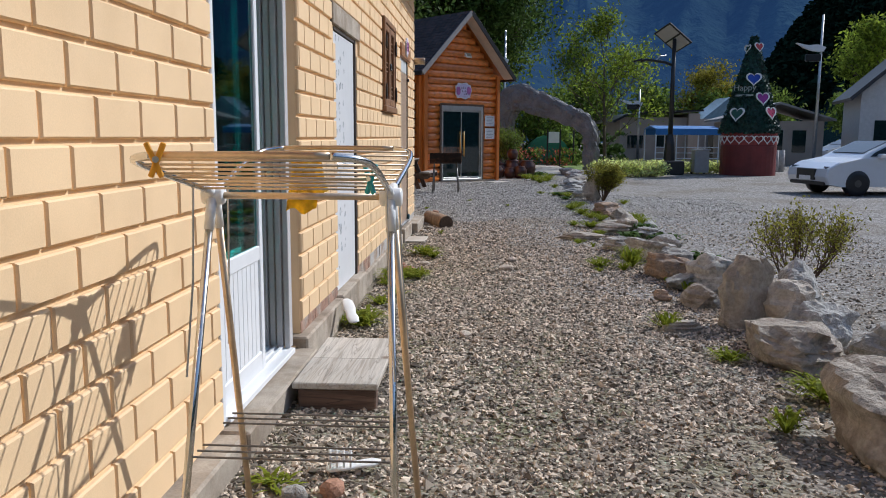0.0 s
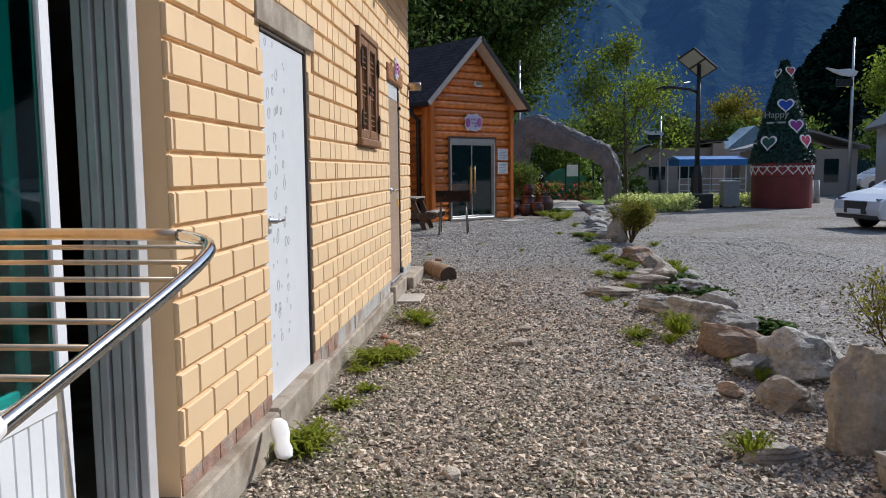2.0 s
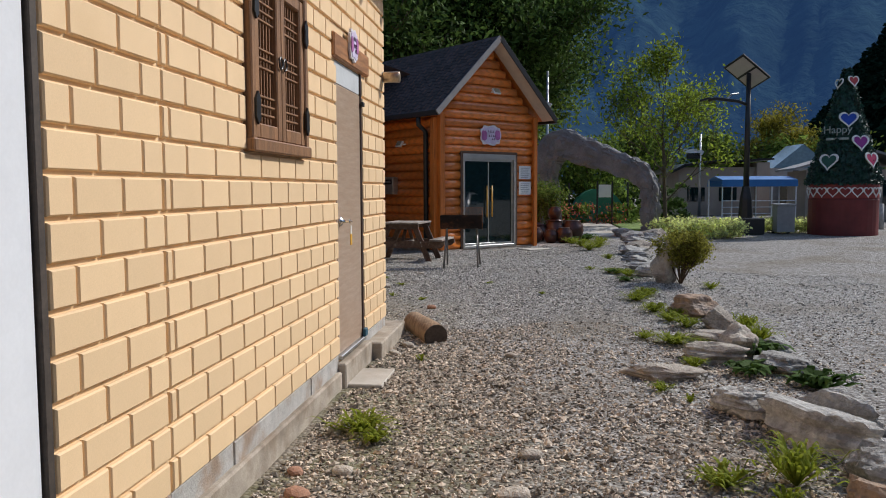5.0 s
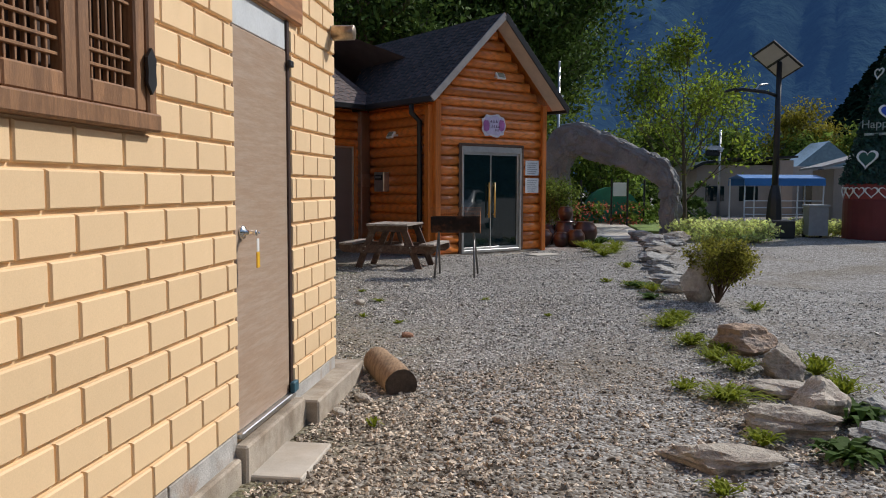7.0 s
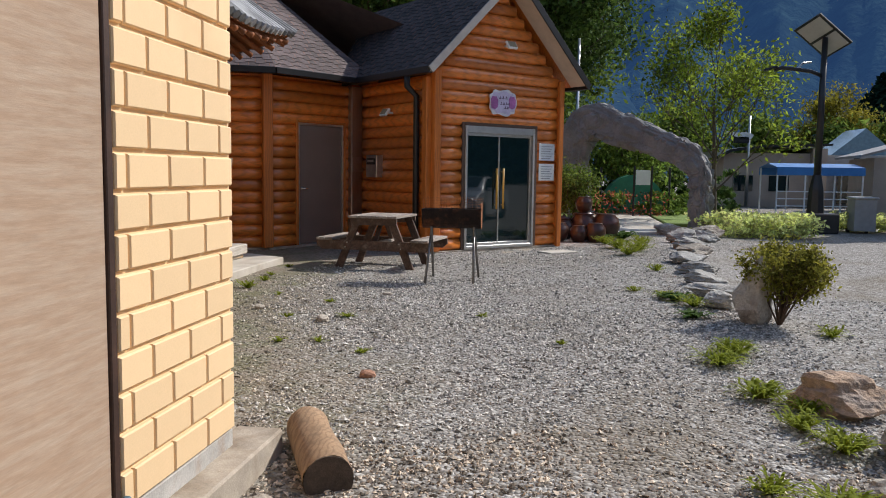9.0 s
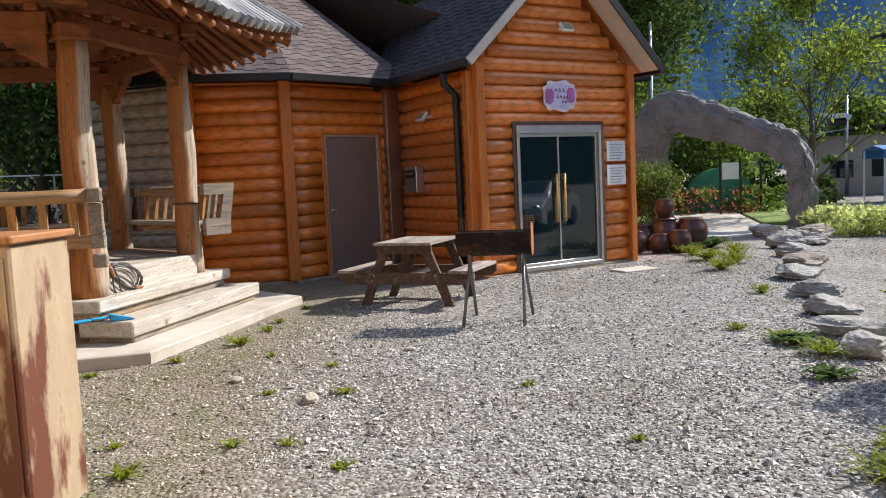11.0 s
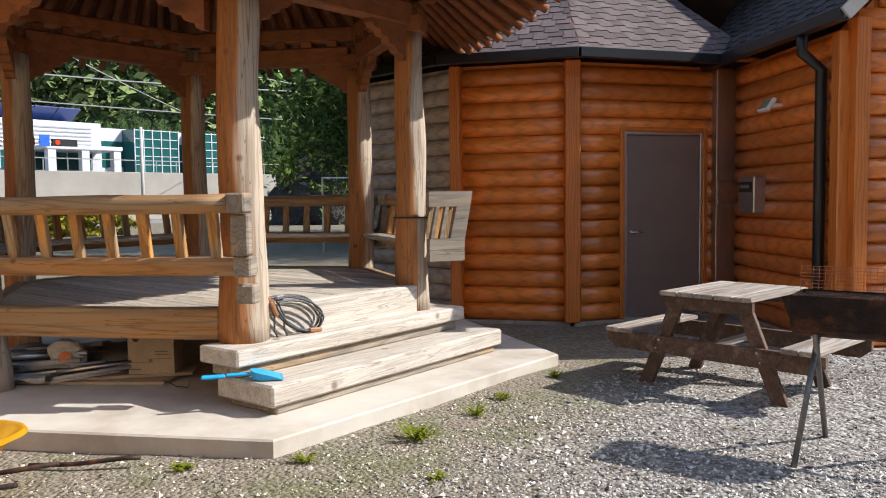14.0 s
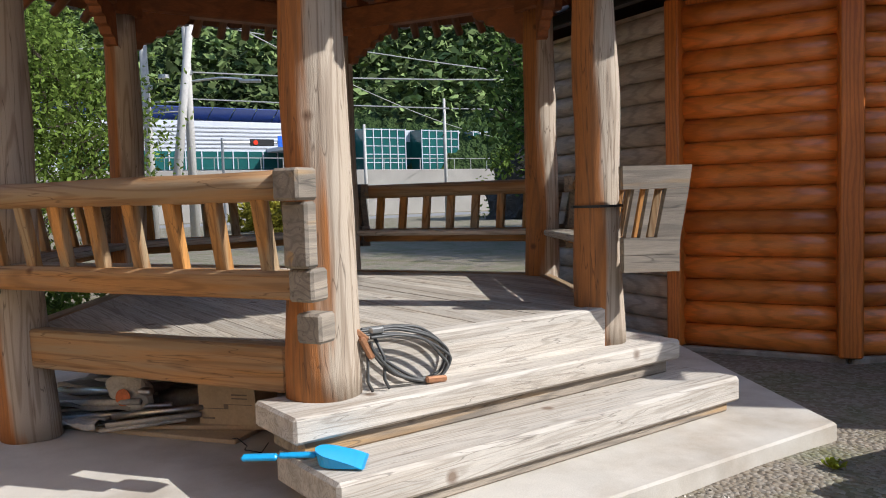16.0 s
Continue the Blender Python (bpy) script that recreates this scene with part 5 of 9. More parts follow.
RED_BRICK = mat("broken_red_brick", (0.36, 0.19, 0.12), 0.9, vary=0.25, scale=20, fine=120, bump=0.7)
broken_brick(-0.98, 3.62, (0.055, 0.04, 0.04), 20, GREY_ROCK, "stone", "grey broken stone beside the drying rack", "stone")
broken_brick(-0.83, 3.68, (0.055, 0.045, 0.042), 60, RED_BRICK, "brick_piece", "broken reddish brick on the gravel", "brick")
broken_brick(-1.18, 15.25, (0.06, 0.045, 0.03), 10, RED_BRICK, "brick_piece", "reddish brick piece on the gravel", "brick")
for x, y, s in ((-1.16, 9.0, 0.07), (-1.08, 9.35, 0.075), (-1.23, 8.7, 0.06), (-1.02, 9.15, 0.05), (-1.2, 9.7, 0.055), (-1.16, 10.4, 0.05), (-1.12, 13.1, 0.07), (-1.2, 12.75, 0.06), (-0.93, 9.7, 0.06), (0.02, 9.45, 0.09), (0.1, 10.1, 0.07), (-0.1, 12.7, 0.06), (-2.1, 17.1, 0.08), (-2.9, 17.5, 0.06), (0.35, 8.9, 0.05), (-0.35, 6.4, 0.06), (0.5, 7.4, 0.05), (-1.8, 18.6, 0.05)):
    broken_brick(x, y, (s, s * 0.75, s * 0.45), x * 200, RED_BRICK if x < -1.0 and y < 10 and int(s * 1000) % 2 else ROCK, "stone", "small pale stone lying on the gravel", "stone")


def clog():
    """A white openwork garden clog lying on its side, and its pair."""
    c = base("slipper", "white plastic slippers lying in the weeds", "slipper", (-1.23, 6.40, gh(-1.23, 6.40) + 0.19), 24)
    bm = lathe(bmesh.new(), [(0.02, -0.14), (0.045, -0.11), (0.05, -0.03), (0.038, 0.03), (0.048, 0.08), (0.04, 0.13), (0.015, 0.145)], n=14, m=Matrix.Rotation(radians(118), 4, "X") @ Matrix.Diagonal((1, 0.25, 1, 1)))
    part("sole", bm, PLASTIC_WHITE, c, smooth=True)
    c2 = base("slipper", "cream openwork plastic clog on the gravel", "slipper", (-0.78, 3.90, gh(-0.78, 3.90) + 0.04), 12)
    bm = lathe(bmesh.new(), [(0.02, -0.12), (0.042, -0.10), (0.045, -0.02), (0.038, 0.03), (0.043, 0.09), (0.018, 0.13)], n=14, m=Matrix.Rotation(radians(85), 4, "Y") @ Matrix.Diagonal((0.3, 1, 1, 1)))
    part("sole", bm, PLASTIC_WHITE, c2, smooth=True)
    for k in range(4):
        bm = wire(bmesh.new(), [(-0.10 + 0.03 * k, 0.042 * math.cos(t), 0.008 + 0.075 * math.sin(t)) for t in np.linspace(0, math.pi, 9)], 0.0055)
        part("strap", bm, PLASTIC_WHITE, c2)
    bm = wire(bmesh.new(), [(-0.11 + 0.11 * s, 0.0, 0.075 - 0.02 * s) for s in np.linspace(0, 1, 4)], 0.006)
    part("strap", bm, PLASTIC_WHITE, c2)


clog()

# ---- drying rack ----
def drying_rack():
    rk = base("drying_rack", "folding metal drying rack standing open on gravel", "drying rack", (-0.785, 3.05, 0))
    xl, xr, zj = -0.29, 0.29, 1.47
    GOLD = mat("pale_gold_tube", (0.66, 0.50, 0.33), 0.3, 0.75, vary=0.12, bump=0.05)
    for x in (xl, xr):
        hub = part("joint", lathe(bmesh.new(), [(0.026, -0.035), (0.03, -0.03), (0.03, 0.03), (0.026, 0.035)], (0, 0, 0), 14, Matrix.Translation((x, 0, zj)) @ Matrix.Rotation(math.pi / 2, 4, "Y")), PLASTIC_WHITE, rk, smooth=True)
        for s in (-1, 1):
            p = Vector((x, 0.02 * s, zj - 0.01))
            foot = Vector((x - 0.05 if x < 0 else x + 0.055, 0.40 * s + 0.05, gh(-0.785 + x, 3.05 + 0.4 * s) - 0.003))
            bm = tube(bmesh.new(), p.lerp(foot, 0.06), foot, 0.0125, 0.0125, 12)
            leg = part("leg", bm, STEEL if s < 0 else GOLD, rk, smooth=True)
            part("leg_socket", tube(bmesh.new(), p, p.lerp(foot, 0.075), 0.017, 0.016, 12), PLASTIC_WHITE, leg, smooth=True)
            part("wing_socket", tube(bmesh.new(), (x, 0.02 * s, zj + 0.01), (x, 0.07 * s, zj + 0.03), 0.015, 0.014, 10), PLASTIC_WHITE, hub, smooth=True)
    part("cross_bar", tube(bmesh.new(), (xl, 0, zj), (xr, 0, zj), 0.011, 0.011, 12), GOLD, rk, smooth=True)
    for s in (-1, 1):
        def P(x, t):
            return Vector((x, s * (0.03 + 0.60 * t), zj + 0.015 + 0.13 * t))
        pts = [P(xl, 0.0), P(xl - 0.01, 0.35), P(xl - 0.015, 0.75), P(xl + 0.005, 0.92), P(xl + 0.07, 1.0), P(0, 1.01), P(xr - 0.07, 1.0), P(xr - 0.005, 0.92), P(xr + 0.015, 0.75), P(xr + 0.01, 0.35), P(xr, 0.0)]
        for piece, material in ((pts[:5], STEEL), (pts[4:7], GOLD), (pts[6:], STEEL)):
            part("wing_frame", wire(bmesh.new(), rounded(piece, 4), 0.0095, 10), material, rk, smooth=True)
        for k in range(1, 9):
            t = k / 8.9
            part("line_bar", tube(bmesh.new(), P(xl - 0.008, t), P(xr + 0.008, t), 0.0036, 0.0036, 8), GOLD, rk, smooth=True)
        for x in (xl, xr):
            part("stay", wire(bmesh.new(), [P(x * 1.02, 0.22), Vector((x * 1.05, s * 0.17, zj - 0.25)), Vector((x * 1.12, s * 0.20, 0.92))], 0.0035), GALV, rk)
    for s in (-1, 1):
        for k in range(3):
            part("shelf_wire", tube(bmesh.new(), (xl - 0.03, s * (0.10 + 0.05 * k), 0.66), (xr + 0.035, s * (0.10 + 0.05 * k), 0.66), 0.0036, 0.0036, 6), LEG_STEEL, rk)
    return rk


drying_rack()


def clothes_peg(at, rz, colour, label, tilt=30):
    p = base("clothes_peg", label, "clothes peg", at, rz)
    m_ = mat("peg_plastic", colour, 0.4, vary=0.1, bump=0)
    for s in (-1, 1):
        bm = box(bmesh.new(), -0.007, -0.006, -0.045, 0.007, 0.006, 0.045, 0.003, Matrix.Rotation(radians(s * tilt * 0.5), 4, "Y") @ Matrix.Translation((s * 0.004, 0.0, 0)))
        part("jaw", bm, m_, p)
    part("spring", lathe(bmesh.new(), [(0.008, -0.009), (0.008, 0.009)], n=10, m=Matrix.Rotation(math.pi / 2, 4, "X")), GALV, p)


clothes_peg((-0.985, 2.40, 1.605), 20, (0.8, 0.36, 0.02), "orange plastic clothes peg clipped on the rack", 44)
clothes_peg((-0.515, 2.74, 1.545), -30, (0.03, 0.33, 0.36), "teal plastic clothes peg clipped on the rack", 44)
bm = bmesh.new()
YCLOTH = mat("yellow_rubber_cloth", (0.80, 0.52, 0.02), 0.6, vary=0.15, scale=9, bump=0.3)
for s in (-1, 1):
    g = [[bm.verts.new((-0.93 + 0.10 * u - 0.03 * s * v, 3.50 + s * (0.010 + 0.02 * v) + 0.012 * math.sin(u * 9 + v * 4 + s), 1.575 - v * (0.20 if s > 0 else 0.13) + 0.012 * math.sin(u * 7))) for u in np.linspace(0, 1.15, 9)] for v in np.linspace(0, 1, 8)]
    for a, b in zip(g, g[1:]):
        for i in range(8):
            bm.faces.new((a[i], a[i + 1], b[i + 1], b[i]))
bmesh.ops.solidify(bm, geom=bm.faces[:], thickness=0.004)
thing("rubber_glove", bm, YCLOTH, "yellow rubber gloves hung over the drying rack", "glove", smooth=True)


# ---- rocks along the bed ----
def rock(x, y, sx, sy, sz, rz, material, seed, lift=0.35, tilt=0.0, facet=0.5):
    """A broken boulder: a faceted lump with flat sides, ridges and chips."""
    bm = bmesh.new()
    bmesh.ops.create_icosphere(bm, subdivisions=4, radius=1)
    rng = random.Random(seed)
    planes = [(Vector((rng.gauss(0, 1), rng.gauss(0, 1), rng.gauss(0, 0.8))).normalized(), rng.uniform(0.5, 0.82)) for _ in range(15)]
    off = Vector((seed * 3.1, seed * 1.7, 0))
    for v in bm.verts:
        c = v.co.copy()
        k = 1.0
        for n, d in planes:
            q = c.dot(n)
            if q > 0:
                k = min(k, d / q) if q * 1.0 > d else k
        c *= k
        strata = 0.05 * math.floor(3 * noise.noise(Vector((c.x * 0.6, c.y * 0.6, c.z * 5)) + off))
        c *= 1 + 0.12 * noise.noise(c * 2.2 + off) + strata + 0.09 * abs(noise.noise(c * 5 + off)) + 0.05 * noise.noise(c * 12 + off)
        v.co = Vector((c.x * sx, c.y * sy, c.z * sz))
    o = thing("rock", bm, material, "rough weathered rock edging the gravel path", "rock", "rocks edging the bed")
    o.matrix_basis = pose(x, y, gh(x, y) + sz * lift, tilt, tilt * 0.6, rz)
    for f in o.data.polygons:
        f.use_smooth = False
    return o


ROCKS = [
    (1.93, 6.93, 0.24, 0.22, 0.42, 10, 0, 1, 0.42), (2.22, 6.85, 0.26, 0.22, 0.27, -15, 0, 2, 0.42), (2.45, 7.30, 0.26, 0.26, 0.36, 30, 1, 4, 0.45), (1.90, 5.98, 0.32, 0.66, 0.19, 8, 0, 3, 0.5),
    (2.28, 6.35, 0.24, 0.30, 0.24, 60, 1, 6, 0.4), (2.36, 5.6, 0.26, 0.34, 0.26, 20, 1, 10, 0.4), (1.80, 4.35, 0.32, 0.42, 0.33, 5, 0, 5, 0.5), (2.3, 4.6, 0.3, 0.36, 0.28, 40, 1, 7, 0.4), (1.9, 3.5, 0.3, 0.3, 0.26, 40, 0, 8, 0.4),
    (1.35, 6.73, 0.19, 0.11, 0.07, 0, 0, 9, 0.5), (1.74, 7.72, 0.30, 0.20, 0.14, -62, 0, 11, 0.45), (1.46, 7.95, 0.12, 0.07, 0.07, -30, 2, 12, 0.5), (2.05, 8.45, 0.30, 0.30, 0.25, 20, 1, 13, 0.4), (2.32, 8.75, 0.28, 0.26, 0.22, 50, 1, 14, 0.4), (1.78, 8.55, 0.22, 0.20, 0.11, 70, 1, 15, 0.5),
    (1.73, 9.12, 0.40, 0.21, 0.19, -52, 2, 16, 0.5), (2.0, 9.85, 0.28, 0.22, 0.16, -20, 1, 17, 0.45), (1.86, 10.55, 0.52, 0.27, 0.19, -55, 1, 18, 0.45), (1.56, 11.15, 0.30, 0.20, 0.13, -40, 1, 19, 0.45), (2.12, 10.95, 0.36, 0.20, 0.17, -60, 1, 23, 0.4),
    (2.25, 12.40, 0.30, 0.22, 0.12, -40, 1, 20, 0.5), (1.93, 13.02, 0.18, 0.20, 0.21, 20, 0, 21, 0.45), (1.95, 13.6, 0.28, 0.18, 0.09, -30, 0, 22, 0.5), (1.66, 12.72, 0.34, 0.22, 0.11, -20, 0, 24, 0.5), (1.16, 12.10, 0.34, 0.22, 0.10, -15, 0, 26, 0.45),
    (2.04, 14.20, 0.22, 0.20, 0.19, 35, 0, 27, 0.45), (1.98, 15.02, 0.32, 0.28, 0.19, -35, 2, 28, 0.4), (2.32, 13.1, 0.2, 0.2, 0.12, 10, 1, 29, 0.4),
    (2.02, 17.78, 0.23, 0.18, 0.46, 24, 0, 25, 0.5), (1.86, 18.62, 0.20, 0.24, 0.15, 10, 1, 30, 0.5), (1.95, 19.35, 0.34, 0.26, 0.13, 0, 1, 31, 0.5), (1.98, 20.4, 0.36, 0.32, 0.13, 40, 1, 32, 0.5),
    (2.15, 21.5, 0.38, 0.3, 0.13, 10, 1, 33, 0.5), (2.2, 23.1, 0.4, 0.36, 0.15, 70, 1, 34, 0.5), (2.5, 24.4, 0.4, 0.34, 0.16, 20, 0, 35, 0.5), (2.6, 25.8, 0.4, 0.4, 0.18, 20, 1, 36, 0.5),
    (2.7, 27.2, 0.4, 0.4, 0.2, 20, 1, 37, 0.5), (3.2, 28.3, 0.5, 0.4, 0.22, 20, 1, 38, 0.5), (3.55, 29.5, 0.5, 0.4, 0.22, 20, 0, 39, 0.5), (2.7, 29.6, 0.5, 0.4, 0.24, 50, 1, 40, 0.5),
]
for x, y, sx, sy, sz, rz, mi, seed, lift in ROCKS:
    rock(x, y, sx * 1.1, sy * 1.1, sz * 1.05, rz, (ROCK, GREY_ROCK, BROWN_ROCK)[mi], seed, lift)


# ---- weeds and shrubs ----
def weed(x, y, r, h, n, material, label, seed, name="weed", width=0.022, group="weeds on the gravel", droop=0.5):
    """A rosette of narrow bent leaves."""
    rng = random.Random(seed)
    bm = bmesh.new()
    root = bm.verts.new((0, 0, 0))
    for k in range(n):
        a = rng.uniform(0, 6.283)
        L, up, w = r * rng.uniform(0.5, 1.15), h * rng.uniform(0.5, 1.1), width * rng.uniform(0.6, 1.3)
        ox, oy = rng.gauss(0, r * 0.28), rng.gauss(0, r * 0.28)
        prev = (root,)
        for s in np.linspace(0.12, 1, 5):
            c = Vector((ox * min(1, s * 3) + math.cos(a) * L * s, oy * min(1, s * 3) + math.sin(a) * L * s, up * (s * (1.9 - s) - droop * s ** 3)))
            side = Vector((-math.sin(a), math.cos(a), 0)) * w * math.sin(math.pi * min(0.15 + s * 0.8, 0.97))
            cur = (bm.verts.new(c - side + Vector((0, 0, 0.25 * w))), bm.verts.new(c + side + Vector((0, 0, 0.25 * w))))
            bm.faces.new((*prev, cur[1], cur[0]))
            prev = cur
    o = thing(name, bm, material, label, "weed", group)
    o.matrix_basis = pose(x, y, gh(x, y) - 0.01)
    return o


rng = random.Random(11)
GREEN_W = "bright green leafy weed growing through the gravel"
for x, y, r, h, n in [(-1.20, 6.68, 0.22, 0.13, 80), (-1.2, 6.9, 0.2, 0.12, 40), (-1.15, 7.5, 0.16, 0.1, 30), (-1.05, 7.9, 0.12, 0.08, 24), (-1.16, 8.75, 0.26, 0.13, 90), (-0.98, 8.92, 0.24, 0.12, 90), (-1.2, 8.45, 0.14, 0.08, 30), (-1.0, 10.45, 0.24, 0.14, 70), (-0.86, 10.25, 0.14, 0.1, 34),
                      (-1.1, 3.75, 0.13, 0.05, 30), (1.24, 6.76, 0.14, 0.16, 30), (1.47, 5.89, 0.17, 0.10, 34), (1.80, 5.08, 0.26, 0.17, 60), (1.36, 4.53, 0.12, 0.14, 24), (1.77, 8.32, 0.10, 0.13, 20), (1.70, 8.72, 0.09, 0.10, 16), (1.97, 5.15, 0.2, 0.14, 40),
                      (1.50, 9.80, 0.27, 0.26, 60), (1.12, 9.72, 0.20, 0.12, 40), (1.36, 9.5, 0.10, 0.12, 18), (1.06, 9.4, 0.08, 0.06, 14), (1.48, 12.48, 0.15, 0.11, 30), (1.09, 11.69, 0.13, 0.09, 26), (1.25, 11.4, 0.06, 0.08, 10), (1.58, 16.44, 0.24, 0.14, 60), (1.42, 16.1, 0.24, 0.13, 56),
                      (1.53, 15.25, 0.24, 0.13, 56), (1.76, 14.98, 0.22, 0.13, 50), (1.74, 14.25, 0.22, 0.14, 50), (1.47, 13.42, 0.28, 0.13, 70), (1.21, 13.65, 0.14, 0.10, 30), (1.62, 14.6, 0.18, 0.12, 40), (2.36, 13.7, 0.22, 0.16, 46), (2.36, 14.3, 0.24, 0.18, 50), (2.66, 17.45, 0.18, 0.12, 34), (2.5, 7.75, 0.12, 0.10, 20),
                      (1.35, 19.2, 0.2, 0.1, 40), (1.6, 18.6, 0.24, 0.14, 50), (1.05, 19.6, 0.14, 0.08, 26), (1.55, 21.8, 0.2, 0.12, 30), (1.3, 24.0, 0.3, 0.2, 60), (1.55, 24.8, 0.34, 0.22, 70), (1.2, 25.3, 0.34, 0.22, 70), (1.7, 26.2, 0.34, 0.22, 60), (1.0, 26.2, 0.3, 0.2, 60),
                      (-3.55, 18.75, 0.16, 0.12, 26), (-3.62, 19.45, 0.1, 0.08, 16), (-3.7, 19.9, 0.09, 0.07, 14), (-3.75, 20.7, 0.08, 0.06, 12), (-3.8, 18.05, 0.1, 0.07, 20), (-4.3, 17.55, 0.09, 0.05, 18), (-2.55, 15.6, 0.12, 0.08, 22), (-2.2, 16.15, 0.1, 0.06, 16), (-1.85, 16.2, 0.08, 0.06, 14), (-2.3, 18.0, 0.09, 0.05, 14),
                      (-1.9, 17.3, 0.1, 0.06, 18), (-2.9, 16.0, 0.08, 0.05, 12), (-2.5, 17.2, 0.08, 0.05, 14), (-1.4, 15.9, 0.08, 0.05, 14), (-3.0, 18.3, 0.07, 0.05, 12), (0.2, 16.5, 0.07, 0.05, 10), (-0.6, 17.6, 0.08, 0.05, 12), (-0.9, 12.5, 0.07, 0.08, 10)]:
    weed(x, y, r * 0.85, h * 1.15, int(n * 1.9), WEED, GREEN_W, int(x * 991 + y * 37), width=0.0085, droop=0.3)
for x, y, r, h, n in [(2.30, 9.85, 0.26, 0.26, 80), (2.1, 8.95, 0.14, 0.14, 36), (2.15, 13.0, 0.24, 0.2, 50), (1.45, 19.0, 0.18, 0.12, 36), (1.9, 12.3, 0.2, 0.16, 40), (1.5, 17.9, 0.16, 0.12, 30), (0.9, 26.9, 0.34, 0.26, 60), (1.4, 27.4, 0.36, 0.28, 60), (2.3, 11.9, 0.24, 0.2, 50)]:
    weed(x, y, r, h, n, DARK_WEED, "dark green leafy plant between the rocks", int(x * 713 + y * 91), "leafy_plant", 0.03)


def leaf_cloud(name, centres, spread, n, size, material, rng, flat=0.4):
    """Small leaves scattered round centres, in one skin."""
    c = np.asarray(centres, float)
    k = n
    idx = rng.integers(0, len(c), k)
    p = c[idx, :3] + rng.normal(0, 1, (k, 3)) * np.asarray(spread)[None] * (c[idx, 3:4] if c.shape[1] > 3 else 1)
    nrm = rng.normal(0, 1, (k, 3)) + np.array([0, 0, flat])
    nrm /= np.linalg.norm(nrm, axis=1)[:, None]
    t = np.cross(nrm, rng.normal(0, 1, (k, 3)))
    t /= np.linalg.norm(t, axis=1)[:, None]
    b = np.cross(nrm, t)
    s = (size * rng.uniform(0.6, 1.4, k))[:, None]
    v = np.stack((p - t * s, p - b * s * 0.45, p + t * s, p + b * s * 0.45), axis=1).reshape(-1, 3)
    f = np.arange(4 * k).reshape(-1, 4)
    return from_arrays(name, v, f, material)


def branches(bm, p, d, length, r, depth, rng, ends, spread=0.5, bend=0.25, rad=0.62):
    """A limb that forks; its ends are kept for leaves."""
    q = p + d * length
    tube(bm, p, q, r, r * rad, 7 if r > 0.03 else 5, 1, caps=depth == 0)
    ends.append((*q, 1.0))
    if depth == 0:
        return
    ends.append((*(p.lerp(q, 0.6)), 0.8))
    for k in range(rng.choice((2, 3))):
        a = d + Vector((rng.gauss(0, spread), rng.gauss(0, spread), rng.gauss(bend, 0.25)))
        branches(bm, q if k else p.lerp(q, 0.75), a.normalized(), length * rng.uniform(0.62, 0.85), r * rad, depth - 1, rng, ends, spread, bend, rad)


BARK = mat("tree_bark", (0.10, 0.075, 0.055), 0.95, vary=0.3, scale=6, fine=30, bump=0.8, dist=0.02, stretch=(1, 1, 0.3))
TWIG = mat("shrub_twig", (0.09, 0.055, 0.035), 0.9, vary=0.3, bump=0.2)


SHRUB_LEAF = leaf_mat("olive_shrub_leaf", (0.22, 0.21, 0.035), 0.45)
YOUNG_LEAF = leaf_mat("young_green_leaf", (0.21, 0.275, 0.035), 0.45)
DARK_LEAF = leaf_mat("dark_tree_leaf", (0.075, 0.125, 0.03), 0.3)
MID_LEAF = leaf_mat("mid_green_leaf", (0.14, 0.20, 0.038), 0.4)
GOLD_LEAF = leaf_mat("yellowing_leaf", (0.25, 0.22, 0.03), 0.4)


def shrub(x, y, r, h, n, seed, label, leaf=None, limbs=9, size=0.018, depth=3):
    rg, nr = random.Random(seed), np.random.default_rng(seed)
    s = base("shrub", label, "shrub", (x, y, gh(x, y) - 0.02))
    bm, ends = bmesh.new(), []
    for k in range(limbs):
        a = rg.uniform(0, 6.283)
        d = Vector((math.cos(a) * r / h * 0.8, math.sin(a) * r / h * 0.8, 1)).normalized()
        branches(bm, Vector((0, 0, 0)), d, h * 0.34, 0.011, depth, rg, ends, 0.35, 0.3)
    part("stem", bm, TWIG, s)
    cl = leaf_cloud("leaves", [e for e in ends if e[2] > h * 0.3], (0.05 * h, 0.05 * h, 0.05 * h), n, size, leaf or SHRUB_LEAF, nr)
    cl.parent = s
    return s


shrub(2.78, 8.2, 0.85, 0.92, 3300, 21, "thin olive shrub with bare twigs beside the rocks", size=0.017, limbs=11, depth=4)
shrub(2.28, 17.8, 0.62, 0.90, 9000, 22, "dense olive shrub beside an upright rock", size=0.022, limbs=20)
shrub(0.28, 28.1, 0.5, 1.75, 6500, 23, "leafy green bush behind the clay jars", leaf=MID_LEAF, size=0.032, limbs=12)

# ---- cabin fittings ----
def on_front(s, d=0.0, z=0.0):
    """Pose with x along the cabin front and -y looking out of it."""
    p = front_pt(s, d, z)
    return pose(p.x, p.y, p.z, 0, 0, 45.5)


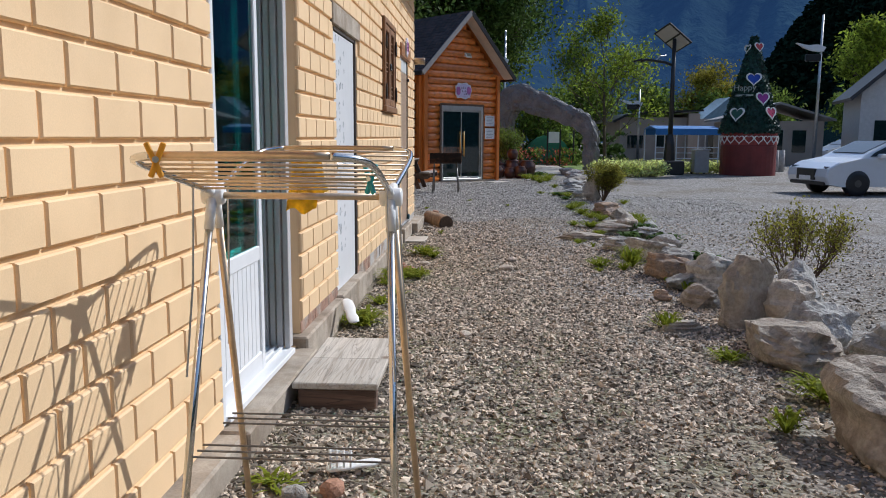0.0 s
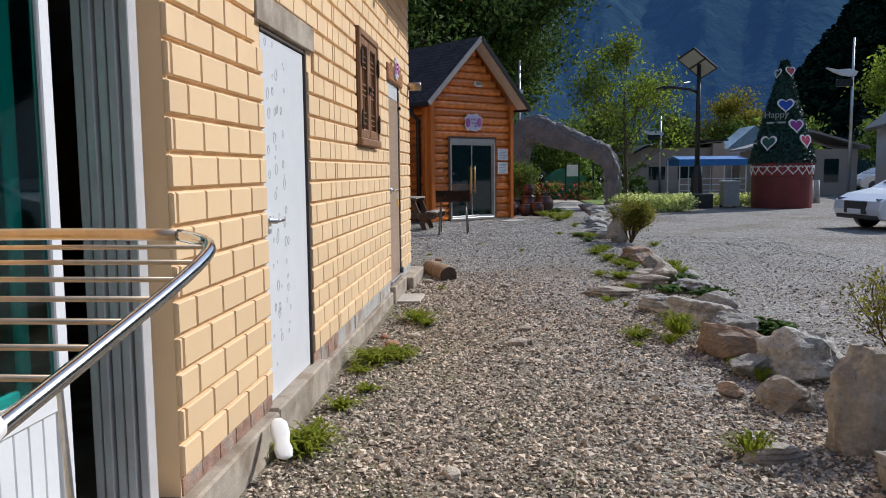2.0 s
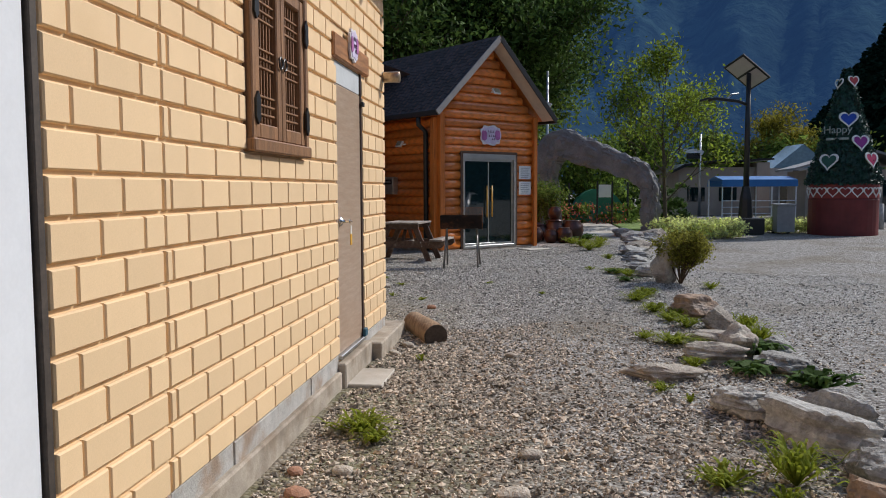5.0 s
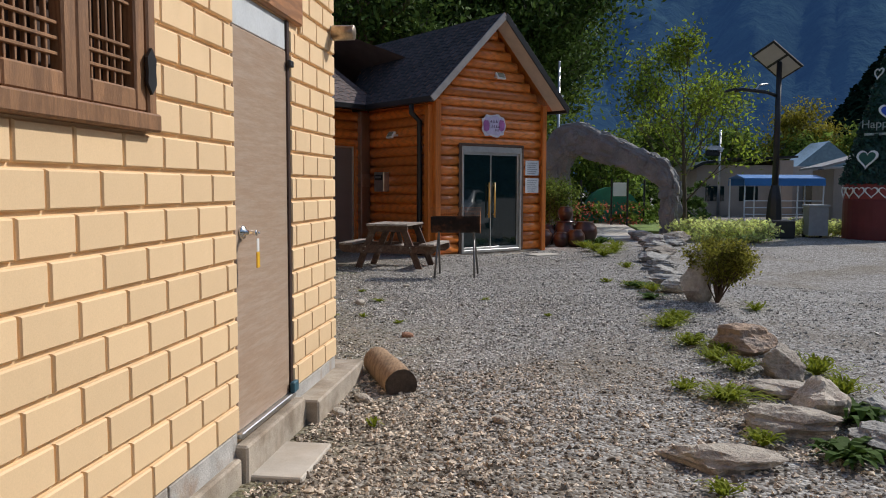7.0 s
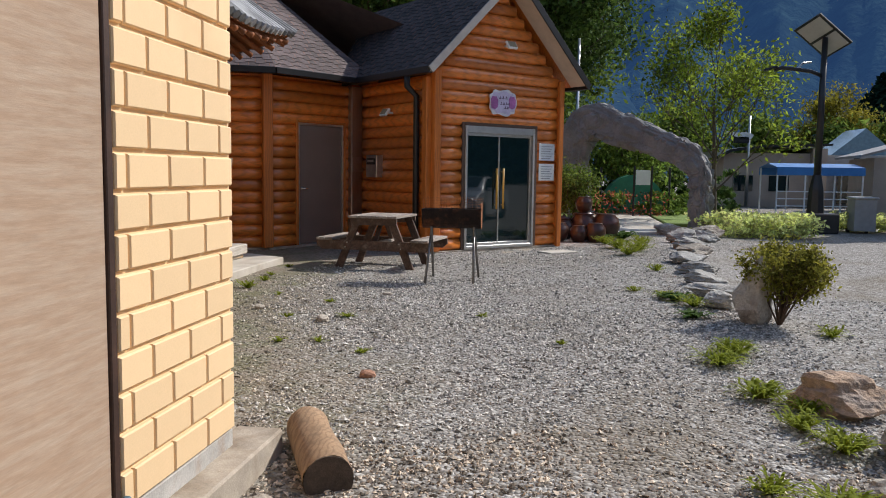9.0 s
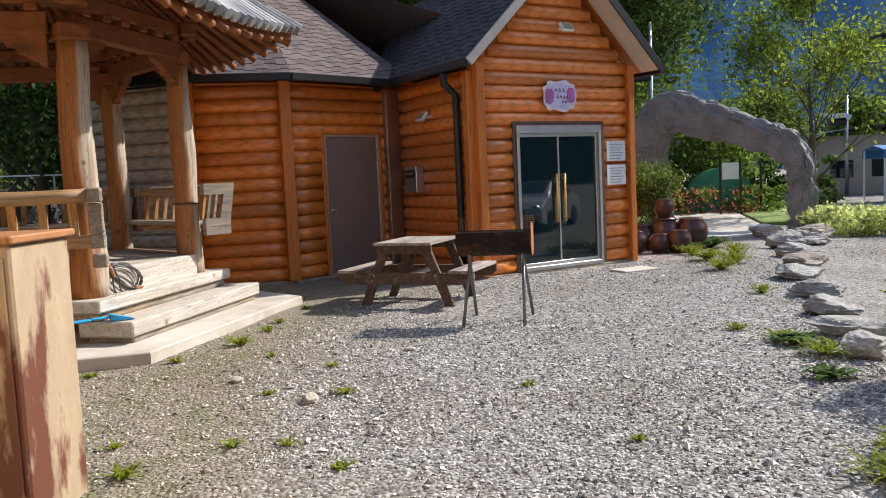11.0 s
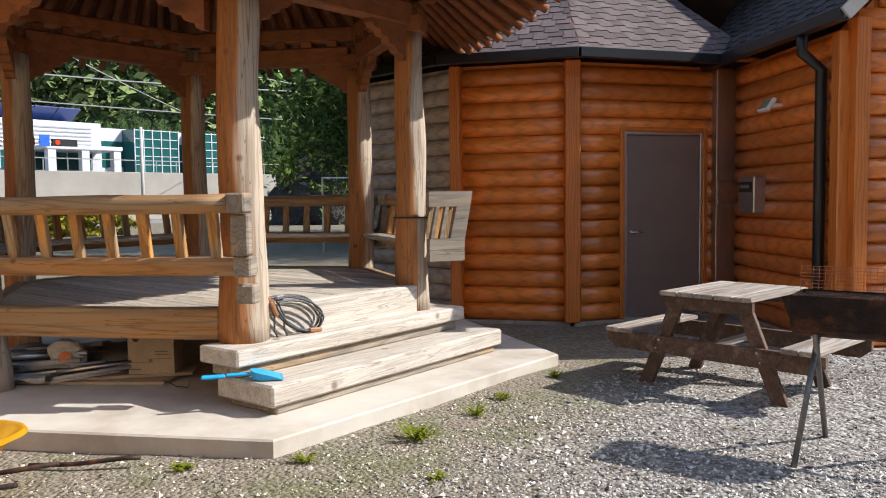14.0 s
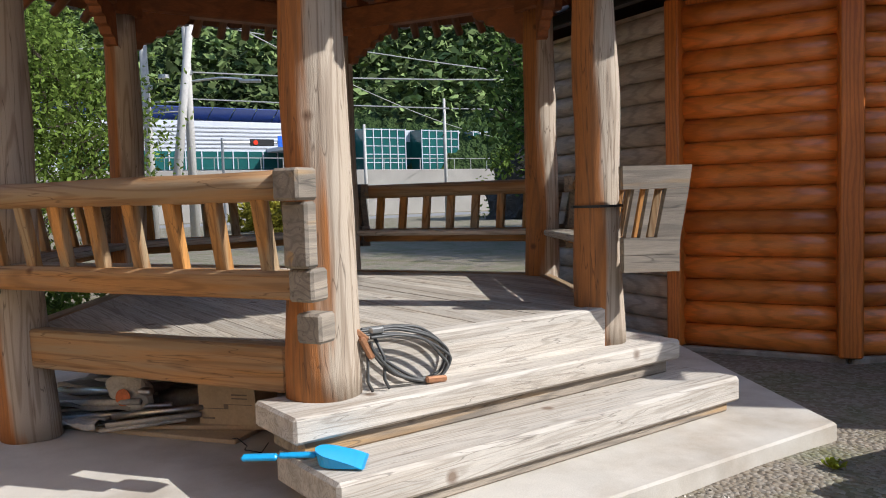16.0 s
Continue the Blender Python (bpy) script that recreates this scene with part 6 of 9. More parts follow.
sd = new("door_4")
sd.matrix_basis = on_front(0)
tagged(sd, "dark glass double door with wooden pull bars", "glass door", kind="structure")
ALU = mat("brushed_aluminium", (0.62, 0.62, 0.62), 0.35, 0.9, vary=0.1, bump=0.05)
part("door_frame", boxes((FD0, -0.075, CAB_FLOOR, FD0 + 0.05, 0.03, FD_TOP, 0.005), (FD1 - 0.05, -0.075, CAB_FLOOR, FD1, 0.03, FD_TOP, 0.005), (FD0 + 0.05, -0.075, FD_TOP - 0.12, FD1 - 0.05, 0.03, FD_TOP, 0.005), (FD0 + 0.05, -0.075, CAB_FLOOR, FD1 - 0.05, 0.04, CAB_FLOOR + 0.06, 0.005)), ALU, sd)
midd = (FD0 + FD1) / 2
for a, b, dy in ((FD0 + 0.052, midd - 0.01, -0.02), (midd - 0.03, FD1 - 0.052, 0.005)):
    z0, z1 = CAB_FLOOR + 0.062, FD_TOP - 0.122
    leaf = part("door_leaf", boxes((a, dy - 0.02, z0, a + 0.025, dy + 0.02, z1, 0.004), (b - 0.025, dy - 0.02, z0, b, dy + 0.02, z1, 0.004), (a + 0.025, dy - 0.02, z0, b - 0.025, dy + 0.02, z0 + 0.05, 0.004), (a + 0.025, dy - 0.02, z1 - 0.05, b - 0.025, dy + 0.02, z1, 0.004)), ALU, sd)
    part("pane", boxes((a + 0.025, dy - 0.005, z0 + 0.05, b - 0.025, dy + 0.005, z1 - 0.05)), DARK_GLASS, leaf)
    x = b - 0.09 if a < midd - 0.2 else a + 0.11
    bm = tube(bmesh.new(), (x, dy - 0.055, 1.08), (x, dy - 0.055, 1.82), 0.017, 0.017, 12)
    for z in (1.15, 1.75):
        tube(bm, (x, dy - 0.055, z), (x, dy, z), 0.009, 0.009, 8)
    part("pull_handle", bm, mat("honey_wood", (0.72, 0.38, 0.06), 0.4, vary=0.1), leaf, "honey coloured wooden pull bar", True)
part("casing", boxes((FD0 - 0.07, -0.06, CAB_FLOOR, FD0 - 0.002, 0.02, FD_TOP + 0.06, 0.006), (FD1 + 0.002, -0.06, CAB_FLOOR, FD1 + 0.07, 0.02, FD_TOP + 0.06, 0.006), (FD0 - 0.002, -0.06, FD_TOP + 0.002, FD1 + 0.002, 0.02, FD_TOP + 0.06, 0.006)), mat("brown_casing", (0.10, 0.055, 0.035), 0.6, vary=0.2), sd)
p = front_pt(1.5, 0.33, 0)
o = thing("doorstep_slab", boxes((-0.85, -0.25, 0.2, 0.85, 0.25, CAB_FLOOR - 0.045, 0.015)), CONCRETE, "grey concrete threshold below the glass door", "doorstep")
o.matrix_basis = pose(p.x, p.y, 0, 0, 0, 45.5)
p = front_pt(2.15, 0.95, 0)
o = thing("stepping_slab", boxes((-0.32, -0.2, 0.28, 0.32, 0.2, 0.345, 0.01)), SLAB, "pale flat stone slab on the gravel", "slab")
o.matrix_basis = pose(p.x, p.y, 0, 0, 0, 40)
plaque("cabin_sign", on_front(1.52, 0.085, 3.0), 0.64, 0.46, "purple flower sign with white lettering on logs")


def floodlight(name, m, label):
    f = new(name)
    f.matrix_basis = m
    tagged(f, label, "floodlight")
    part("bracket", boxes((-0.05, -0.10, -0.02, 0.05, 0.02, 0.02, 0.004)), PLASTIC_WHITE, f)
    t = Matrix.Translation((0, -0.13, 0.0)) @ Matrix.Rotation(radians(-35), 4, "X")
    h = part("housing", box(bmesh.new(), -0.11, -0.03, -0.08, 0.11, 0.02, 0.08, 0.01, t), PLASTIC_WHITE, f)
    part("lens", box(bmesh.new(), -0.085, -0.036, -0.06, 0.085, -0.031, 0.06, 0.0, t), mat("lamp_lens", (0.35, 0.30, 0.2), 0.2, vary=0.1), h)


floodlight("floodlight", on_front(1.62, 0.05, 4.02), "white floodlight high on the cabin gable")
sw = P_INNER + (F_CORNER - P_INNER) * 0.50
floodlight("floodlight", pose(sw[0] - FRONT_U[0] * 0.06, sw[1] - FRONT_U[1] * 0.06, 2.80, 0, 0, -44.5), "white floodlight on the porch side wall")
# wall box, downpipe, steel flue, notices
sp = P_INNER + (F_CORNER - P_INNER) * 0.30
mb = new("meter_box")
mb.matrix_basis = pose(sp[0] - FRONT_U[0] * 0.06, sp[1] - FRONT_U[1] * 0.06, 1.83, 0, 0, -44.5)
tagged(mb, "stainless steel mailbox with a dark handle", "mailbox")
part("case", boxes((-0.19, -0.13, -0.21, 0.19, 0.02, 0.21, 0.01)), GALV, mb)
part("flap", boxes((-0.15, -0.145, 0.03, 0.15, -0.131, 0.15, 0.006)), BLACK_METAL, mb)
part("slot", boxes((-0.11, -0.15, 0.075, 0.11, -0.146, 0.115, 0.002)), GALV, mb)
fl = base("steel_flue", "square steel flue in the inner corner", "flue")
FLUE_STEEL = mat("dull_stainless_sheet", (0.42, 0.40, 0.38), 0.32, 0.9, vary=0.12, scale=1.5, fine=30, bump=0.06, stretch=(6, 6, 0.6))
part("duct", boxes((-0.14, -0.06, CAB_FLOOR, 0.14, 0.05, 1.72, 0.006)), FLUE_STEEL, fl)
part("duct", boxes((-0.138, -0.058, 2.0, 0.138, 0.048, EAVE_Z - 0.05, 0.006)), FLUE_STEEL, fl)
# Lighter section at mid height of the duct.
part("sleeve", boxes((-0.143, -0.066, 1.721, 0.143, 0.056, 1.999, 0.004)), GALV, fl)
part("edge_strip", boxes((-0.165, -0.07, CAB_FLOOR, -0.144, 0.04, EAVE_Z - 0.05, 0.003)), GALV, fl)
q = P_INNER - (P_INNER - P_CORNER) / np.linalg.norm(P_INNER - P_CORNER) * 0.20
fl.matrix_basis = pose(q[0] + nW1[0] * 0.07, q[1] + nW1[1] * 0.07, 0, 0, 0, 58)
dp = F_CORNER + FRONT_IN * 0.28 - FRONT_U * 0.12
bm = wire(bmesh.new(), [(dp[0] - FRONT_U[0] * 0.2, dp[1] - FRONT_U[1] * 0.2, E_Z - 0.06), (dp[0] - FRONT_U[0] * 0.2, dp[1] - FRONT_U[1] * 0.2, E_Z - 0.26), (dp[0], dp[1], E_Z - 0.42), (dp[0], dp[1], 2.0), (dp[0], dp[1], 0.35)], 0.056, 10)
thing("downpipe", bm, GUTTER, "black rain downpipe on the porch corner", "downpipe", smooth=True)
for z, s, lab in ((2.14, 0.0, "framed paper notice beside the glass door"), (1.76, 0.0, "white paper notice beside the glass door")):
    nb = new("notice")
    nb.matrix_basis = on_front(2.68, 0.055, z)
    tagged(nb, lab, "notice")
    part("sheet", boxes((-0.20, -0.012, -0.16, 0.20, 0.0, 0.16, 0.003)), PLASTIC_WHITE if z < 2 else mat("grey_notice", (0.66, 0.68, 0.70), 0.4, vary=0.1), nb)
    for k in range(6):
        part("writing", boxes((-0.15, -0.014, 0.10 - k * 0.045, 0.15 - 0.03 * (k % 3), -0.0125, 0.112 - k * 0.045)), mat("ink_grey", (0.3, 0.3, 0.32), 0.6, vary=0), nb)

wd_ang = math.degrees(math.atan2(*(P_INNER - P_CORNER)[::-1]))
d5 = new("door_5")
d5.matrix_basis = pose(P_CORNER[0], P_CORNER[1], 0, 0, 0, wd_ang)
tagged(d5, "plain brown steel door with a lever, shut", "door", kind="structure")
BROWN_DOOR = mat("brown_steel_door", (0.225, 0.165, 0.135), 0.42, vary=0.08, scale=2, bump=0.1)
part("door_leaf", boxes((BD0 + 0.04, -0.02, CAB_FLOOR + 0.02, BD1 - 0.04, 0.03, BD_TOP - 0.04, 0.006)), BROWN_DOOR, d5)
part("door_frame", boxes((BD0, -0.045, CAB_FLOOR, BD0 + 0.038, 0.03, BD_TOP, 0.004), (BD1 - 0.038, -0.045, CAB_FLOOR, BD1, 0.03, BD_TOP, 0.004), (BD0 + 0.038, -0.045, BD_TOP - 0.038, BD1 - 0.038, 0.03, BD_TOP, 0.004), (BD0, -0.05, CAB_FLOOR - 0.02, BD1, 0.03, CAB_FLOOR + 0.018, 0.004)), ALU, d5)
part("casing", boxes((BD0 - 0.06, -0.06, CAB_FLOOR, BD0 - 0.002, 0.02, BD_TOP + 0.05, 0.006), (BD0 - 0.002, -0.06, BD_TOP + 0.002, BD1 + 0.002, 0.02, BD_TOP + 0.05, 0.006), (BD1 + 0.002, -0.06, CAB_FLOOR, BD1 + 0.06, 0.02, BD_TOP + 0.05, 0.006)), LOG_POST, d5)
bm = lathe(bmesh.new(), [(0.028, 0), (0.028, 0.01), (0.012, 0.014), (0.012, 0.05)], n=14, m=Matrix.Translation((BD0 + 0.11, -0.02, 1.40)) @ Matrix.Rotation(math.pi / 2, 4, "X"))
tube(bm, (BD0 + 0.11, -0.068, 1.40), (BD0 + 0.23, -0.07, 1.395), 0.010, 0.009, 10)
part("door_handle", bm, STEEL, d5, "chrome lever handle", True)


# ---- picnic table ----
def picnic_table():
    t = base("picnic_table", "weathered wooden picnic table with fixed benches", "picnic table", (-2.50, 21.38, 0.30), 83.0)
    for k in range(5):
        part("tabletop_board", boxes((-0.50 + 0.006 * (k % 2), -0.372 + k * 0.150, 0.755, 0.49, -0.228 + k * 0.150, 0.79, 0.006)), TABLE_TOP, t)
    for s in (-1, 1):
        for k in range(2):
            y0 = s * (0.66 + k * 0.132) - 0.06
            part("bench_board", boxes((-0.53, y0, 0.425, 0.52, y0 + 0.125, 0.462, 0.006)), TABLE_TOP, t)
        for x in (-0.39, 0.39):
            p0, p1 = Vector((x, s * 0.56, 0.0)), Vector((x, s * 0.25, 0.752))
            d = p1 - p0
            part("leg", box(bmesh.new(), -0.022, -0.055, 0, 0.022, 0.055, d.length, 0.005, Matrix.Translation(p0) @ Matrix.Rotation(math.atan2(-d.y, d.z), 4, "X")), TABLE_WOOD, t)
    up = Matrix(((0, 0, 1, 0), (1, 0, 0, 0), (0, 1, 0, 0), (0, 0, 0, 1)))
    for x in (-0.39, 0.39):
        out_ = x + math.copysign(0.046, x)
        bearer = part("bench_bearer", prism(bmesh.new(), [(-0.80, 0.285), (0.80, 0.285), (0.88, 0.35), (0.88, 0.424), (-0.88, 0.424), (-0.88, 0.35)], out_ - 0.022, out_ + 0.022, up), TABLE_WOOD, t)
        part("top_bearer", prism(bmesh.new(), [(-0.31, 0.655), (0.31, 0.655), (0.36, 0.69), (0.36, 0.754), (-0.36, 0.754), (-0.36, 0.69)], out_ - 0.022, out_ + 0.022, up), TABLE_WOOD, t)
        for s in (-1, 1):
            edge = out_ + math.copysign(0.023, x)
            part("block", prism(bmesh.new(), [(s * 0.42, 0.40), (s * 0.60, 0.40), (s * 0.54, 0.31), (s * 0.44, 0.31)], min(edge, edge + math.copysign(0.02, x)), max(edge, edge + math.copysign(0.02, x)), up), TABLE_WOOD, bearer)
            for y, z in ((s * 0.40, 0.395), (s * 0.43, 0.325)):
                part("bolt", lathe(bmesh.new(), [(0.011, 0.0), (0.008, 0.008)], n=8, m=Matrix.Translation((edge, y, z)) @ Matrix.Rotation(math.copysign(math.pi / 2, x), 4, "Y")), GALV, bearer)
        part("brace", box(bmesh.new(), -0.02, -0.03, 0, 0.02, 0.03, 0.50, 0.004, Matrix.Translation((x * 0.93, 0, 0.40)) @ Matrix.Rotation(radians(-44 if x > 0 else 44), 4, "Y")), TABLE_WOOD, t)
    part("stretcher", boxes((-0.365, -0.045, 0.36, 0.365, 0.045, 0.40, 0.005)), TABLE_TOP, t)
    return t


picnic_table()


# ---- charcoal grill ----


def grill():
    g = base("charcoal_grill", "rusty black half-drum charcoal grill on crossed legs", "grill", (-1.25, 20.03, 0.30), 4.0)
    prof = [(math.cos(a) * 0.185, math.sin(a) * 0.185) for a in np.linspace(math.pi, 2 * math.pi, 13)]
    bm = bmesh.new()
    rings = []
    for x in (-0.40, 0.36):
        rings.append([bm.verts.new((x, c, 0.83 + s + 0.06)) for c, s in prof] + [bm.verts.new((x, 0.185, 0.90 + 0.06)), bm.verts.new((x, -0.185, 0.90 + 0.06))])
    for i in range(13):
        bm.faces.new((rings[0][i], rings[0][i + 1], rings[1][i + 1], rings[1][i]))
    bm.faces.new((rings[0][14], rings[0][0], rings[1][0], rings[1][14]))
    bm.faces.new(rings[0]), bm.faces.new(rings[1][::-1])
    bmesh.ops.solidify(bm, geom=bm.faces[:], thickness=0.006)
    bmesh.ops.recalc_face_normals(bm, faces=bm.faces[:])
    body = part("drum", bm, RUSTY, g)
    RUST = mat("bright_rust", (0.34, 0.12, 0.04), 0.8, vary=0.35, scale=12, bump=0.4)
    part("end_plate", lathe(bmesh.new(), [(0.175, 0.0), (0.175, 0.008)], n=20, m=Matrix.Translation((0.362, 0, 0.87)) @ Matrix.Rotation(math.pi / 2, 4, "Y")), RUST, body, "rusty round end plate")
    for x, out_ in ((-0.28, -0.03), (0.26, 0.05)):
        for s in (-1, 1):
            part("leg", tube(bmesh.new(), (x, -s * 0.15, 0.86), (x + out_ + 0.02 * s, s * 0.36, 0.0), 0.017, 0.017, 10), LEG_STEEL, g, smooth=True)
    net = bmesh.new()
    for k in range(24):
        x = -0.42 + k * 0.0345
        tube(net, (x, 0.19, 0.93), (x, 0.21, 1.10), 0.0016, 0.0016, 4)
    for k in range(9):
        z = 0.93 + k * 0.021
        tube(net, (-0.42, 0.19 + 0.02 * k / 8, z), (0.374, 0.19 + 0.02 * k / 8, z), 0.0016, 0.0016, 4)
    part("wire_grid", net, RUST, g, "thin wire grill net standing up")
    part("grate", boxes(*[(-0.37, -0.17 + k * 0.026, 0.948, 0.33, -0.164 + k * 0.026, 0.954) for k in range(13)]), RUSTY, g)


grill()


# ---- clay jars by the cabin ----
CLAY = mat("glazed_brown_clay", (0.065, 0.028, 0.02), 0.28, vary=0.3, scale=5, bump=0.2, second=(0.055, 0.028, 0.02))


def jar(x, y, r, h, z=None, lid=True, tilt=0):
    j = base("clay_jar", "glazed dark brown clay jar on gravel", "jar", (x, y, gh(x, y) if z is None else z), group="clay jars beside the cabin")
    b = part("body", lathe(bmesh.new(), [(0.55 * r, 0), (0.8 * r, 0.15 * h), (r, 0.5 * h), (0.92 * r, 0.78 * h), (0.66 * r, 0.95 * h), (0.70 * r, h), (0.60 * r, h)], n=22), CLAY, j, smooth=True)
    if lid:
        part("lid", lathe(bmesh.new(), [(0.72 * r, h), (0.74 * r, h + 0.03), (0.3 * r, h + 0.06), (0.1 * r, h + 0.09)], n=18), CLAY, j, smooth=True)


jx = np.array((0.02, 26.6))
for dx, dy, r, h, lid in ((0.02, 0.0, 0.27, 0.46, False), (0.50, 0.0, 0.23, 0.40, False), (0.88, 0.05, 0.26, 0.47, False), (0.15, 0.62, 0.27, 0.5, True), (0.62, 0.75, 0.36, 0.62, True), (1.15, 0.75, 0.36, 0.66, False), (-0.1, 0.9, 0.25, 0.62, True)):
    jar(jx[0] + dx * 0.9, jx[1] + dy, r * 0.86, h * 0.86, None, lid)
jar(jx[0] + 0.56, jx[1] + 0.75, 0.19, 0.34, gh(0.6, 27.3) + 0.59, False)


# ---- things on the pavilion ----
dpn = base("dustpan", "bright blue plastic dustpan lying face down on the step", "dustpan", (-4.645, 18.31, 0.634), 55)
BLUE = mat("bright_blue_plastic", (0.02, 0.36, 0.72), 0.35, vary=0.06, bump=0.05)
bm = bmesh.new()
floor_, wall_ = [], []
for t in np.linspace(-1, 1, 25):
    a = t * math.radians(150)
    # a rounded back that opens into straight sides and a wide lip
    x, y = 0.085 - 0.085 * math.cos(a) if abs(t) < 0.6 else 0.085 + (abs(t) - 0.6) * 0.30, 0.085 * math.sin(max(-1.5708, min(1.5708, a))) * (1 + max(0, abs(t) - 0.6) * 0.4)
    floor_.append(bm.verts.new((x, y, 0.006)))
    wall_.append(bm.verts.new((x - 0.012, y * 1.06, 0.008 + 0.062 * max(0.0, 1 - x / 0.205) ** 0.8)))
for a, b, c, d in zip(floor_, floor_[1:], wall_, wall_[1:]):
    bm.faces.new((a, b, d, c))
bm.faces.new(floor_[::-1])
bm.faces.new(wall_)
bmesh.ops.recalc_face_normals(bm, faces=bm.faces[:])
part("pan", bm, BLUE, dpn)
part("handle", boxes((-0.17, -0.017, 0.030, -0.008, 0.017, 0.052, 0.008), (-0.33, -0.021, 0.022, -0.172, 0.021, 0.048, 0.01)), BLUE, dpn)

cb = base("jumper_cables", "coil of dark cable with copper clamps leaning on the step riser", "cable", (-4.90, 18.67, 0.835))
CABLE = mat("dark_cable_rubber", (0.07, 0.07, 0.068), 0.45, vary=0.15, bump=0.1)
rgc = random.Random(6)
for k in range(5):
    # one hanging loop, as y and z from the post's foot
    shape = [(0.0, 0.29), (0.11, 0.285), (0.22, 0.285), (0.37, 0.245), (0.485, 0.155), (0.515, 0.085), (0.46, 0.015), (0.31, 0.012), (0.15, 0.10), (0.06, 0.22), (0.0, 0.265)]
    s_ = 1 - 0.035 * k
    pts = [(0.022 * k - 0.03 + rgc.uniform(-0.008, 0.008), y * s_ + rgc.uniform(-0.022, 0.022), 0.012 + (z - 0.012) * s_ + rgc.uniform(-0.004, 0.02)) for y, z in shape]
    part("loop", wire(bmesh.new(), rounded(pts), 0.0075, 8), CABLE, cb, smooth=True)
for k, y in enumerate((0.0, 0.09)):
    part("loose_end", wire(bmesh.new(), [(0.02, y * 0.6, 0.27), (0.04, y + 0.01, 0.16), (0.05, y, 0.06), (0.06, y + 0.02, 0.012)], 0.008, 8), CABLE, cb, smooth=True)
COPPER = mat("copper_clamp", (0.42, 0.20, 0.10), 0.45, 0.4, vary=0.2)
for x, y, z, a in ((0.05, 0.0, 0.22, 62), (0.03, -0.03, 0.29, 40), (0.07, 0.37, 0.02, 4)):
    c_ = part("clamp", box(bmesh.new(), -0.016, -0.06, -0.016, 0.016, 0.06, 0.016, 0.008, Matrix.Translation((x, y, z)) @ Matrix.Rotation(radians(-a), 4, "X")), COPPER, cb, "copper coloured clamp")
part("clamp_jaw", boxes((0.02, 0.03, 0.28, 0.05, 0.10, 0.31, 0.006)), GALV, cb)

# clutter stored under the deck
CARD = mat("torn_cardboard", (0.50, 0.39, 0.27), 0.9, vary=0.12, scale=5, bump=0.3)
PALE = mat("dirty_white_plastic", (0.42, 0.40, 0.37), 0.6, vary=0.2, scale=6)
cbx = base("cardboard_box", "torn open cardboard box under the deck", "box", (-6.14, 18.49, SLAB_Z + 0.03), 42)
part("carton", boxes((-0.18, -0.14, 0.0, 0.18, -0.135, 0.27), (-0.18, 0.135, 0.0, 0.18, 0.14, 0.27), (-0.18, -0.135, 0.0, -0.175, 0.135, 0.27), (0.175, -0.135, 0.0, 0.18, 0.135, 0.25), (-0.175, -0.135, 0.0, 0.175, 0.135, 0.006)), CARD, cbx)
rg = random.Random(2)
top_edge = [(-0.18 + 0.36 * k / 14, 0.285 + rg.uniform(-0.012, 0.035)) for k in range(15)]
part("flap", prism(bmesh.new(), [(-0.18, 0.2)] + top_edge + [(0.18, 0.2)], 0.1405, 0.1445, Matrix.Rotation(math.pi / 2, 4, "X")), CARD, cbx)
part("printing", boxes((0.03, -0.1415, 0.19, 0.13, -0.1405, 0.20), (0.03, -0.1415, 0.17, 0.13, -0.1405, 0.177), (-0.16, -0.1415, 0.05, -0.08, -0.1405, 0.06), (-0.16, -0.1415, 0.11, -0.02, -0.1405, 0.114), (-0.02, -0.1415, 0.11, 0.01, -0.1405, 0.14), (0.01, -0.1415, 0.136, 0.16, -0.1405, 0.14)), mat("carton_print", (0.2, 0.17, 0.14), 0.8), cbx)
for x, y, a, w, h in ((-6.42, 18.14, 36, 0.62, 0.2), (-6.30, 18.42, 50, 0.45, 0.24)):
    thing("board", box(bmesh.new(), -w, -h, 0.0, w, h, 0.024, 0.004, pose(x, y, SLAB_Z + (0.0 if w > 0.5 else 0.026), 0, 0, a)), CARD, "flat cardboard sheet under the stored clutter", "board")
for k, (x, y, a, l, r, up) in enumerate(((-6.80, 17.78, 38, 1.0, 0.016, 0.06), (-6.85, 17.70, 32, 0.9, 0.02, 0.10), (-6.72, 17.72, 44, 0.9, 0.014, 0.04), (-6.36, 17.96, 55, 0.62, 0.016, 0.045), (-6.40, 18.0, 52, 0.62, 0.02, 0.08), (-6.33, 17.9, 58, 0.55, 0.011, 0.03), (-6.95, 17.8, 25, 1.0, 0.025, 0.14), (-6.98, 17.95, 30, 0.9, 0.018, 0.18), (-6.6, 18.05, 35, 0.9, 0.012, 0.03))):
    d = Vector((math.cos(radians(a)), math.sin(radians(a)), 0.10))
    p = Vector((x, y, SLAB_Z + up + 0.03))
    thing("pole", tube(bmesh.new(), p - d * l * 0.3, p + d * l * 0.6, r, r, 8), PALE if k % 2 else GALV, "thin tent pole stacked under the deck", "pole", "poles under the deck", smooth=True)


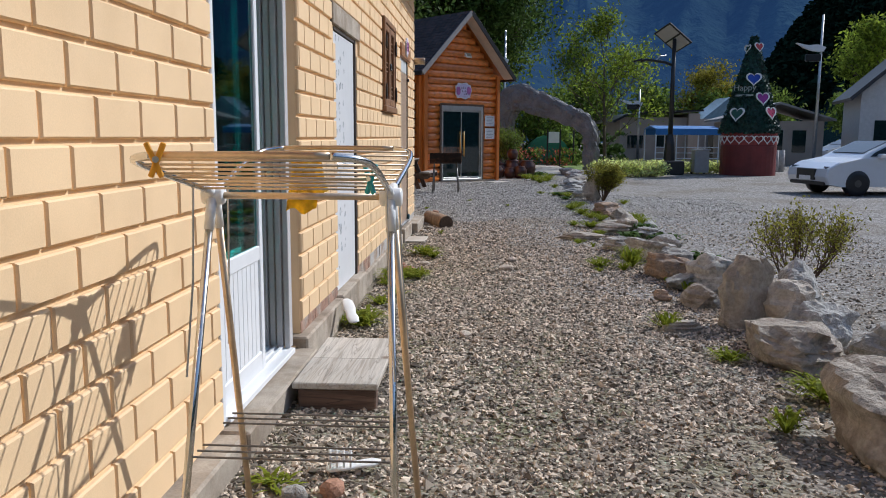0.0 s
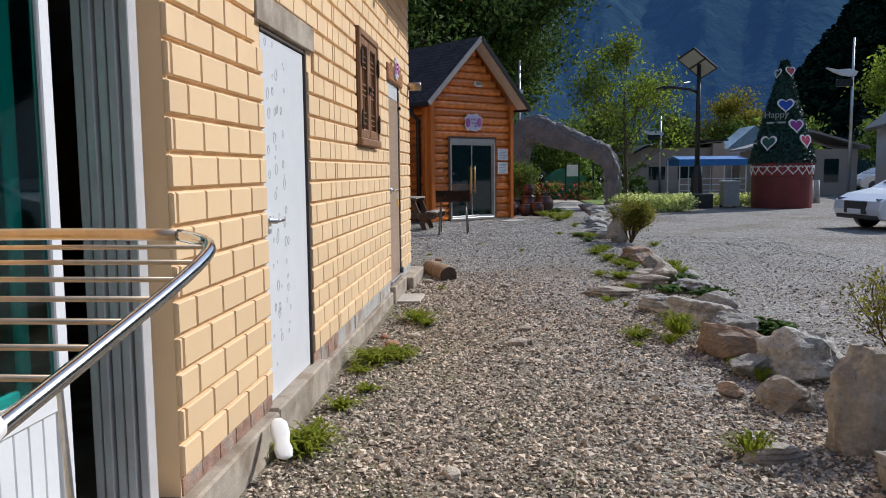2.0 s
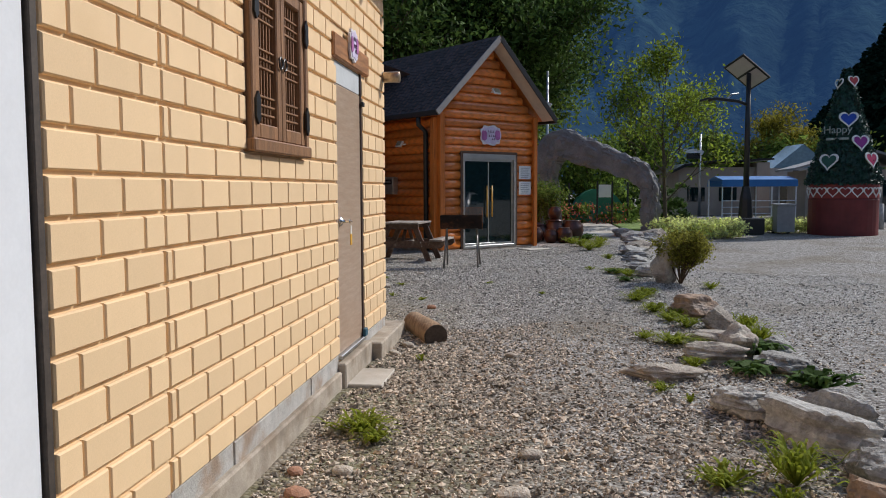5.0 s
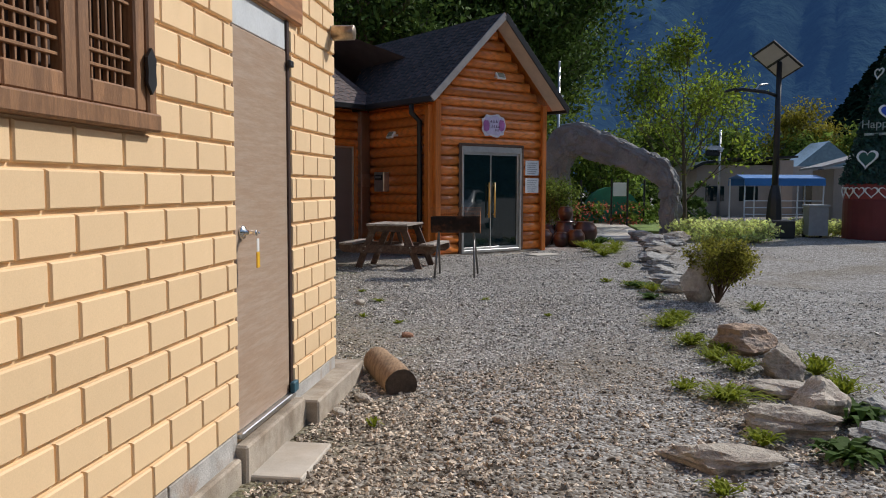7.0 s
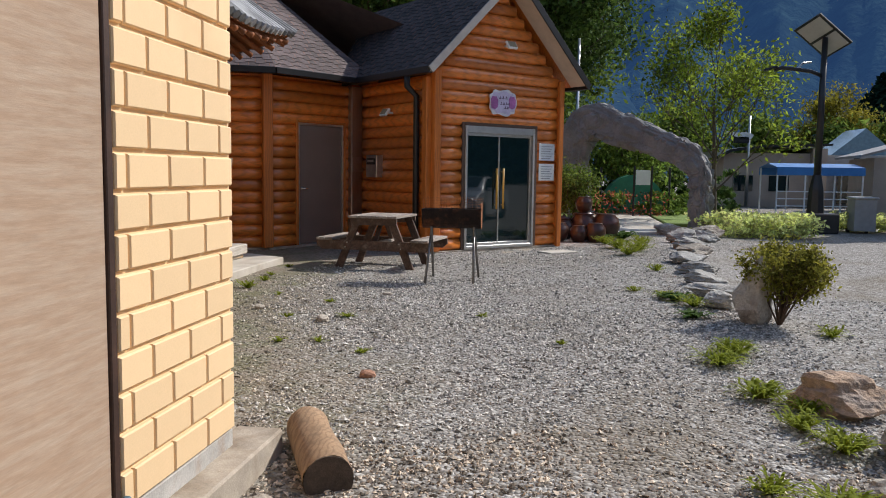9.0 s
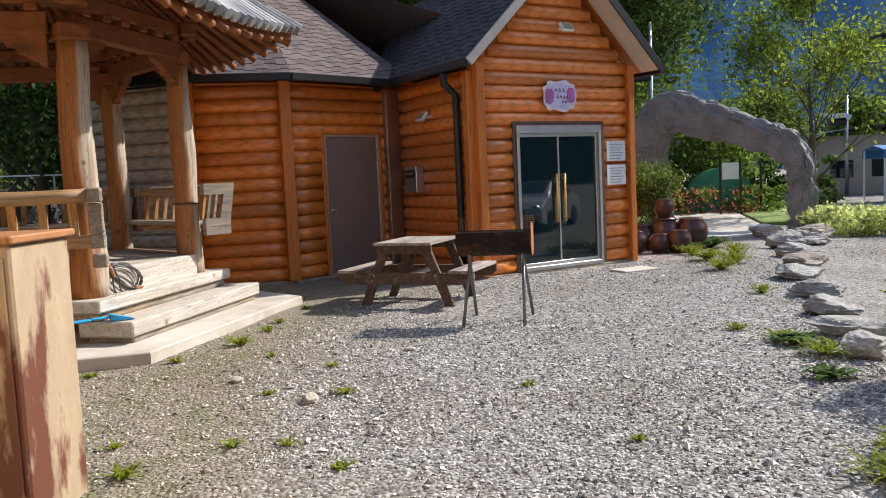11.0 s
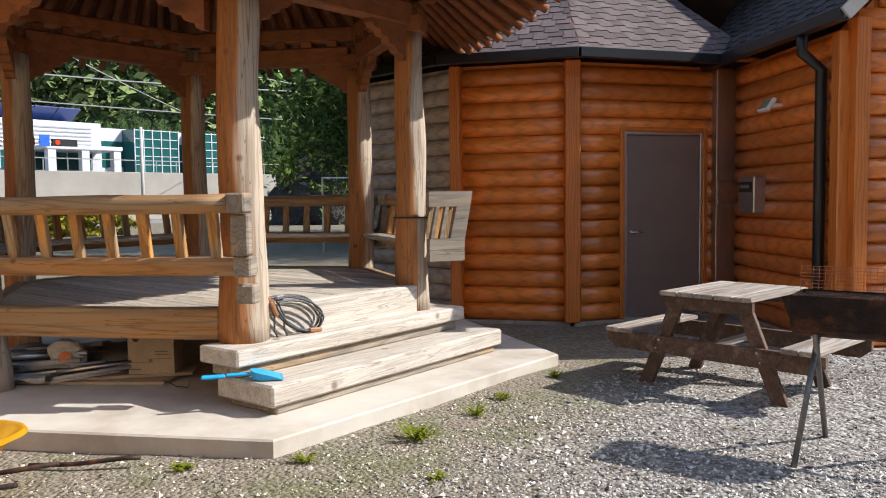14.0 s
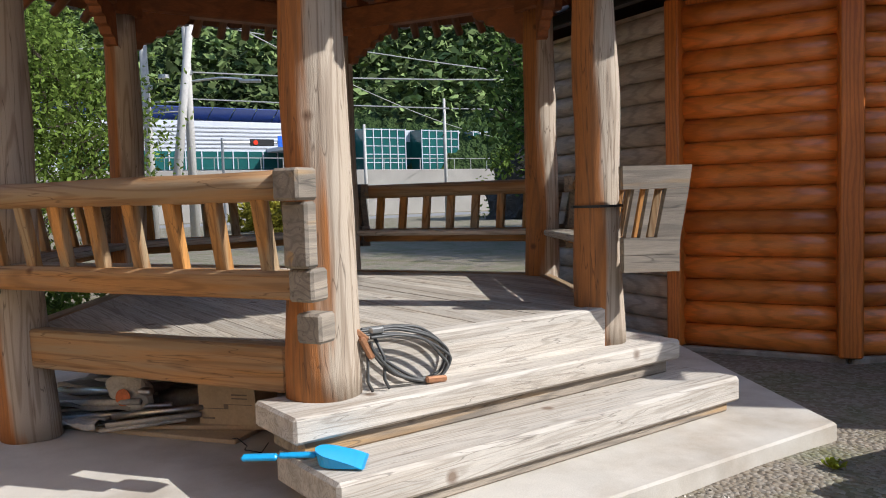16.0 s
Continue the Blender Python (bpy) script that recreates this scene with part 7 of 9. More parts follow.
def folded_sheet(x, y, z, w, d, a, seed, material, label):
    """A limp folded sheet: a wavy slab of two layers."""
    rg_ = np.random.default_rng(seed)
    bm = bmesh.new()
    grids = []
    for lay in (0.0, 0.03):
        grids.append([[bm.verts.new((w * (u - 0.5), d * (v - 0.5), lay + 0.035 * noise.noise((u * 4 + seed, v * 4, lay * 20)) + 0.012 * noise.noise((u * 11, v * 11 + seed, lay * 9)) + 0.04)) for u in np.linspace(0, 1, 15)] for v in np.linspace(0, 1, 10)])
    for g_ in grids:
        for r0, r1 in zip(g_, g_[1:]):
            for i in range(14):
                bm.faces.new((r0[i], r0[i + 1], r1[i + 1], r1[i]))
    for i in range(14):
        bm.faces.new((grids[0][0][i], grids[0][0][i + 1], grids[1][0][i + 1], grids[1][0][i]))
    o = thing("folded_sheet", bm, material, label, "sheet", "sheets under the deck")
    o.matrix_basis = pose(x, y, z, 0, 0, a)


GREY_SHEET = mat("grey_tarpaulin", (0.24, 0.23, 0.225), 0.6, vary=0.25, scale=7, bump=0.2)
folded_sheet(-6.82, 17.72, SLAB_Z, 0.55, 0.35, 38, 1, PALE, "crumpled white plastic sheet under the deck")
folded_sheet(-6.88, 17.85, SLAB_Z + 0.07, 0.7, 0.35, 42, 2, GREY_SHEET, "folded grey plastic sheet under the deck")
folded_sheet(-6.95, 18.05, SLAB_Z + 0.14, 0.8, 0.4, 35, 3, GREY_SHEET, "folded grey plastic sheet under the deck")
folded_sheet(-6.72, 18.45, SLAB_Z + 0.12, 0.7, 0.4, 48, 4, GREY_SHEET, "folded grey plastic sheet under the deck")
rt = base("rolled_sheet", "rolled grey plastic sheet with a hollow end", "roll", (-6.58, 18.28, SLAB_Z + 0.12), 52)
part("roll", lathe(bmesh.new(), [(0.05, -0.02), (0.05, -0.28), (0.062, -0.28), (0.066, 0.35), (0.0, 0.35)], n=20, m=Matrix.Rotation(math.pi / 2, 4, "Y")), GREY_SHEET, rt, smooth=True)
sk = base("white_sack", "crumpled white sack with an orange round mark", "sack", (-6.58, 17.98, SLAB_Z + 0.10), 42)
bm = bmesh.new()
bmesh.ops.create_icosphere(bm, subdivisions=4, radius=0.15)
for v in bm.verts:
    v.co *= 1 + 0.28 * noise.noise(v.co * 8) + 0.10 * noise.noise(v.co * 22)
    v.co.y *= 0.55
    v.co.z = v.co.z * 0.8 + 0.11
part("cloth", bm, mat("white_sack_cloth", (0.66, 0.63, 0.58), 0.7, vary=0.12, scale=8, bump=0.2), sk)
part("mark", lathe(bmesh.new(), [(0.0, 0), (0.05, 0), (0.05, 0.004)], n=18, m=Matrix.Translation((0.02, -0.105, 0.10)) @ Matrix.Rotation(radians(84), 4, "X")), mat("orange_print", (0.62, 0.17, 0.06), 0.6), sk, "round orange mark")
thing("thin_wire", wire(bmesh.new(), [(-5.9, 18.3, SLAB_Z + 0.006), (-5.82, 18.36, SLAB_Z + 0.03), (-5.72, 18.38, SLAB_Z + 0.006), (-5.62, 18.33, SLAB_Z + 0.02), (-5.56, 18.4, SLAB_Z + 0.006), (-5.66, 18.48, SLAB_Z + 0.02)], 0.003, 5), BLACK_METAL, "thin black wire lying on the slab", "wire")

# wheelbarrow rim and rusty cabinet at the edge of the slab
wb = base("wheelbarrow", "yellow plastic wheelbarrow tray on a dark frame", "wheelbarrow", (-4.92, 16.48, 0.27), 30)
YEL = mat("yellow_plastic_tray", (0.82, 0.46, 0.02), 0.35, vary=0.06, bump=0.05)
bm = bmesh.new()
rings = []
for z, sx, sy in ((0.14, 0.22, 0.16), (0.36, 0.40, 0.30), (0.37, 0.43, 0.33), (0.345, 0.44, 0.34)):
    rings.append([bm.verts.new((sx * (abs(math.cos(t)) ** 0.6) * math.copysign(1, math.cos(t)), sy * (abs(math.sin(t)) ** 0.6) * math.copysign(1, math.sin(t)), z)) for t in np.linspace(0, 2 * math.pi, 28, endpoint=False)])
for a, b in zip(rings, rings[1:]):
    for i in range(28):
        bm.faces.new((a[i], a[(i + 1) % 28], b[(i + 1) % 28], b[i]))
bm.faces.new(rings[0][::-1])
bmesh.ops.solidify(bm, geom=bm.faces[:], thickness=0.006)
part("tray", bm, YEL, wb, smooth=True)
part("frame", wire(bmesh.new(), [(0.62, 0.16, 0.20), (0.2, 0.15, 0.12), (-0.35, 0.06, 0.14), (-0.35, -0.06, 0.14), (0.2, -0.15, 0.12), (0.62, -0.16, 0.20)], 0.014, 8), RUSTY, wb, smooth=True)
part("wheel", lathe(bmesh.new(), [(0.05, -0.03), (0.15, -0.03), (0.16, 0), (0.15, 0.03), (0.05, 0.03)], n=20, m=Matrix.Translation((-0.45, 0, 0.16)) @ Matrix.Rotation(math.pi / 2, 4, "X")), BLACK_METAL, wb, smooth=True)
rc = base("steel_cabinet", "rust-streaked cream steel cabinet", "cabinet", (-2.90, 15.12, 0.22), 12)
RCM = mat("rust_streaked_paint", (0.42, 0.31, 0.20), 0.6, vary=0.12, scale=3, second=(0.13, 0.042, 0.022), mix=(0.50, 0.57), mix_scale=1.5, stretch=(2, 2, 0.7), bump=0.3)
part("body", boxes((-0.32, -0.26, 0.0, 0.32, 0.26, 1.40, 0.012)), RCM, rc)
part("lid", boxes((-0.35, -0.29, 1.401, 0.35, 0.29, 1.44, 0.008)), ORANGE_BOARD, rc, "varnished wooden lid")
part("door", boxes((-0.29, -0.272, 0.06, 0.29, -0.261, 1.34, 0.004)), RCM, rc)
thing("steel_bar", wire(bmesh.new(), [(-5.05, 17.02, 0.31), (-4.8, 17.17, 0.33), (-4.58, 17.36, 0.36), (-4.52, 17.42, 0.36)], 0.014, 8), RUSTY, "bent rusty steel bar beside the slab", "bar", smooth=True)

# ---- stone arch ----
ARCH_STONE = mat("sculpted_grey_stone", (0.215, 0.205, 0.195), 0.9, vary=0.2, scale=2, fine=20, bump=0.7, dist=0.02)


def arch():
    """A curved arch of sculpted grey stone: a thick left leg, a falling neck and a thinner right leg."""
    a = base("stone_arch", "sculpted grey stone arch over a garden path", "arch", (0, 0, 0))
    path = [((0.62, 34.6, 0.1), 0.42), ((0.55, 34.5, 1.2), 0.43), ((0.42, 34.45, 2.2), 0.50), ((0.55, 34.3, 3.0), 0.62), ((1.05, 33.95, 3.30), 0.60), ((1.7, 33.4, 3.05), 0.54), ((2.4, 32.8, 2.74), 0.46), ((3.0, 32.15, 2.44), 0.42), ((3.40, 31.75, 2.22), 0.40), ((3.63, 31.5, 1.85), 0.35), ((3.67, 31.45, 1.4), 0.33), ((3.69, 31.42, 0.8), 0.32), ((3.72, 31.4, 0.1), 0.35)]
    pts, rad = [Vector(p) for p, r in path], [r for p, r in path]
    fine, fr = [], []
    for i in range(len(pts) - 1):
        for s in np.linspace(0, 1, 16, endpoint=False):
            p0, p1, p2, p3 = pts[max(i - 1, 0)], pts[i], pts[i + 1], pts[min(i + 2, len(pts) - 1)]
            fine.append(0.5 * ((2 * p1) + (p2 - p0) * s + (2 * p0 - 5 * p1 + 4 * p2 - p3) * s * s + (3 * p1 - p0 - 3 * p2 + p3) * s ** 3))
            fr.append(rad[i] * (1 - s) + rad[i + 1] * s)
    fine.append(pts[-1]), fr.append(rad[-1])
    n, loops = 56, []
    for i, p in enumerate(fine):
        d = (fine[min(i + 1, len(fine) - 1)] - fine[max(i - 1, 0)]).normalized()
        side = Vector((0.64, 0.77, 0)).normalized()
        up = side.cross(d).normalized()
        ring = []
        for k in range(n):
            t = 2 * math.pi * k / n
            cell = noise.voronoi((i * 0.075, k * 0.19, 2.0))[0]
            groove = -0.06 if cell[1] - cell[0] < 0.13 else 0.035 * math.sin(cell[0] * 9)
            r = fr[i] * 0.92 + groove + 0.03 * noise.noise(p * 1.5 + Vector((k * 0.2, 0, 0)))
            cx, sy = math.cos(t), math.sin(t)
            ring.append(p + side * math.copysign(abs(cx) ** 0.6, cx) * r * 0.75 + up * math.copysign(abs(sy) ** 0.6, sy) * r)
        loops.append(ring)
    for name, lo, hi in (("thick_leg", 0, 40), ("neck", 40, 128), ("thin_leg", 128, len(loops) - 1)):
        bm = bmesh.new()
        skin = [[bm.verts.new(q) for q in ring] for ring in loops[lo:hi + 1]]
        for a_, b_ in zip(skin, skin[1:]):
            for k in range(n):
                bm.faces.new((a_[k], a_[(k + 1) % n], b_[(k + 1) % n], b_[k]))
        bm.faces.new(skin[0][::-1]), bm.faces.new(skin[-1])
        bmesh.ops.recalc_face_normals(bm, faces=bm.faces[:])
        part(name, bm, ARCH_STONE, a)


arch()

# paved garden path and flower beds beyond the arch
thing("garden_path", boxes((0.8, 29.5, 0.2, 3.0, 46.0, 0.345, 0.02)), SLAB, "pale concrete garden path under the arch", "path", kind="structure")
nr = np.random.default_rng(4)


def bed(name, x0, x1, y0, y1, h, n, material, label, size=0.05):
    p = np.column_stack((nr.uniform(x0, x1, 220), nr.uniform(y0, y1, 220), np.full(220, 0.25)))
    p[:, 2] += nr.uniform(0.05, h, 220)
    o = leaf_cloud(name, p, (0.12, 0.12, 0.06), n, size, material, nr, 0.8)
    return tagged(o, label, "plants", kind="stuff")


PALE_LEAF = leaf_mat("pale_variegated_leaf", (0.62, 0.66, 0.26), 0.3)
PINK = leaf_mat("pink_petals", (0.55, 0.14, 0.10), 0.3)
bed("hosta_bed", 3.6, 6.3, 30.2, 32.2, 0.5, 9000, PALE_LEAF, "pale green and white hosta bed", 0.06)
bed("hosta_bed", 7.6, 9.4, 33.6, 34.6, 0.4, 2500, PALE_LEAF, "pale green and white hosta bed", 0.06)
bed("flower_bed", -2.0, 4.5, 38.0, 42.0, 0.8, 9000, MID_LEAF, "green flower bed behind the arch", 0.08)
bed("flower_bed", -0.5, 3.5, 37.2, 39.0, 0.9, 900, PINK, "pink blossoms in the flower bed", 0.05)
bed("hedge", -3.0, 7.0, 43.0, 46.0, 1.8, 16000, DARK_LEAF, "dark green hedge behind the garden", 0.11)
lawn_mat = mat("lawn", (0.15, 0.22, 0.04), 0.9, vary=0.3, scale=1.2, fine=14, bump=0.8, dist=0.05)
thing("lawn", boxes((-6.0, 33.0, 0.2, 0.7, 44.0, 0.36, 0.02), (3.1, 33.5, 0.2, 6.0, 44, 0.35, 0.02)), lawn_mat, "short green lawn beyond the arch", "lawn", kind="structure")
GREEN_SHEET = mat("green_tarpaulin", (0.03, 0.22, 0.12), 0.5, vary=0.15)
gs = base("garden_shelter", "low green curved shelter behind the arch", "shelter", (2.6, 40.0, 0.3))
part("cover", prism(bmesh.new(), [(1.2 * math.cos(t), 1.45 * math.sin(t)) for t in np.linspace(0, math.pi, 12)], -0.9, 0.9, Matrix.Rotation(math.pi / 2, 4, "X")), GREEN_SHEET, gs)
for x in (-1.2, 1.2):
    part("post", tube(bmesh.new(), (x, -1.0, 0), (x, -1.0, 1.7), 0.04, None, 8), BLACK_METAL, gs)
for x, y in ((2.75, 37.6),):
    ns = base("garden_sign", "dark framed notice on two garden posts", "sign", (x, y, 0.3), 10)
    for s in (-0.3, 0.3):
        part("post", tube(bmesh.new(), (s, 0, 0), (s, 0, 1.75), 0.035, None, 8), BLACK_METAL, ns)
    part("panel", boxes((-0.25, -0.03, 1.1, 0.25, 0.0, 1.6, 0.01)), PLASTIC_WHITE, ns)

# ---- solar street lamp ----
sl = base("solar_lamp", "black solar street lamp with a tilted panel", "street lamp", (7.05, 33.2, 0.2))
part("plinth", boxes((-0.5, -0.5, 0, 0.5, 0.5, 0.55, 0.03)), BLACK_METAL, sl)
part("skirt", lathe(bmesh.new(), [(0.24, 0.55), (0.20, 1.2), (0.12, 1.6)], n=8), BLACK_METAL, sl)
part("pole", tube(bmesh.new(), (0, 0, 1.55), (0, 0, 5.34), 0.10, 0.075, 14), BLACK_METAL, sl, smooth=True)
arm = part("arm", wire(bmesh.new(), [(0, 0, 4.3), (-0.35, -0.1, 4.42), (-0.8, -0.2, 4.47), (-1.15, -0.3, 4.50), (-1.35, -0.3, 4.44)], 0.055, 8), BLACK_METAL, sl, smooth=True)
part("lamp_head", box(bmesh.new(), -0.35, -0.09, -0.02, 0.0, 0.09, 0.05, 0.02, Matrix.Translation((-1.3, -0.35, 4.50)) @ Matrix.Rotation(radians(-15), 4, "Y")), BLACK_METAL, arm)
part("side_arm", wire(bmesh.new(), [(-0.75, -0.2, 4.46), (-0.5, 0.15, 4.68), (-0.25, 0.3, 4.72)], 0.03, 8), GALV, arm, smooth=True)
pa, pb = Vector((0.93, 0.30, -0.70)).normalized(), Vector((0.62, -0.73, 0.28))
pn = -pa.cross(pb).normalized()
pb = pn.cross(pa)
pt = Matrix.Translation((-0.07, 0.0, 5.36)) @ Matrix((pa, pb, pn)).transposed().to_4x4()
part("solar_panel", box(bmesh.new(), -0.62, -0.45, 0.0, 0.62, 0.45, 0.06, 0.01, pt), BLACK_METAL, sl)
for k in (-0.30, 0.30):
    part("panel_back", box(bmesh.new(), k - 0.26, -0.38, -0.012, k + 0.26, 0.38, -0.002, 0, pt), mat("white_panel_back", (0.42, 0.41, 0.39), 0.5, vary=0.05), sl)
bn = base("waste_bin", "grey wheeled waste bin beside the lamp", "bin", (8.3, 33.3, 0.2))
part("body", prism(bmesh.new(), [(-0.28, -0.3), (0.28, -0.3), (0.28, 0.3), (-0.28, 0.3)], 0.08, 0.95), mat("grey_bin", (0.3, 0.3, 0.3), 0.5, vary=0.1), bn)
part("lid", boxes((-0.32, -0.34, 0.951, 0.32, 0.34, 1.02, 0.02)), mat("grey_bin_lid", (0.36, 0.36, 0.36), 0.5, vary=0.1), bn)
for x in (-0.25, 0.25):
    part("wheel", lathe(bmesh.new(), [(0.03, -0.03), (0.1, -0.03), (0.1, 0.03), (0.03, 0.03)], n=14, m=Matrix.Translation((x, 0.28, 0.1)) @ Matrix.Rotation(math.pi / 2, 4, "Y")), BLACK_METAL, bn)

# ---- decorated tree ----
xt = base("decorated_tree", "tall green artificial cone tree with heart lights", "artificial tree", (10.15, 33.2, 0.2))
RED_CLOTH = mat("dark_red_panel", (0.15, 0.022, 0.02), 0.6, vary=0.25, scale=1.5, bump=0.2)
part("drum", lathe(bmesh.new(), [(1.06, 0), (1.06, 1.15), (1.03, 1.2)], n=32), RED_CLOTH, xt, "dark red drum base")
part("band", lathe(bmesh.new(), [(1.05, 1.2), (1.05, 1.65), (1.0, 1.68)], n=32), mat("bright_red_band", (0.27, 0.04, 0.035), 0.6, vary=0.2), xt)
TINSEL = mat("dark_green_tinsel", (0.012, 0.055, 0.038), 0.5, vary=0.4, scale=6, island=0.5, bump=0)
part("cone", lathe(bmesh.new(), [(1.0, 1.66), (0.8, 2.6), (0.5, 3.8), (0.22, 4.9), (0.1, 5.4)], n=28), TINSEL, xt)
k = 9000
hh = nr.uniform(0, 1, k) ** 1.4
ang = nr.uniform(0, 6.283, k)
rr = (1.02 * (1 - hh) + 0.10) * nr.uniform(0.94, 1.07, k)
cen = np.column_stack((rr * np.cos(ang), rr * np.sin(ang), 1.66 + hh * 3.75))
tl = leaf_cloud("tinsel", cen, (0.015, 0.015, 0.02), k, 0.055, TINSEL, nr)
tl.parent = xt


def heart(r):
    return [(r * 0.062 * (16 * math.sin(t) ** 3), r * 0.062 * (13 * math.cos(t) - 5 * math.cos(2 * t) - 2 * math.cos(3 * t) - math.cos(4 * t))) for t in np.linspace(0, 2 * math.pi, 26, endpoint=False)]


def heart_light(ang_, z, r, colour, tilt=14, rad_=None):
    rad_ = rad_ if rad_ else 1.02 * (1 - (z - 1.66) / 3.75) + 0.16
    m_ = pose(rad_ * math.cos(radians(ang_)), rad_ * math.sin(radians(ang_)), z, 90 - tilt, 0, ang_ + 90)
    bm = bmesh.new()
    o, i_ = heart(r), heart(r * 0.78)
    vo, vi = [bm.verts.new((*p, 0.03)) for p in o], [bm.verts.new((*p, 0.03)) for p in i_]
    wo, wi = [bm.verts.new((*p, 0.0)) for p in o], [bm.verts.new((*p, 0.0)) for p in i_]
    for j in range(26):
        h = (j + 1) % 26
        bm.faces.new((vo[j], vo[h], vi[h], vi[j])), bm.faces.new((wo[h], wo[j], wi[j], wi[h])), bm.faces.new((vo[j], wo[j], wo[h], vo[h])), bm.faces.new((vi[h], wi[h], wi[j], vi[j]))
    bmesh.ops.transform(bm, matrix=m_, verts=bm.verts[:])
    ring = part("heart", bm, PLASTIC_WHITE, xt, "white outlined heart")
    if colour:
        part("heart_fill", prism(bmesh.new(), heart(r * 0.77), 0.004, 0.022, m_), mat("heart_colour", colour, 0.5, vary=0.1), ring)


cam_dir = -107
heart_light(cam_dir + 5, 3.75, 0.30, (0.02, 0.07, 0.42))
heart_light(cam_dir + 30, 3.0, 0.30, (0.30, 0.03, 0.25))
heart_light(cam_dir + 50, 2.45, 0.30, (0.6, 0.04, 0.12))
heart_light(cam_dir - 30, 2.4, 0.32, (0.02, 0.09, 0.06))
heart_light(cam_dir + 40, 5.0, 0.22, (0.5, 0.04, 0.04))
heart_light(cam_dir - 55, 4.95, 0.2, None)
for kx in range(-4, 5):
    heart_light(cam_dir + kx * 19, 1.42, 0.19, None, 0, 1.07)
FAINT = mat("faint_lettering", (0.30, 0.36, 0.34), 0.6, vary=0.3, scale=20)
letter_at = pose(0.76 * math.cos(radians(cam_dir - 20)), 0.76 * math.sin(radians(cam_dir - 20)), 3.30, 0, 0, cam_dir + 70)
text = bpy.data.curves.new("lettering", "FONT")
text.body, text.size, text.align_x, text.extrude = "Happy", 0.34, "CENTER", 0.008
drawn = bpy.data.objects.new("lettering", text)
bm = bmesh.new()
bm.from_mesh(bpy.data.meshes.new_from_object(drawn))
bpy.data.objects.remove(drawn)
bmesh.ops.transform(bm, matrix=letter_at @ pose(0, 0, 0, 90, 0, 0), verts=bm.verts[:])
part("lettering", bm, FAINT, xt, "pale lettering")
part("lettering", box(bmesh.new(), -0.34, -0.01, -0.22, 0.34, 0.01, -0.15, 0.0, letter_at), FAINT, xt)

# ---- blue canopy, office building ----
cp = base("blue_canopy", "blue tarpaulin canopy on white posts", "canopy", (10.35, 45.4, 0.2), 8)
BLUE_TARP = mat("blue_tarpaulin", (0.03, 0.16, 0.42), 0.5, vary=0.12, scale=2, bump=0.2)
part("roof_sheet", prism(bmesh.new(), [(-1.0, 1.62), (-0.95, 1.95), (0, 2.12), (0.95, 1.95), (1.0, 1.62), (0.97, 1.62), (0.92, 1.92), (0, 2.08), (-0.92, 1.92), (-0.97, 1.62)], -1.8, 1.8, Matrix(((0, 0, 1, 0), (1, 0, 0, 0), (0, 1, 0, 0), (0, 0, 0, 1)))), BLUE_TARP, cp)
for x in (-1.75, -0.6, 0.6, 1.75):
    for y in (-0.9, 0.9):
        part("post", tube(bmesh.new(), (x, y, 0), (x, y, 1.95), 0.035, None, 8), WHITE_PAINT, cp)
for z in (0.35, 0.65, 0.95):
    part("rail", tube(bmesh.new(), (-1.75, -0.9, z), (1.75, -0.9, z), 0.022, None, 8), WHITE_PAINT, cp)
ob = base("office_building", "low beige building with a dark roof edge", "building", (10.76, 53.8, 0.2), 4)
BEIGE = mat("beige_render", (0.42, 0.345, 0.285), 0.85, vary=0.1, scale=1.0, fine=20, bump=0.3)
part("wall", boxes((-2.7, -1.0, 0, 1.6, 4.0, 2.75), (1.6, -1.4, 0, 2.3, 4.0, 3.0)), BEIGE, ob)
part("wall", boxes((2.3, -0.6, 0, 6.4, 4.0, 2.7, 0.02)), mat("grey_panel", (0.34, 0.33, 0.32), 0.7, vary=0.1), ob)
rf = part("roof", prism(bmesh.new(), [(-3.2, 2.4), (-2.4, 2.80), (-1.0, 3.02), (2.5, 3.14), (2.5, 3.24), (-1.1, 3.12), (-2.5, 2.92), (-3.3, 2.5)], -4.2, 1.5, Matrix.Rotation(math.pi / 2, 4, "X")), GUTTER, ob)
part("skylight", prism(bmesh.new(), [(2.9, 2.7), (6.3, 2.7), (4.6, 4.1)], -2.4, 0.2, Matrix.Rotation(math.pi / 2, 4, "X")), mat("glass_pyramid", (0.22, 0.33, 0.40), 0.15, vary=0.15), ob)
for x0, x1, z0, z1 in ((-2.2, -1.2, 0.8, 1.6), (-0.4, 0.6, 0.8, 1.6), (3.0, 4.0, 0.2, 1.9), (4.4, 5.6, 0.4, 1.9)):
    part("window", boxes((x0, -1.03, z0, x1, -0.99, z1)), DARK_GLASS, ob)
part("lettering", boxes((3.9, -0.63, 2.25, 4.2, -0.605, 2.55), (4.7, -0.63, 2.25, 5.0, -0.605, 2.55)), GUTTER, ob)
hb = base("hall", "long low pale building with a shallow roof", "building", (15.5, 47.0, 0.2), -6)
part("wall", boxes((-2.4, -1.5, 0, 2.6, 3.0, 2.4)), BEIGE, hb)
part("roof", prism(bmesh.new(), [(-3.0, 2.4), (0.2, 3.3), (3.1, 2.4), (3.1, 2.5), (0.2, 3.42), (-3.0, 2.5)], -3.2, 1.9, Matrix.Rotation(math.pi / 2, 4, "X")), mat("grey_sheet_roof", (0.28, 0.26, 0.25), 0.6, vary=0.1), hb)
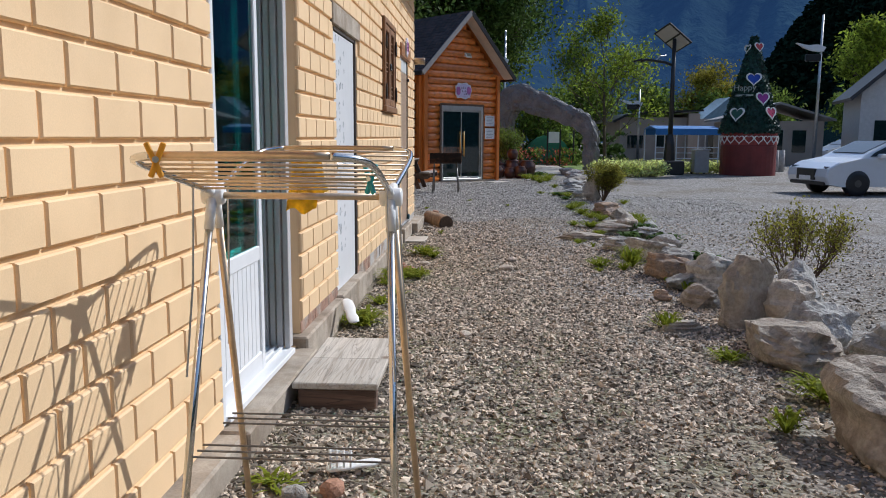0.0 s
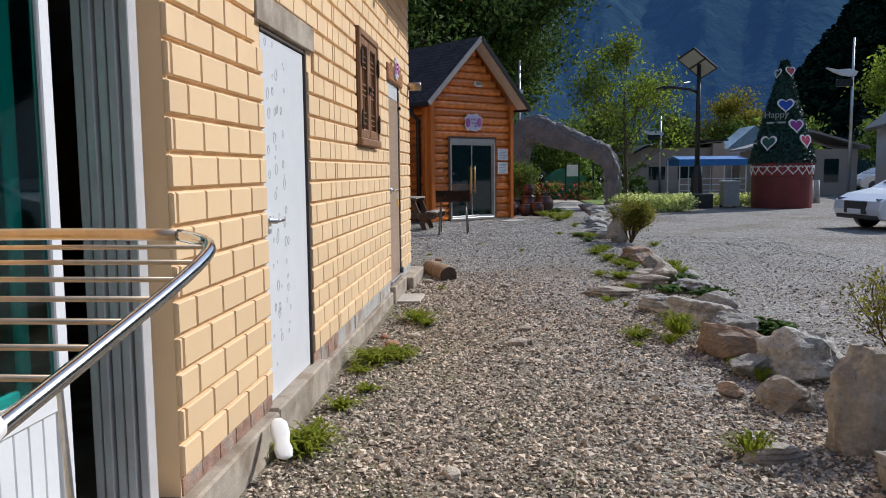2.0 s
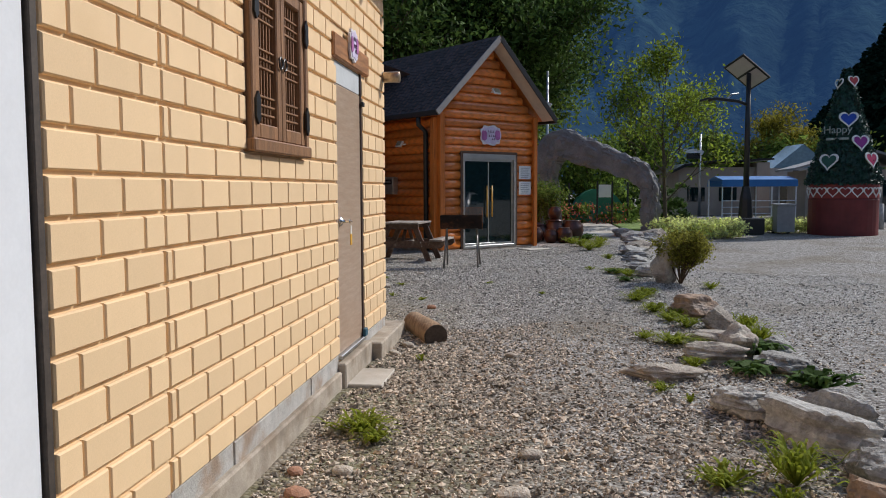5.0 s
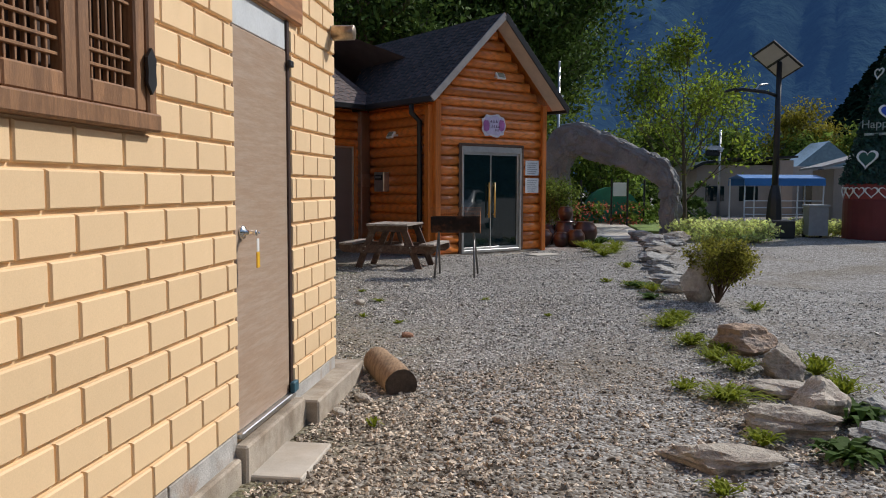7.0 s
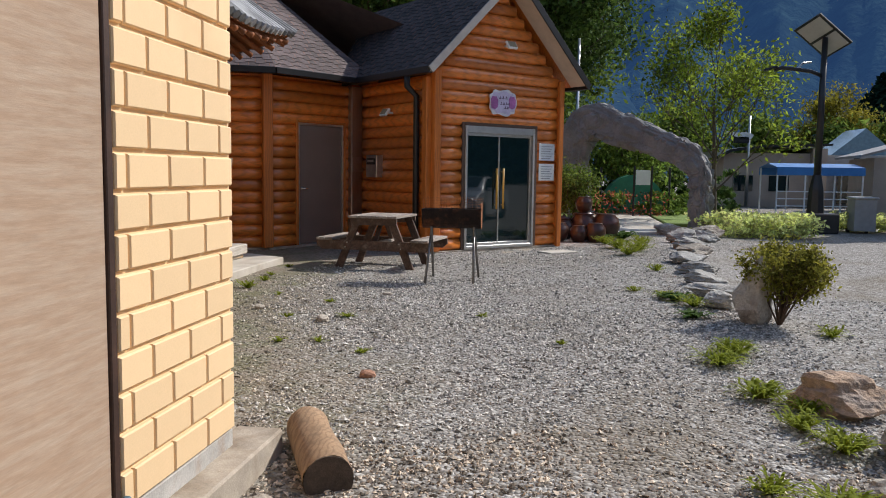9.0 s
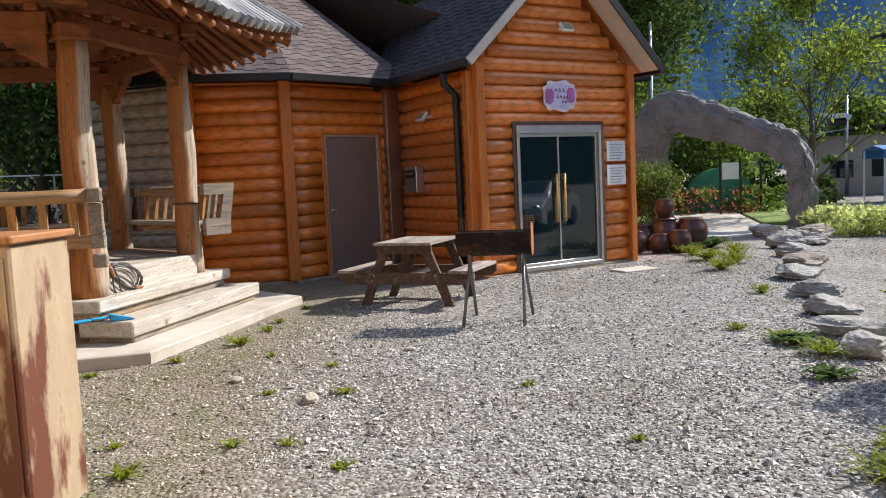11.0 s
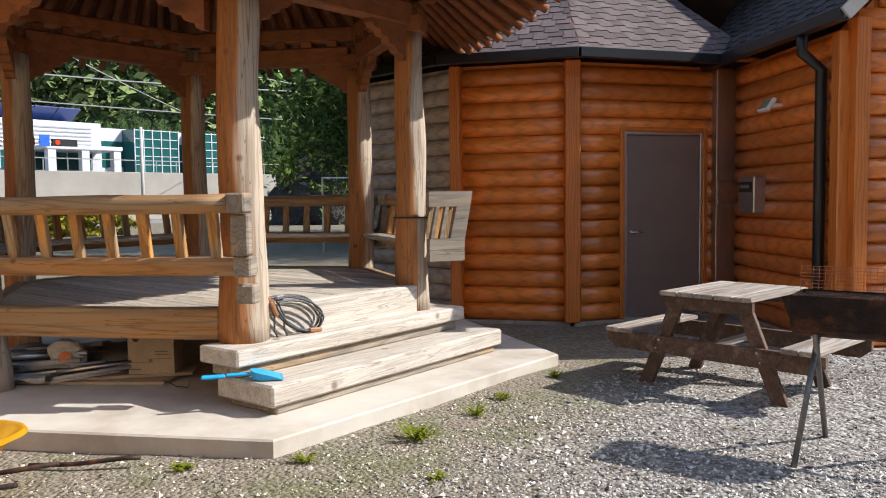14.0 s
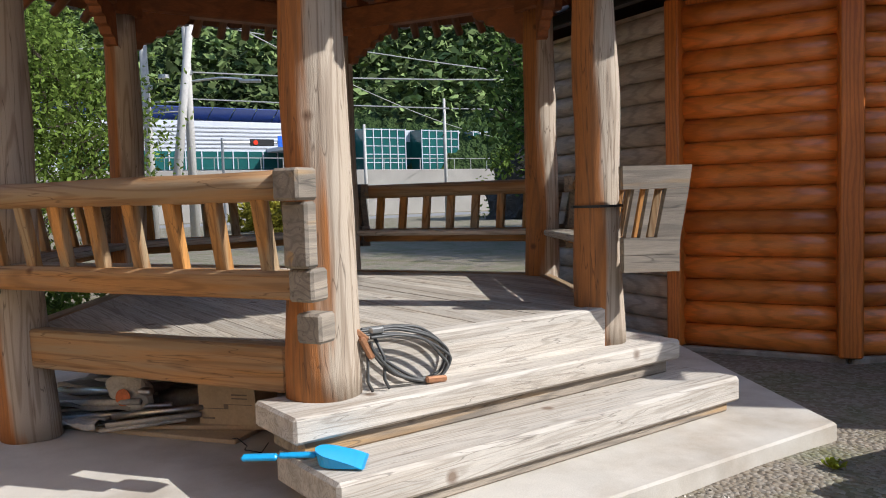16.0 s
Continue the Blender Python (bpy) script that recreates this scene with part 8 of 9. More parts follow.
for x in (-1.4, -0.2, 1.0):
    part("window", boxes((x, -1.53, 0.7, x + 0.7, -1.49, 1.9)), DARK_GLASS, hb)
wh = base("white_house", "white house with a steep dark roof", "house", (22.3, 44.5, 0.2), -14)
WHITE_R = mat("white_render", (0.62, 0.60, 0.58), 0.8, vary=0.08, bump=0.2)
part("wall", boxes((-3.0, -2.0, 0, 3.0, 3.0, 3.8)), WHITE_R, wh)
part("gable", prism(bmesh.new(), [(-3.0, 3.8), (3.0, 3.8), (-0.6, 6.0)], -3.0, 2.0, Matrix.Rotation(math.pi / 2, 4, "X")), WHITE_R, wh)
part("roof", prism(bmesh.new(), [(-3.5, 3.4), (-0.6, 6.05), (3.4, 3.6), (3.4, 3.75), (-0.6, 6.3), (-3.6, 3.55)], -3.3, 2.4, Matrix.Rotation(math.pi / 2, 4, "X")), mat("dark_sheet_roof", (0.045, 0.045, 0.05), 0.5, vary=0.2), wh)
part("window", boxes((-2.3, -2.04, 0.5, -1.3, -1.99, 2.4)), DARK_GLASS, wh)

# white street lamp with a bird-shaped head
for nm, x, y, h in (("street_lamp", 16.4, 42.5, 7.6), ("street_lamp", 0.5, 40.5, 6.6), ("street_lamp", 9.2, 52.0, 4.6)):
    wl = base(nm, "grey street lamp with a wing-shaped white head", "street lamp", (x, y, 0.2), group="wing lamps")
    part("pole", tube(bmesh.new(), (0, 0, 0), (0, 0, h), 0.09, 0.05, 12), GALV, wl, smooth=True)
    part("head", prism(bmesh.new(), [(0.2, 0.0), (-0.2, 0.14), (-0.7, 0.10), (-1.25, 0.22), (-0.9, 0.0), (-0.5, -0.16), (-0.1, -0.22), (0.1, -0.2)], -0.12, 0.12, Matrix.Translation((0, 0, h * 0.79)) @ Matrix.Rotation(math.pi / 2, 4, "X")), WHITE_PAINT, wl)
    part("bracket", boxes((-0.75, -0.12, h * 0.70, 0.0, 0.12, h * 0.70 + 0.35, 0.04)), BLACK_METAL, wl)


# ---- parked cars ----
def car(x, y, rz, paint, label):
    c = base("car", label, "car", (x, y, gh(x, y)), rz)
    prof = [(-2.25, 0.45), (-2.28, 0.70), (-2.18, 0.93), (-1.75, 1.02), (-1.35, 1.05), (-0.75, 1.33), (-0.2, 1.42), (0.5, 1.40), (1.05, 1.15), (1.35, 0.98), (1.95, 0.86), (2.25, 0.70), (2.30, 0.50), (2.22, 0.30), (1.85, 0.24), (-1.9, 0.24), (-2.2, 0.30)]
    bm = bmesh.new()
    L = []
    for yy, k in ((-0.92, 0.97), (-0.88, 1.0), (0.88, 1.0), (0.92, 0.97)):
        L.append([bm.verts.new((px_ * (1 if abs(yy) < 0.9 else 0.985), yy * (1 - max(0, pz - 0.92) * 0.42), 0.3 + (pz - 0.3) * k)) for px_, pz in prof])
    for a, b in zip(L, L[1:]):
        for i in range(len(prof)):
            bm.faces.new((a[i], a[(i + 1) % len(prof)], b[(i + 1) % len(prof)], b[i]))
    bm.faces.new(L[0][::-1]), bm.faces.new(L[-1])
    bmesh.ops.recalc_face_normals(bm, faces=bm.faces[:])
    body = part("body", bm, paint, c, smooth=False)
    for s in (-1, 1):
        o = [(-1.2, 1.03), (-0.7, 1.29), (-0.2, 1.37), (0.45, 1.35), (0.95, 1.13), (1.12, 1.02)]
        bm = prism(bmesh.new(), o, 0, 0.012, Matrix.Translation((0, s * 0.865 + 0.0, 0)) @ Matrix.Rotation(math.pi / 2, 4, "X"))
        for v in bm.verts:
            v.co.y = s * (0.93 * (1 - max(0, v.co.z - 0.92) * 0.42) + (0.012 if abs(v.co.y) > 0.8 else 0))
        part("side_window", bm, DARK_GLASS, body)
    part("windscreen", box(bmesh.new(), -0.36, -0.68, 0.0, 0.36, 0.68, 0.012, 0.004, Matrix.Translation((0.83, 0, 1.255)) @ Matrix.Rotation(radians(25), 4, "Y")), DARK_GLASS, body)
    for px_ in (-1.38, 1.42):
        for s in (-1, 1):
            t = Matrix.Translation((px_, s * 0.83, 0.33)) @ Matrix.Rotation(math.pi / 2, 4, "X")
            w = part("wheel", lathe(bmesh.new(), [(0.2, -0.11), (0.32, -0.11), (0.335, -0.08), (0.335, 0.08), (0.32, 0.11), (0.2, 0.11)], n=24, m=t), BLACK_METAL, c, smooth=True)
            bm = lathe(bmesh.new(), [(0.05, -0.112), (0.21, -0.105), (0.21, 0.105), (0.05, 0.112)], n=20, m=t)
            part("rim", bm, mat("dark_alloy", (0.12, 0.12, 0.12), 0.35, 0.8, vary=0.1), w)
    for s in (-1, 1):
        part("headlight", box(bmesh.new(), -0.2, -0.17, -0.06, 0.12, 0.17, 0.05, 0.02, Matrix.Translation((2.08, s * 0.68, 0.71)) @ Matrix.Rotation(radians(s * -22), 4, "Z")), mat("headlight_glass", (0.12, 0.13, 0.15), 0.1, vary=0.1), body)
    part("grille", boxes((2.2, -0.42, 0.40, 2.315, 0.42, 0.70, 0.02)), BLACK_METAL, body)
    part("intake", boxes((2.1, -0.8, 0.27, 2.27, 0.8, 0.37, 0.02)), BLACK_METAL, body)
    part("number_plate", boxes((2.30, -0.26, 0.40, 2.325, 0.26, 0.51, 0.004)), WHITE_PAINT, body)
    for s in (-1, 1):
        part("mirror", box(bmesh.new(), -0.09, -0.11, -0.06, 0.07, 0.11, 0.07, 0.03, Matrix.Translation((0.85, s * 0.97, 1.02))), paint, body)
    return c


CAR_PAINT = mat("silver_white_paint", (0.74, 0.76, 0.79), 0.22, 0.1, vary=0.02, bump=0, coat=0.6)
car(10.45, 22.55, 190, CAR_PAINT, "silver white saloon car parked on gravel")
car(22.5, 52.0, 190, mat("white_car_paint", (0.7, 0.7, 0.7), 0.25, vary=0.02, bump=0), "white car parked in the distance")
for x, y in ((12.3, 36.2), (12.7, 36.6)):
    thing("bollard", tube(bmesh.new(), (x, y, 0.15), (x, y, 1.15), 0.14, 0.12, 12), mat("grey_post_stone", (0.4, 0.38, 0.36), 0.8), "short pale stone post by the tree", "bollard", smooth=True)

# ---- trees ----
def tree(x, y, h, r, leaf, seed, label, n=9000, size=0.16, trunk=0.22, depth=4, first=0.28, spread=0.45, bend=0.22, z=0.2, clump=0.55, limbs=5):
    """A tapered trunk with forking limbs, and leaves in uneven clumps round the limb ends."""
    rg, nr_ = random.Random(seed), np.random.default_rng(seed)
    t = base("tree", label, "tree", (x, y, z))
    bm, ends = bmesh.new(), []
    top = Vector((rg.gauss(0, 0.03) * h, rg.gauss(0, 0.03) * h, h * 0.55))
    tube(bm, (0, 0, -0.1), top * 0.5, trunk, trunk * 0.75, 10, 4, trunk * 0.1, seed)
    tube(bm, top * 0.5, top, trunk * 0.75, trunk * 0.45, 8, 3, trunk * 0.1, seed + 1)
    for k in range(limbs):
        s = first / 0.55 + (1 - first / 0.55) * (k + 0.5) / limbs
        a = 2.4 * k + rg.uniform(-0.4, 0.4)
        d = Vector((math.cos(a) * r / h * 1.9, math.sin(a) * r / h * 1.9, 0.75)).normalized()
        branches(bm, top * s, d, h * 0.20 * (1.25 - 0.4 * s), trunk * 0.34, depth - 1, rg, ends, spread, bend)
    branches(bm, top, Vector((0, 0, 1)), h * 0.17, trunk * 0.4, depth, rg, ends, spread * 0.8, bend)
    part("trunk", bm, BARK, t)
    e = np.array([q for q in ends if q[2] > h * first * 0.8])
    cl = leaf_cloud("crown", e, (clump, clump, clump * 0.6), n, size, leaf, nr_)
    cl.parent = t
    return t


BIG = "large dark green tree behind the cabin"
for x, y, h, r, n, sd_ in ((-6.0, 46.0, 16.0, 5.0, 30000, 1), (-2.6, 44.5, 14.0, 4.2, 30000, 2), (-2.8, 49.5, 12.0, 3.0, 22000, 3), (-10.0, 44.0, 17.0, 5.0, 24000, 4), (-3.8, 52.0, 19.0, 5.0, 22000, 5), (-14.5, 42.0, 16.0, 5.0, 11000, 6), (-8.0, 38.0, 12.0, 4.0, 10000, 7)):
    tree(x, y, h, r, DARK_LEAF if sd_ % 3 else MID_LEAF, sd_ + 40, BIG, int(n * 1.7), 0.135, 0.28, 4, 0.16, 0.5, 0.12, clump=0.85, limbs=8)
tree(5.0, 36.8, 6.6, 2.4, YOUNG_LEAF, 71, "slender young tree with bright green leaves", 6500, 0.08, 0.09, 5, 0.13, 0.42, 0.34, clump=0.26, limbs=10)
tree(2.4, 42.0, 3.6, 1.8, MID_LEAF, 72, "young green tree behind the arch", 6000, 0.09, 0.1, 4, 0.12, 0.5, 0.15, clump=0.45, limbs=8)
tree(-0.6, 42.5, 5.0, 2.2, MID_LEAF, 73, "leafy green tree behind the arch", 7000, 0.10, 0.12, 4, 0.1, 0.5, 0.1, clump=0.5, limbs=8)
tree(16.2, 63.0, 6.6, 2.6, GOLD_LEAF, 74, "yellowing tree behind the low building", 9000, 0.11, 0.14, 4, 0.2, 0.5, 0.2, clump=0.5, limbs=7)
tree(25.0, 54.0, 8.5, 2.2, YOUNG_LEAF, 75, "bright green tree behind the white house", 6000, 0.16, 0.18, 4, 0.2, 0.45, 0.3, clump=0.5, limbs=7)
for k, (x, y) in enumerate(((16.0, 60.0), (20.0, 62.0), (27.0, 60.0), (31.0, 58.0), (12.0, 62.0), (7.0, 60.0), (36.0, 50.0))):
    tree(x, y, 4.2 + (k % 3) * 0.6, 2.6, MID_LEAF, 80 + k, "broad green tree at the yard edge", 5000, 0.17, 0.16, 4, 0.15, 0.55, 0.1, clump=0.7, limbs=7)
# leafy trees beyond the pavilion
for k, (x, y, h) in enumerate(((-16.5, 18.6, 5.0), (-18.5, 17.2, 6.0), (-15.0, 16.4, 4.0))):
    tree(x, y, h, 2.2, MID_LEAF, 90 + k, "leafy green tree beside the road", 24000, 0.05, 0.13, 4, 0.08, 0.5, 0.05, clump=0.45, limbs=9)
for k, (x, y, h) in enumerate(((-18.0, 33.0, 7.0), (-21.0, 36.5, 8.5), (-14.5, 33.0, 6.0), (-24.0, 41.0, 9.0), (-17.0, 38.0, 9.0))):
    tree(x, y, h, 2.8, MID_LEAF if k % 2 else DARK_LEAF, 95 + k, "dark green tree on the bank behind the pavilion", 9000, 0.12, 0.18, 4, 0.05, 0.5, 0.1, clump=0.6, limbs=9)


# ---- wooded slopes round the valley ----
# glow: emission that paints the haze of distance into a hillside's surface.
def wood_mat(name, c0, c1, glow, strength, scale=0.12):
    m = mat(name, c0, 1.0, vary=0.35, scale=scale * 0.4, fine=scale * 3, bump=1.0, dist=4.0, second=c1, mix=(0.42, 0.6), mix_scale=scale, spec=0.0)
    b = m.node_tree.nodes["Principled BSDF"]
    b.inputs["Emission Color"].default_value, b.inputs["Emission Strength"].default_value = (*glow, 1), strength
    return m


# Haze painted in: a dark base colour under a blue emission.
FAR_HILL = wood_mat("far_forest_painted_haze", (0.016, 0.030, 0.034), (0.024, 0.045, 0.045), (0.09, 0.24, 0.66), 0.135, 0.03)
# Shade painted in: near-black base colours for slopes that stand backlit.
DARK_HILL = wood_mat("forest_painted_shade", (0.006, 0.012, 0.010), (0.012, 0.024, 0.016), (0.03, 0.08, 0.14), 0.06, 0.08)
GREEN_HILL = wood_mat("sunlit_forest_floor", (0.05, 0.08, 0.026), (0.07, 0.105, 0.035), (0.1, 0.2, 0.2), 0.02, 0.25)


def slope(name, th0, th1, r0, r1, crest, material, label, seed, rough=0.06, n=220, m=70, z_base=0.0):
    """A hillside: th is degrees to the right of +y; crest gives its height as an angle seen from the yard."""
    th = np.radians(np.linspace(th0, th1, n))
    v = []
    for j in range(m):
        s = j / (m - 1)
        r = r0 + (r1 - r0) * s
        for t in th:
            e = crest(math.degrees(t))
            zc = r1 * math.tan(radians(e))
            spur = noise.fractal((math.degrees(t) * 0.16 + seed, s * 1.2, seed), 0.9, 2.1, 5)
            z = z_base + zc * (s ** 0.85) * (1 + rough * 3.2 * spur * (1 - 0.75 * s)) + zc * 0.012 * noise.noise((math.degrees(t) * 3, s * 40, seed))
            v.append((math.sin(t) * r, math.cos(t) * r + 10, z if j else -2))
    f = [(j * n + i, j * n + i + 1, (j + 1) * n + i + 1, (j + 1) * n + i) for j in range(m - 1) for i in range(n - 1)]
    o = from_arrays(name, np.array(v), np.array(f), material, True)
    return tagged(o, label, "hillside", kind="structure")


def far_crest(t):
    return 14.2 + 0.035 * max(0, 9 - t) ** 1.1 + 0.10 * abs(t - 9.4) + 0.5 * noise.noise((t * 0.4, 0, 0))


def right_crest(t):
    return 0.4 + max(0.0, (t - 16.0)) * 1.45 + 0.25 * noise.noise((t * 1.3, 2, 0))


slope("backdrop_far_mountain", -40, 75, 320, 900, far_crest, FAR_HILL, "forested mountain across the valley with blue haze painted on", 1.0, 0.10, 300)
slope("backdrop_right_slope", 14.0, 60, 130, 330, lambda t: min(right_crest(t), 24), DARK_HILL, "forest slope beside the yard with shade painted in", 5.0, 0.05)
slope("backdrop_mid_slope", -28, 9, 210, 420, lambda t: 6.0 + 0.28 * (4 - t) if t < 4 else max(2.0, 6.0 - 1.0 * (t - 4)), FAR_HILL, "forest spur behind the trees with haze painted on", 9.0, 0.08)
# Two unseen slopes, added so that glass reflects dark forest instead of sky.
slope("backdrop_right_side", 58, 175, 90, 300, lambda t: 17 + 1.5 * noise.noise((t * 0.1, 4, 0)), DARK_HILL, "unseen forest slope added beyond the yard", 12.0, 0.05, 160, 30)
slope("backdrop_behind", 173, 300, 110, 320, lambda t: 15 + 1.5 * noise.noise((t * 0.1, 6, 0)), DARK_HILL, "unseen forest slope added behind the house", 15.0, 0.05, 160, 30)
slope("backdrop_left_hill", -100, -36, 92, 240, lambda t: 18.0 + 1.2 * noise.noise((t * 0.12, 7, 0)), GREEN_HILL, "sunlit pine forest hill beyond the road", 18.0, 0.05, 240, 60, 4.0)


def woods(name, th0, th1, r0, r1, crest, seed, count, hmin, hmax, material, label, z_base=0.0, rough=0.05):
    """Far pines: narrow crowns of ragged needle tufts, joined."""
    rg = np.random.default_rng(seed)
    th, s = np.radians(rg.uniform(th0, th1, count)), rg.uniform(0.03, 1.0, count)
    r = r0 + (r1 - r0) * s
    foot = z_base + np.array([r1 * math.tan(radians(crest(math.degrees(t)))) for t in th]) * s ** 0.85
    h = rg.uniform(hmin, hmax, count)
    n = 18
    up = rg.uniform(0.12, 1.0, (count, n))
    a = rg.uniform(0, 6.283, (count, n))
    w = (h * rg.uniform(0.16, 0.28, count))[:, None] * (1.12 - up) * rg.uniform(0.4, 1.1, (count, n))
    p = np.stack((np.sin(th)[:, None] * r[:, None] + w * np.cos(a), np.cos(th)[:, None] * r[:, None] + 10 + w * np.sin(a), foot[:, None] + h[:, None] * up), axis=2).reshape(-1, 3)
    k = len(p)
    t1 = rg.normal(0, 1, (k, 3)) * (1, 1, 0.5)
    t1 /= np.linalg.norm(t1, axis=1)[:, None]
    t2 = np.cross(t1, rg.normal(0, 1, (k, 3)))
    t2 /= np.linalg.norm(t2, axis=1)[:, None]
    size = (np.repeat(h, n) * 0.15 * rg.uniform(0.5, 1.3, k))[:, None]
    vs = np.stack((p - t1 * size, p - t2 * size * 0.5, p + t1 * size, p + t2 * size * 0.5), axis=1).reshape(-1, 3)
    fs = np.arange(4 * k).reshape(-1, 4)
    o = from_arrays(name, vs, fs, material)
    return tagged(o, label, "forest", kind="stuff")


PINE = mat("pine_needles", (0.125, 0.17, 0.062), 0.9, vary=0.3, scale=0.05, bump=0, island=0.6, spec=0.1)
# Pine needles again, the slope's shade put into a near-black colour.
DARK_PINE = mat("pine_needles_painted_shade", (0.010, 0.022, 0.014), 0.9, vary=0.3, scale=0.5, bump=0, island=0.5, spec=0.0)
left_crest = lambda t: 18.0
woods("forest", -100, -36, 96, 240, left_crest, 3, 20000, 3.4, 6.4, PINE, "dense pine forest on the sunlit hill", 4.0)
woods("forest", 15.0, 45, 135, 330, lambda t: min(right_crest(t), 24), 4, 6000, 4, 7, DARK_PINE, "pine forest with painted shade on the slope")

# ---- road and buildings beyond the pavilion ----
ASPHALT = mat("pale_asphalt", (0.23, 0.225, 0.22), 0.9, vary=0.12, scale=0.8, fine=40, bump=0.4, dist=0.01)
thing("road", boxes((-60.0, 14.0, -0.2, -11.0, 60.0, 0.26), (-60.0, 6.0, -0.2, -20.0, 14.0, 0.26)), ASPHALT, "pale grey asphalt road and parking", "road", kind="structure")
LINE_W, LINE_Y = mat("white_road_paint", (0.7, 0.7, 0.7), 0.7, vary=0.15), mat("yellow_road_paint", (0.62, 0.42, 0.05), 0.7, vary=0.15)
for x0, y0, x1, y1, w, m_ in ((-19, 26.0, -30, 26.2, 0.13, LINE_Y), (-14, 24.0, -26, 22.0, 0.12, LINE_W), (-14, 29.5, -34, 31.5, 0.12, LINE_W), (-20, 21, -20.5, 33, 0.12, LINE_W), (-28, 23, -40, 36, 0.14, LINE_W)):
    d = Vector((x1 - x0, y1 - y0, 0))
    thing("road_line", box(bmesh.new(), 0, -w / 2, 0.255, d.length, w / 2, 0.266, 0, pose(x0, y0, 0, 0, 0, math.degrees(math.atan2(d.y, d.x)))), m_, "painted line on the asphalt road", "road line", "road lines", "structure")
thing("kerb", boxes((-11.0, 14.0, 0.0, -10.8, 60.0, 0.36, 0.02)), CONCRETE, "concrete kerb beside the road", "kerb", kind="structure")
rw = thing("retaining_wall", boxes((-73.5, 20.0, -0.2, -66.0, 92.0, 4.4, 0.05)), mat("pale_retaining_wall", (0.30, 0.28, 0.25), 0.85, vary=0.12, scale=0.4), "pale retaining wall with a terrace on top", "wall", kind="structure")

vb = base("visitor_centre", "long white building with green glass fronts", "building", (-76.0, 0, 4.3))
CLAD = mat("white_cladding", (0.54, 0.56, 0.61), 0.5, vary=0.05, scale=0.5, bump=0.05)
GREEN_GLASS = mat("green_curtain_glass", (0.02, 0.10, 0.095), 0.08, vary=0.2, scale=0.3, bump=0, spec=0.6)
part("wall", boxes((-8, 20.0, 0, 0.0, 54.0, 5.15)), CLAD, vb)
part("wall", boxes((-8, 54.0, 0, -1.5, 92.0, 4.9)), CLAD, vb)
for k in range(6):
    part("cladding_rib", boxes((0.0, 27.0, 2.6 + 0.38 * k, 0.07, 53.0, 2.71 + 0.38 * k)), mat("grey_cladding_rib", (0.33, 0.34, 0.36), 0.5), vb)
part("window_band", boxes((0.0, 28.0, 0.6, 0.1, 53.0, 2.3)), GREEN_GLASS, vb)
for y in np.arange(28.0, 53.1, 1.5):
    part("mullion", boxes((0.1, y, 0.6, 0.16, y + 0.1, 2.3)), CLAD, vb)
for y0 in (57.0, 64.0, 71.0, 78.0, 85.0):
    bay = part("glass_bay", boxes((-1.5, y0, 0.2, 0.8, y0 + 5.0, 4.8)), GREEN_GLASS, vb)
    for k in range(6):
        part("mullion", boxes((0.8, y0 + k * 0.98, 0.2, 0.88, y0 + k * 0.98 + 0.09, 4.8)), CLAD, bay)
    for k in range(6):
        part("transom", boxes((0.8, y0, 0.3 + k * 0.87, 0.86, y0 + 5.0, 0.38 + k * 0.87)), CLAD, bay)
part("window_band", boxes((-1.5, 54.2, 1.0, -1.42, 92.0, 3.6)), GREEN_GLASS, vb)
part("canopy", boxes((-1.0, 46.5, 2.2, 5.0, 53.5, 2.6, 0.05)), CLAD, vb)
for y in (47.0, 50.0, 53.0):
    part("column", boxes((4.2, y - 0.35, -0.1, 4.9, y + 0.35, 2.2)), CLAD, vb)
for k in range(14):
    part("solar_panel", box(bmesh.new(), 0, 0, 0, 2.6, 2.1, 0.08, 0, Matrix.Translation((-3.5, 22.0 + k * 2.2, 5.3)) @ Matrix.Rotation(radians(-28), 4, "Y")), mat("blue_solar_cells", (0.03, 0.06, 0.22), 0.25, vary=0.1), vb)
tr = base("terrace_railing", "thin metal railing along the terrace", "railing", (-66.2, 0, 4.4))
part("rail", boxes((0, 22, 1.0, 0.08, 92, 1.08)), GALV, tr)
for k in range(36):
    part("post", boxes((0, 22 + 2 * k, 0, 0.06, 22.06 + 2 * k, 1.0)), GALV, tr)
POLE = mat("concrete_pole", (0.50, 0.48, 0.45), 0.85, vary=0.1, bump=0.2)
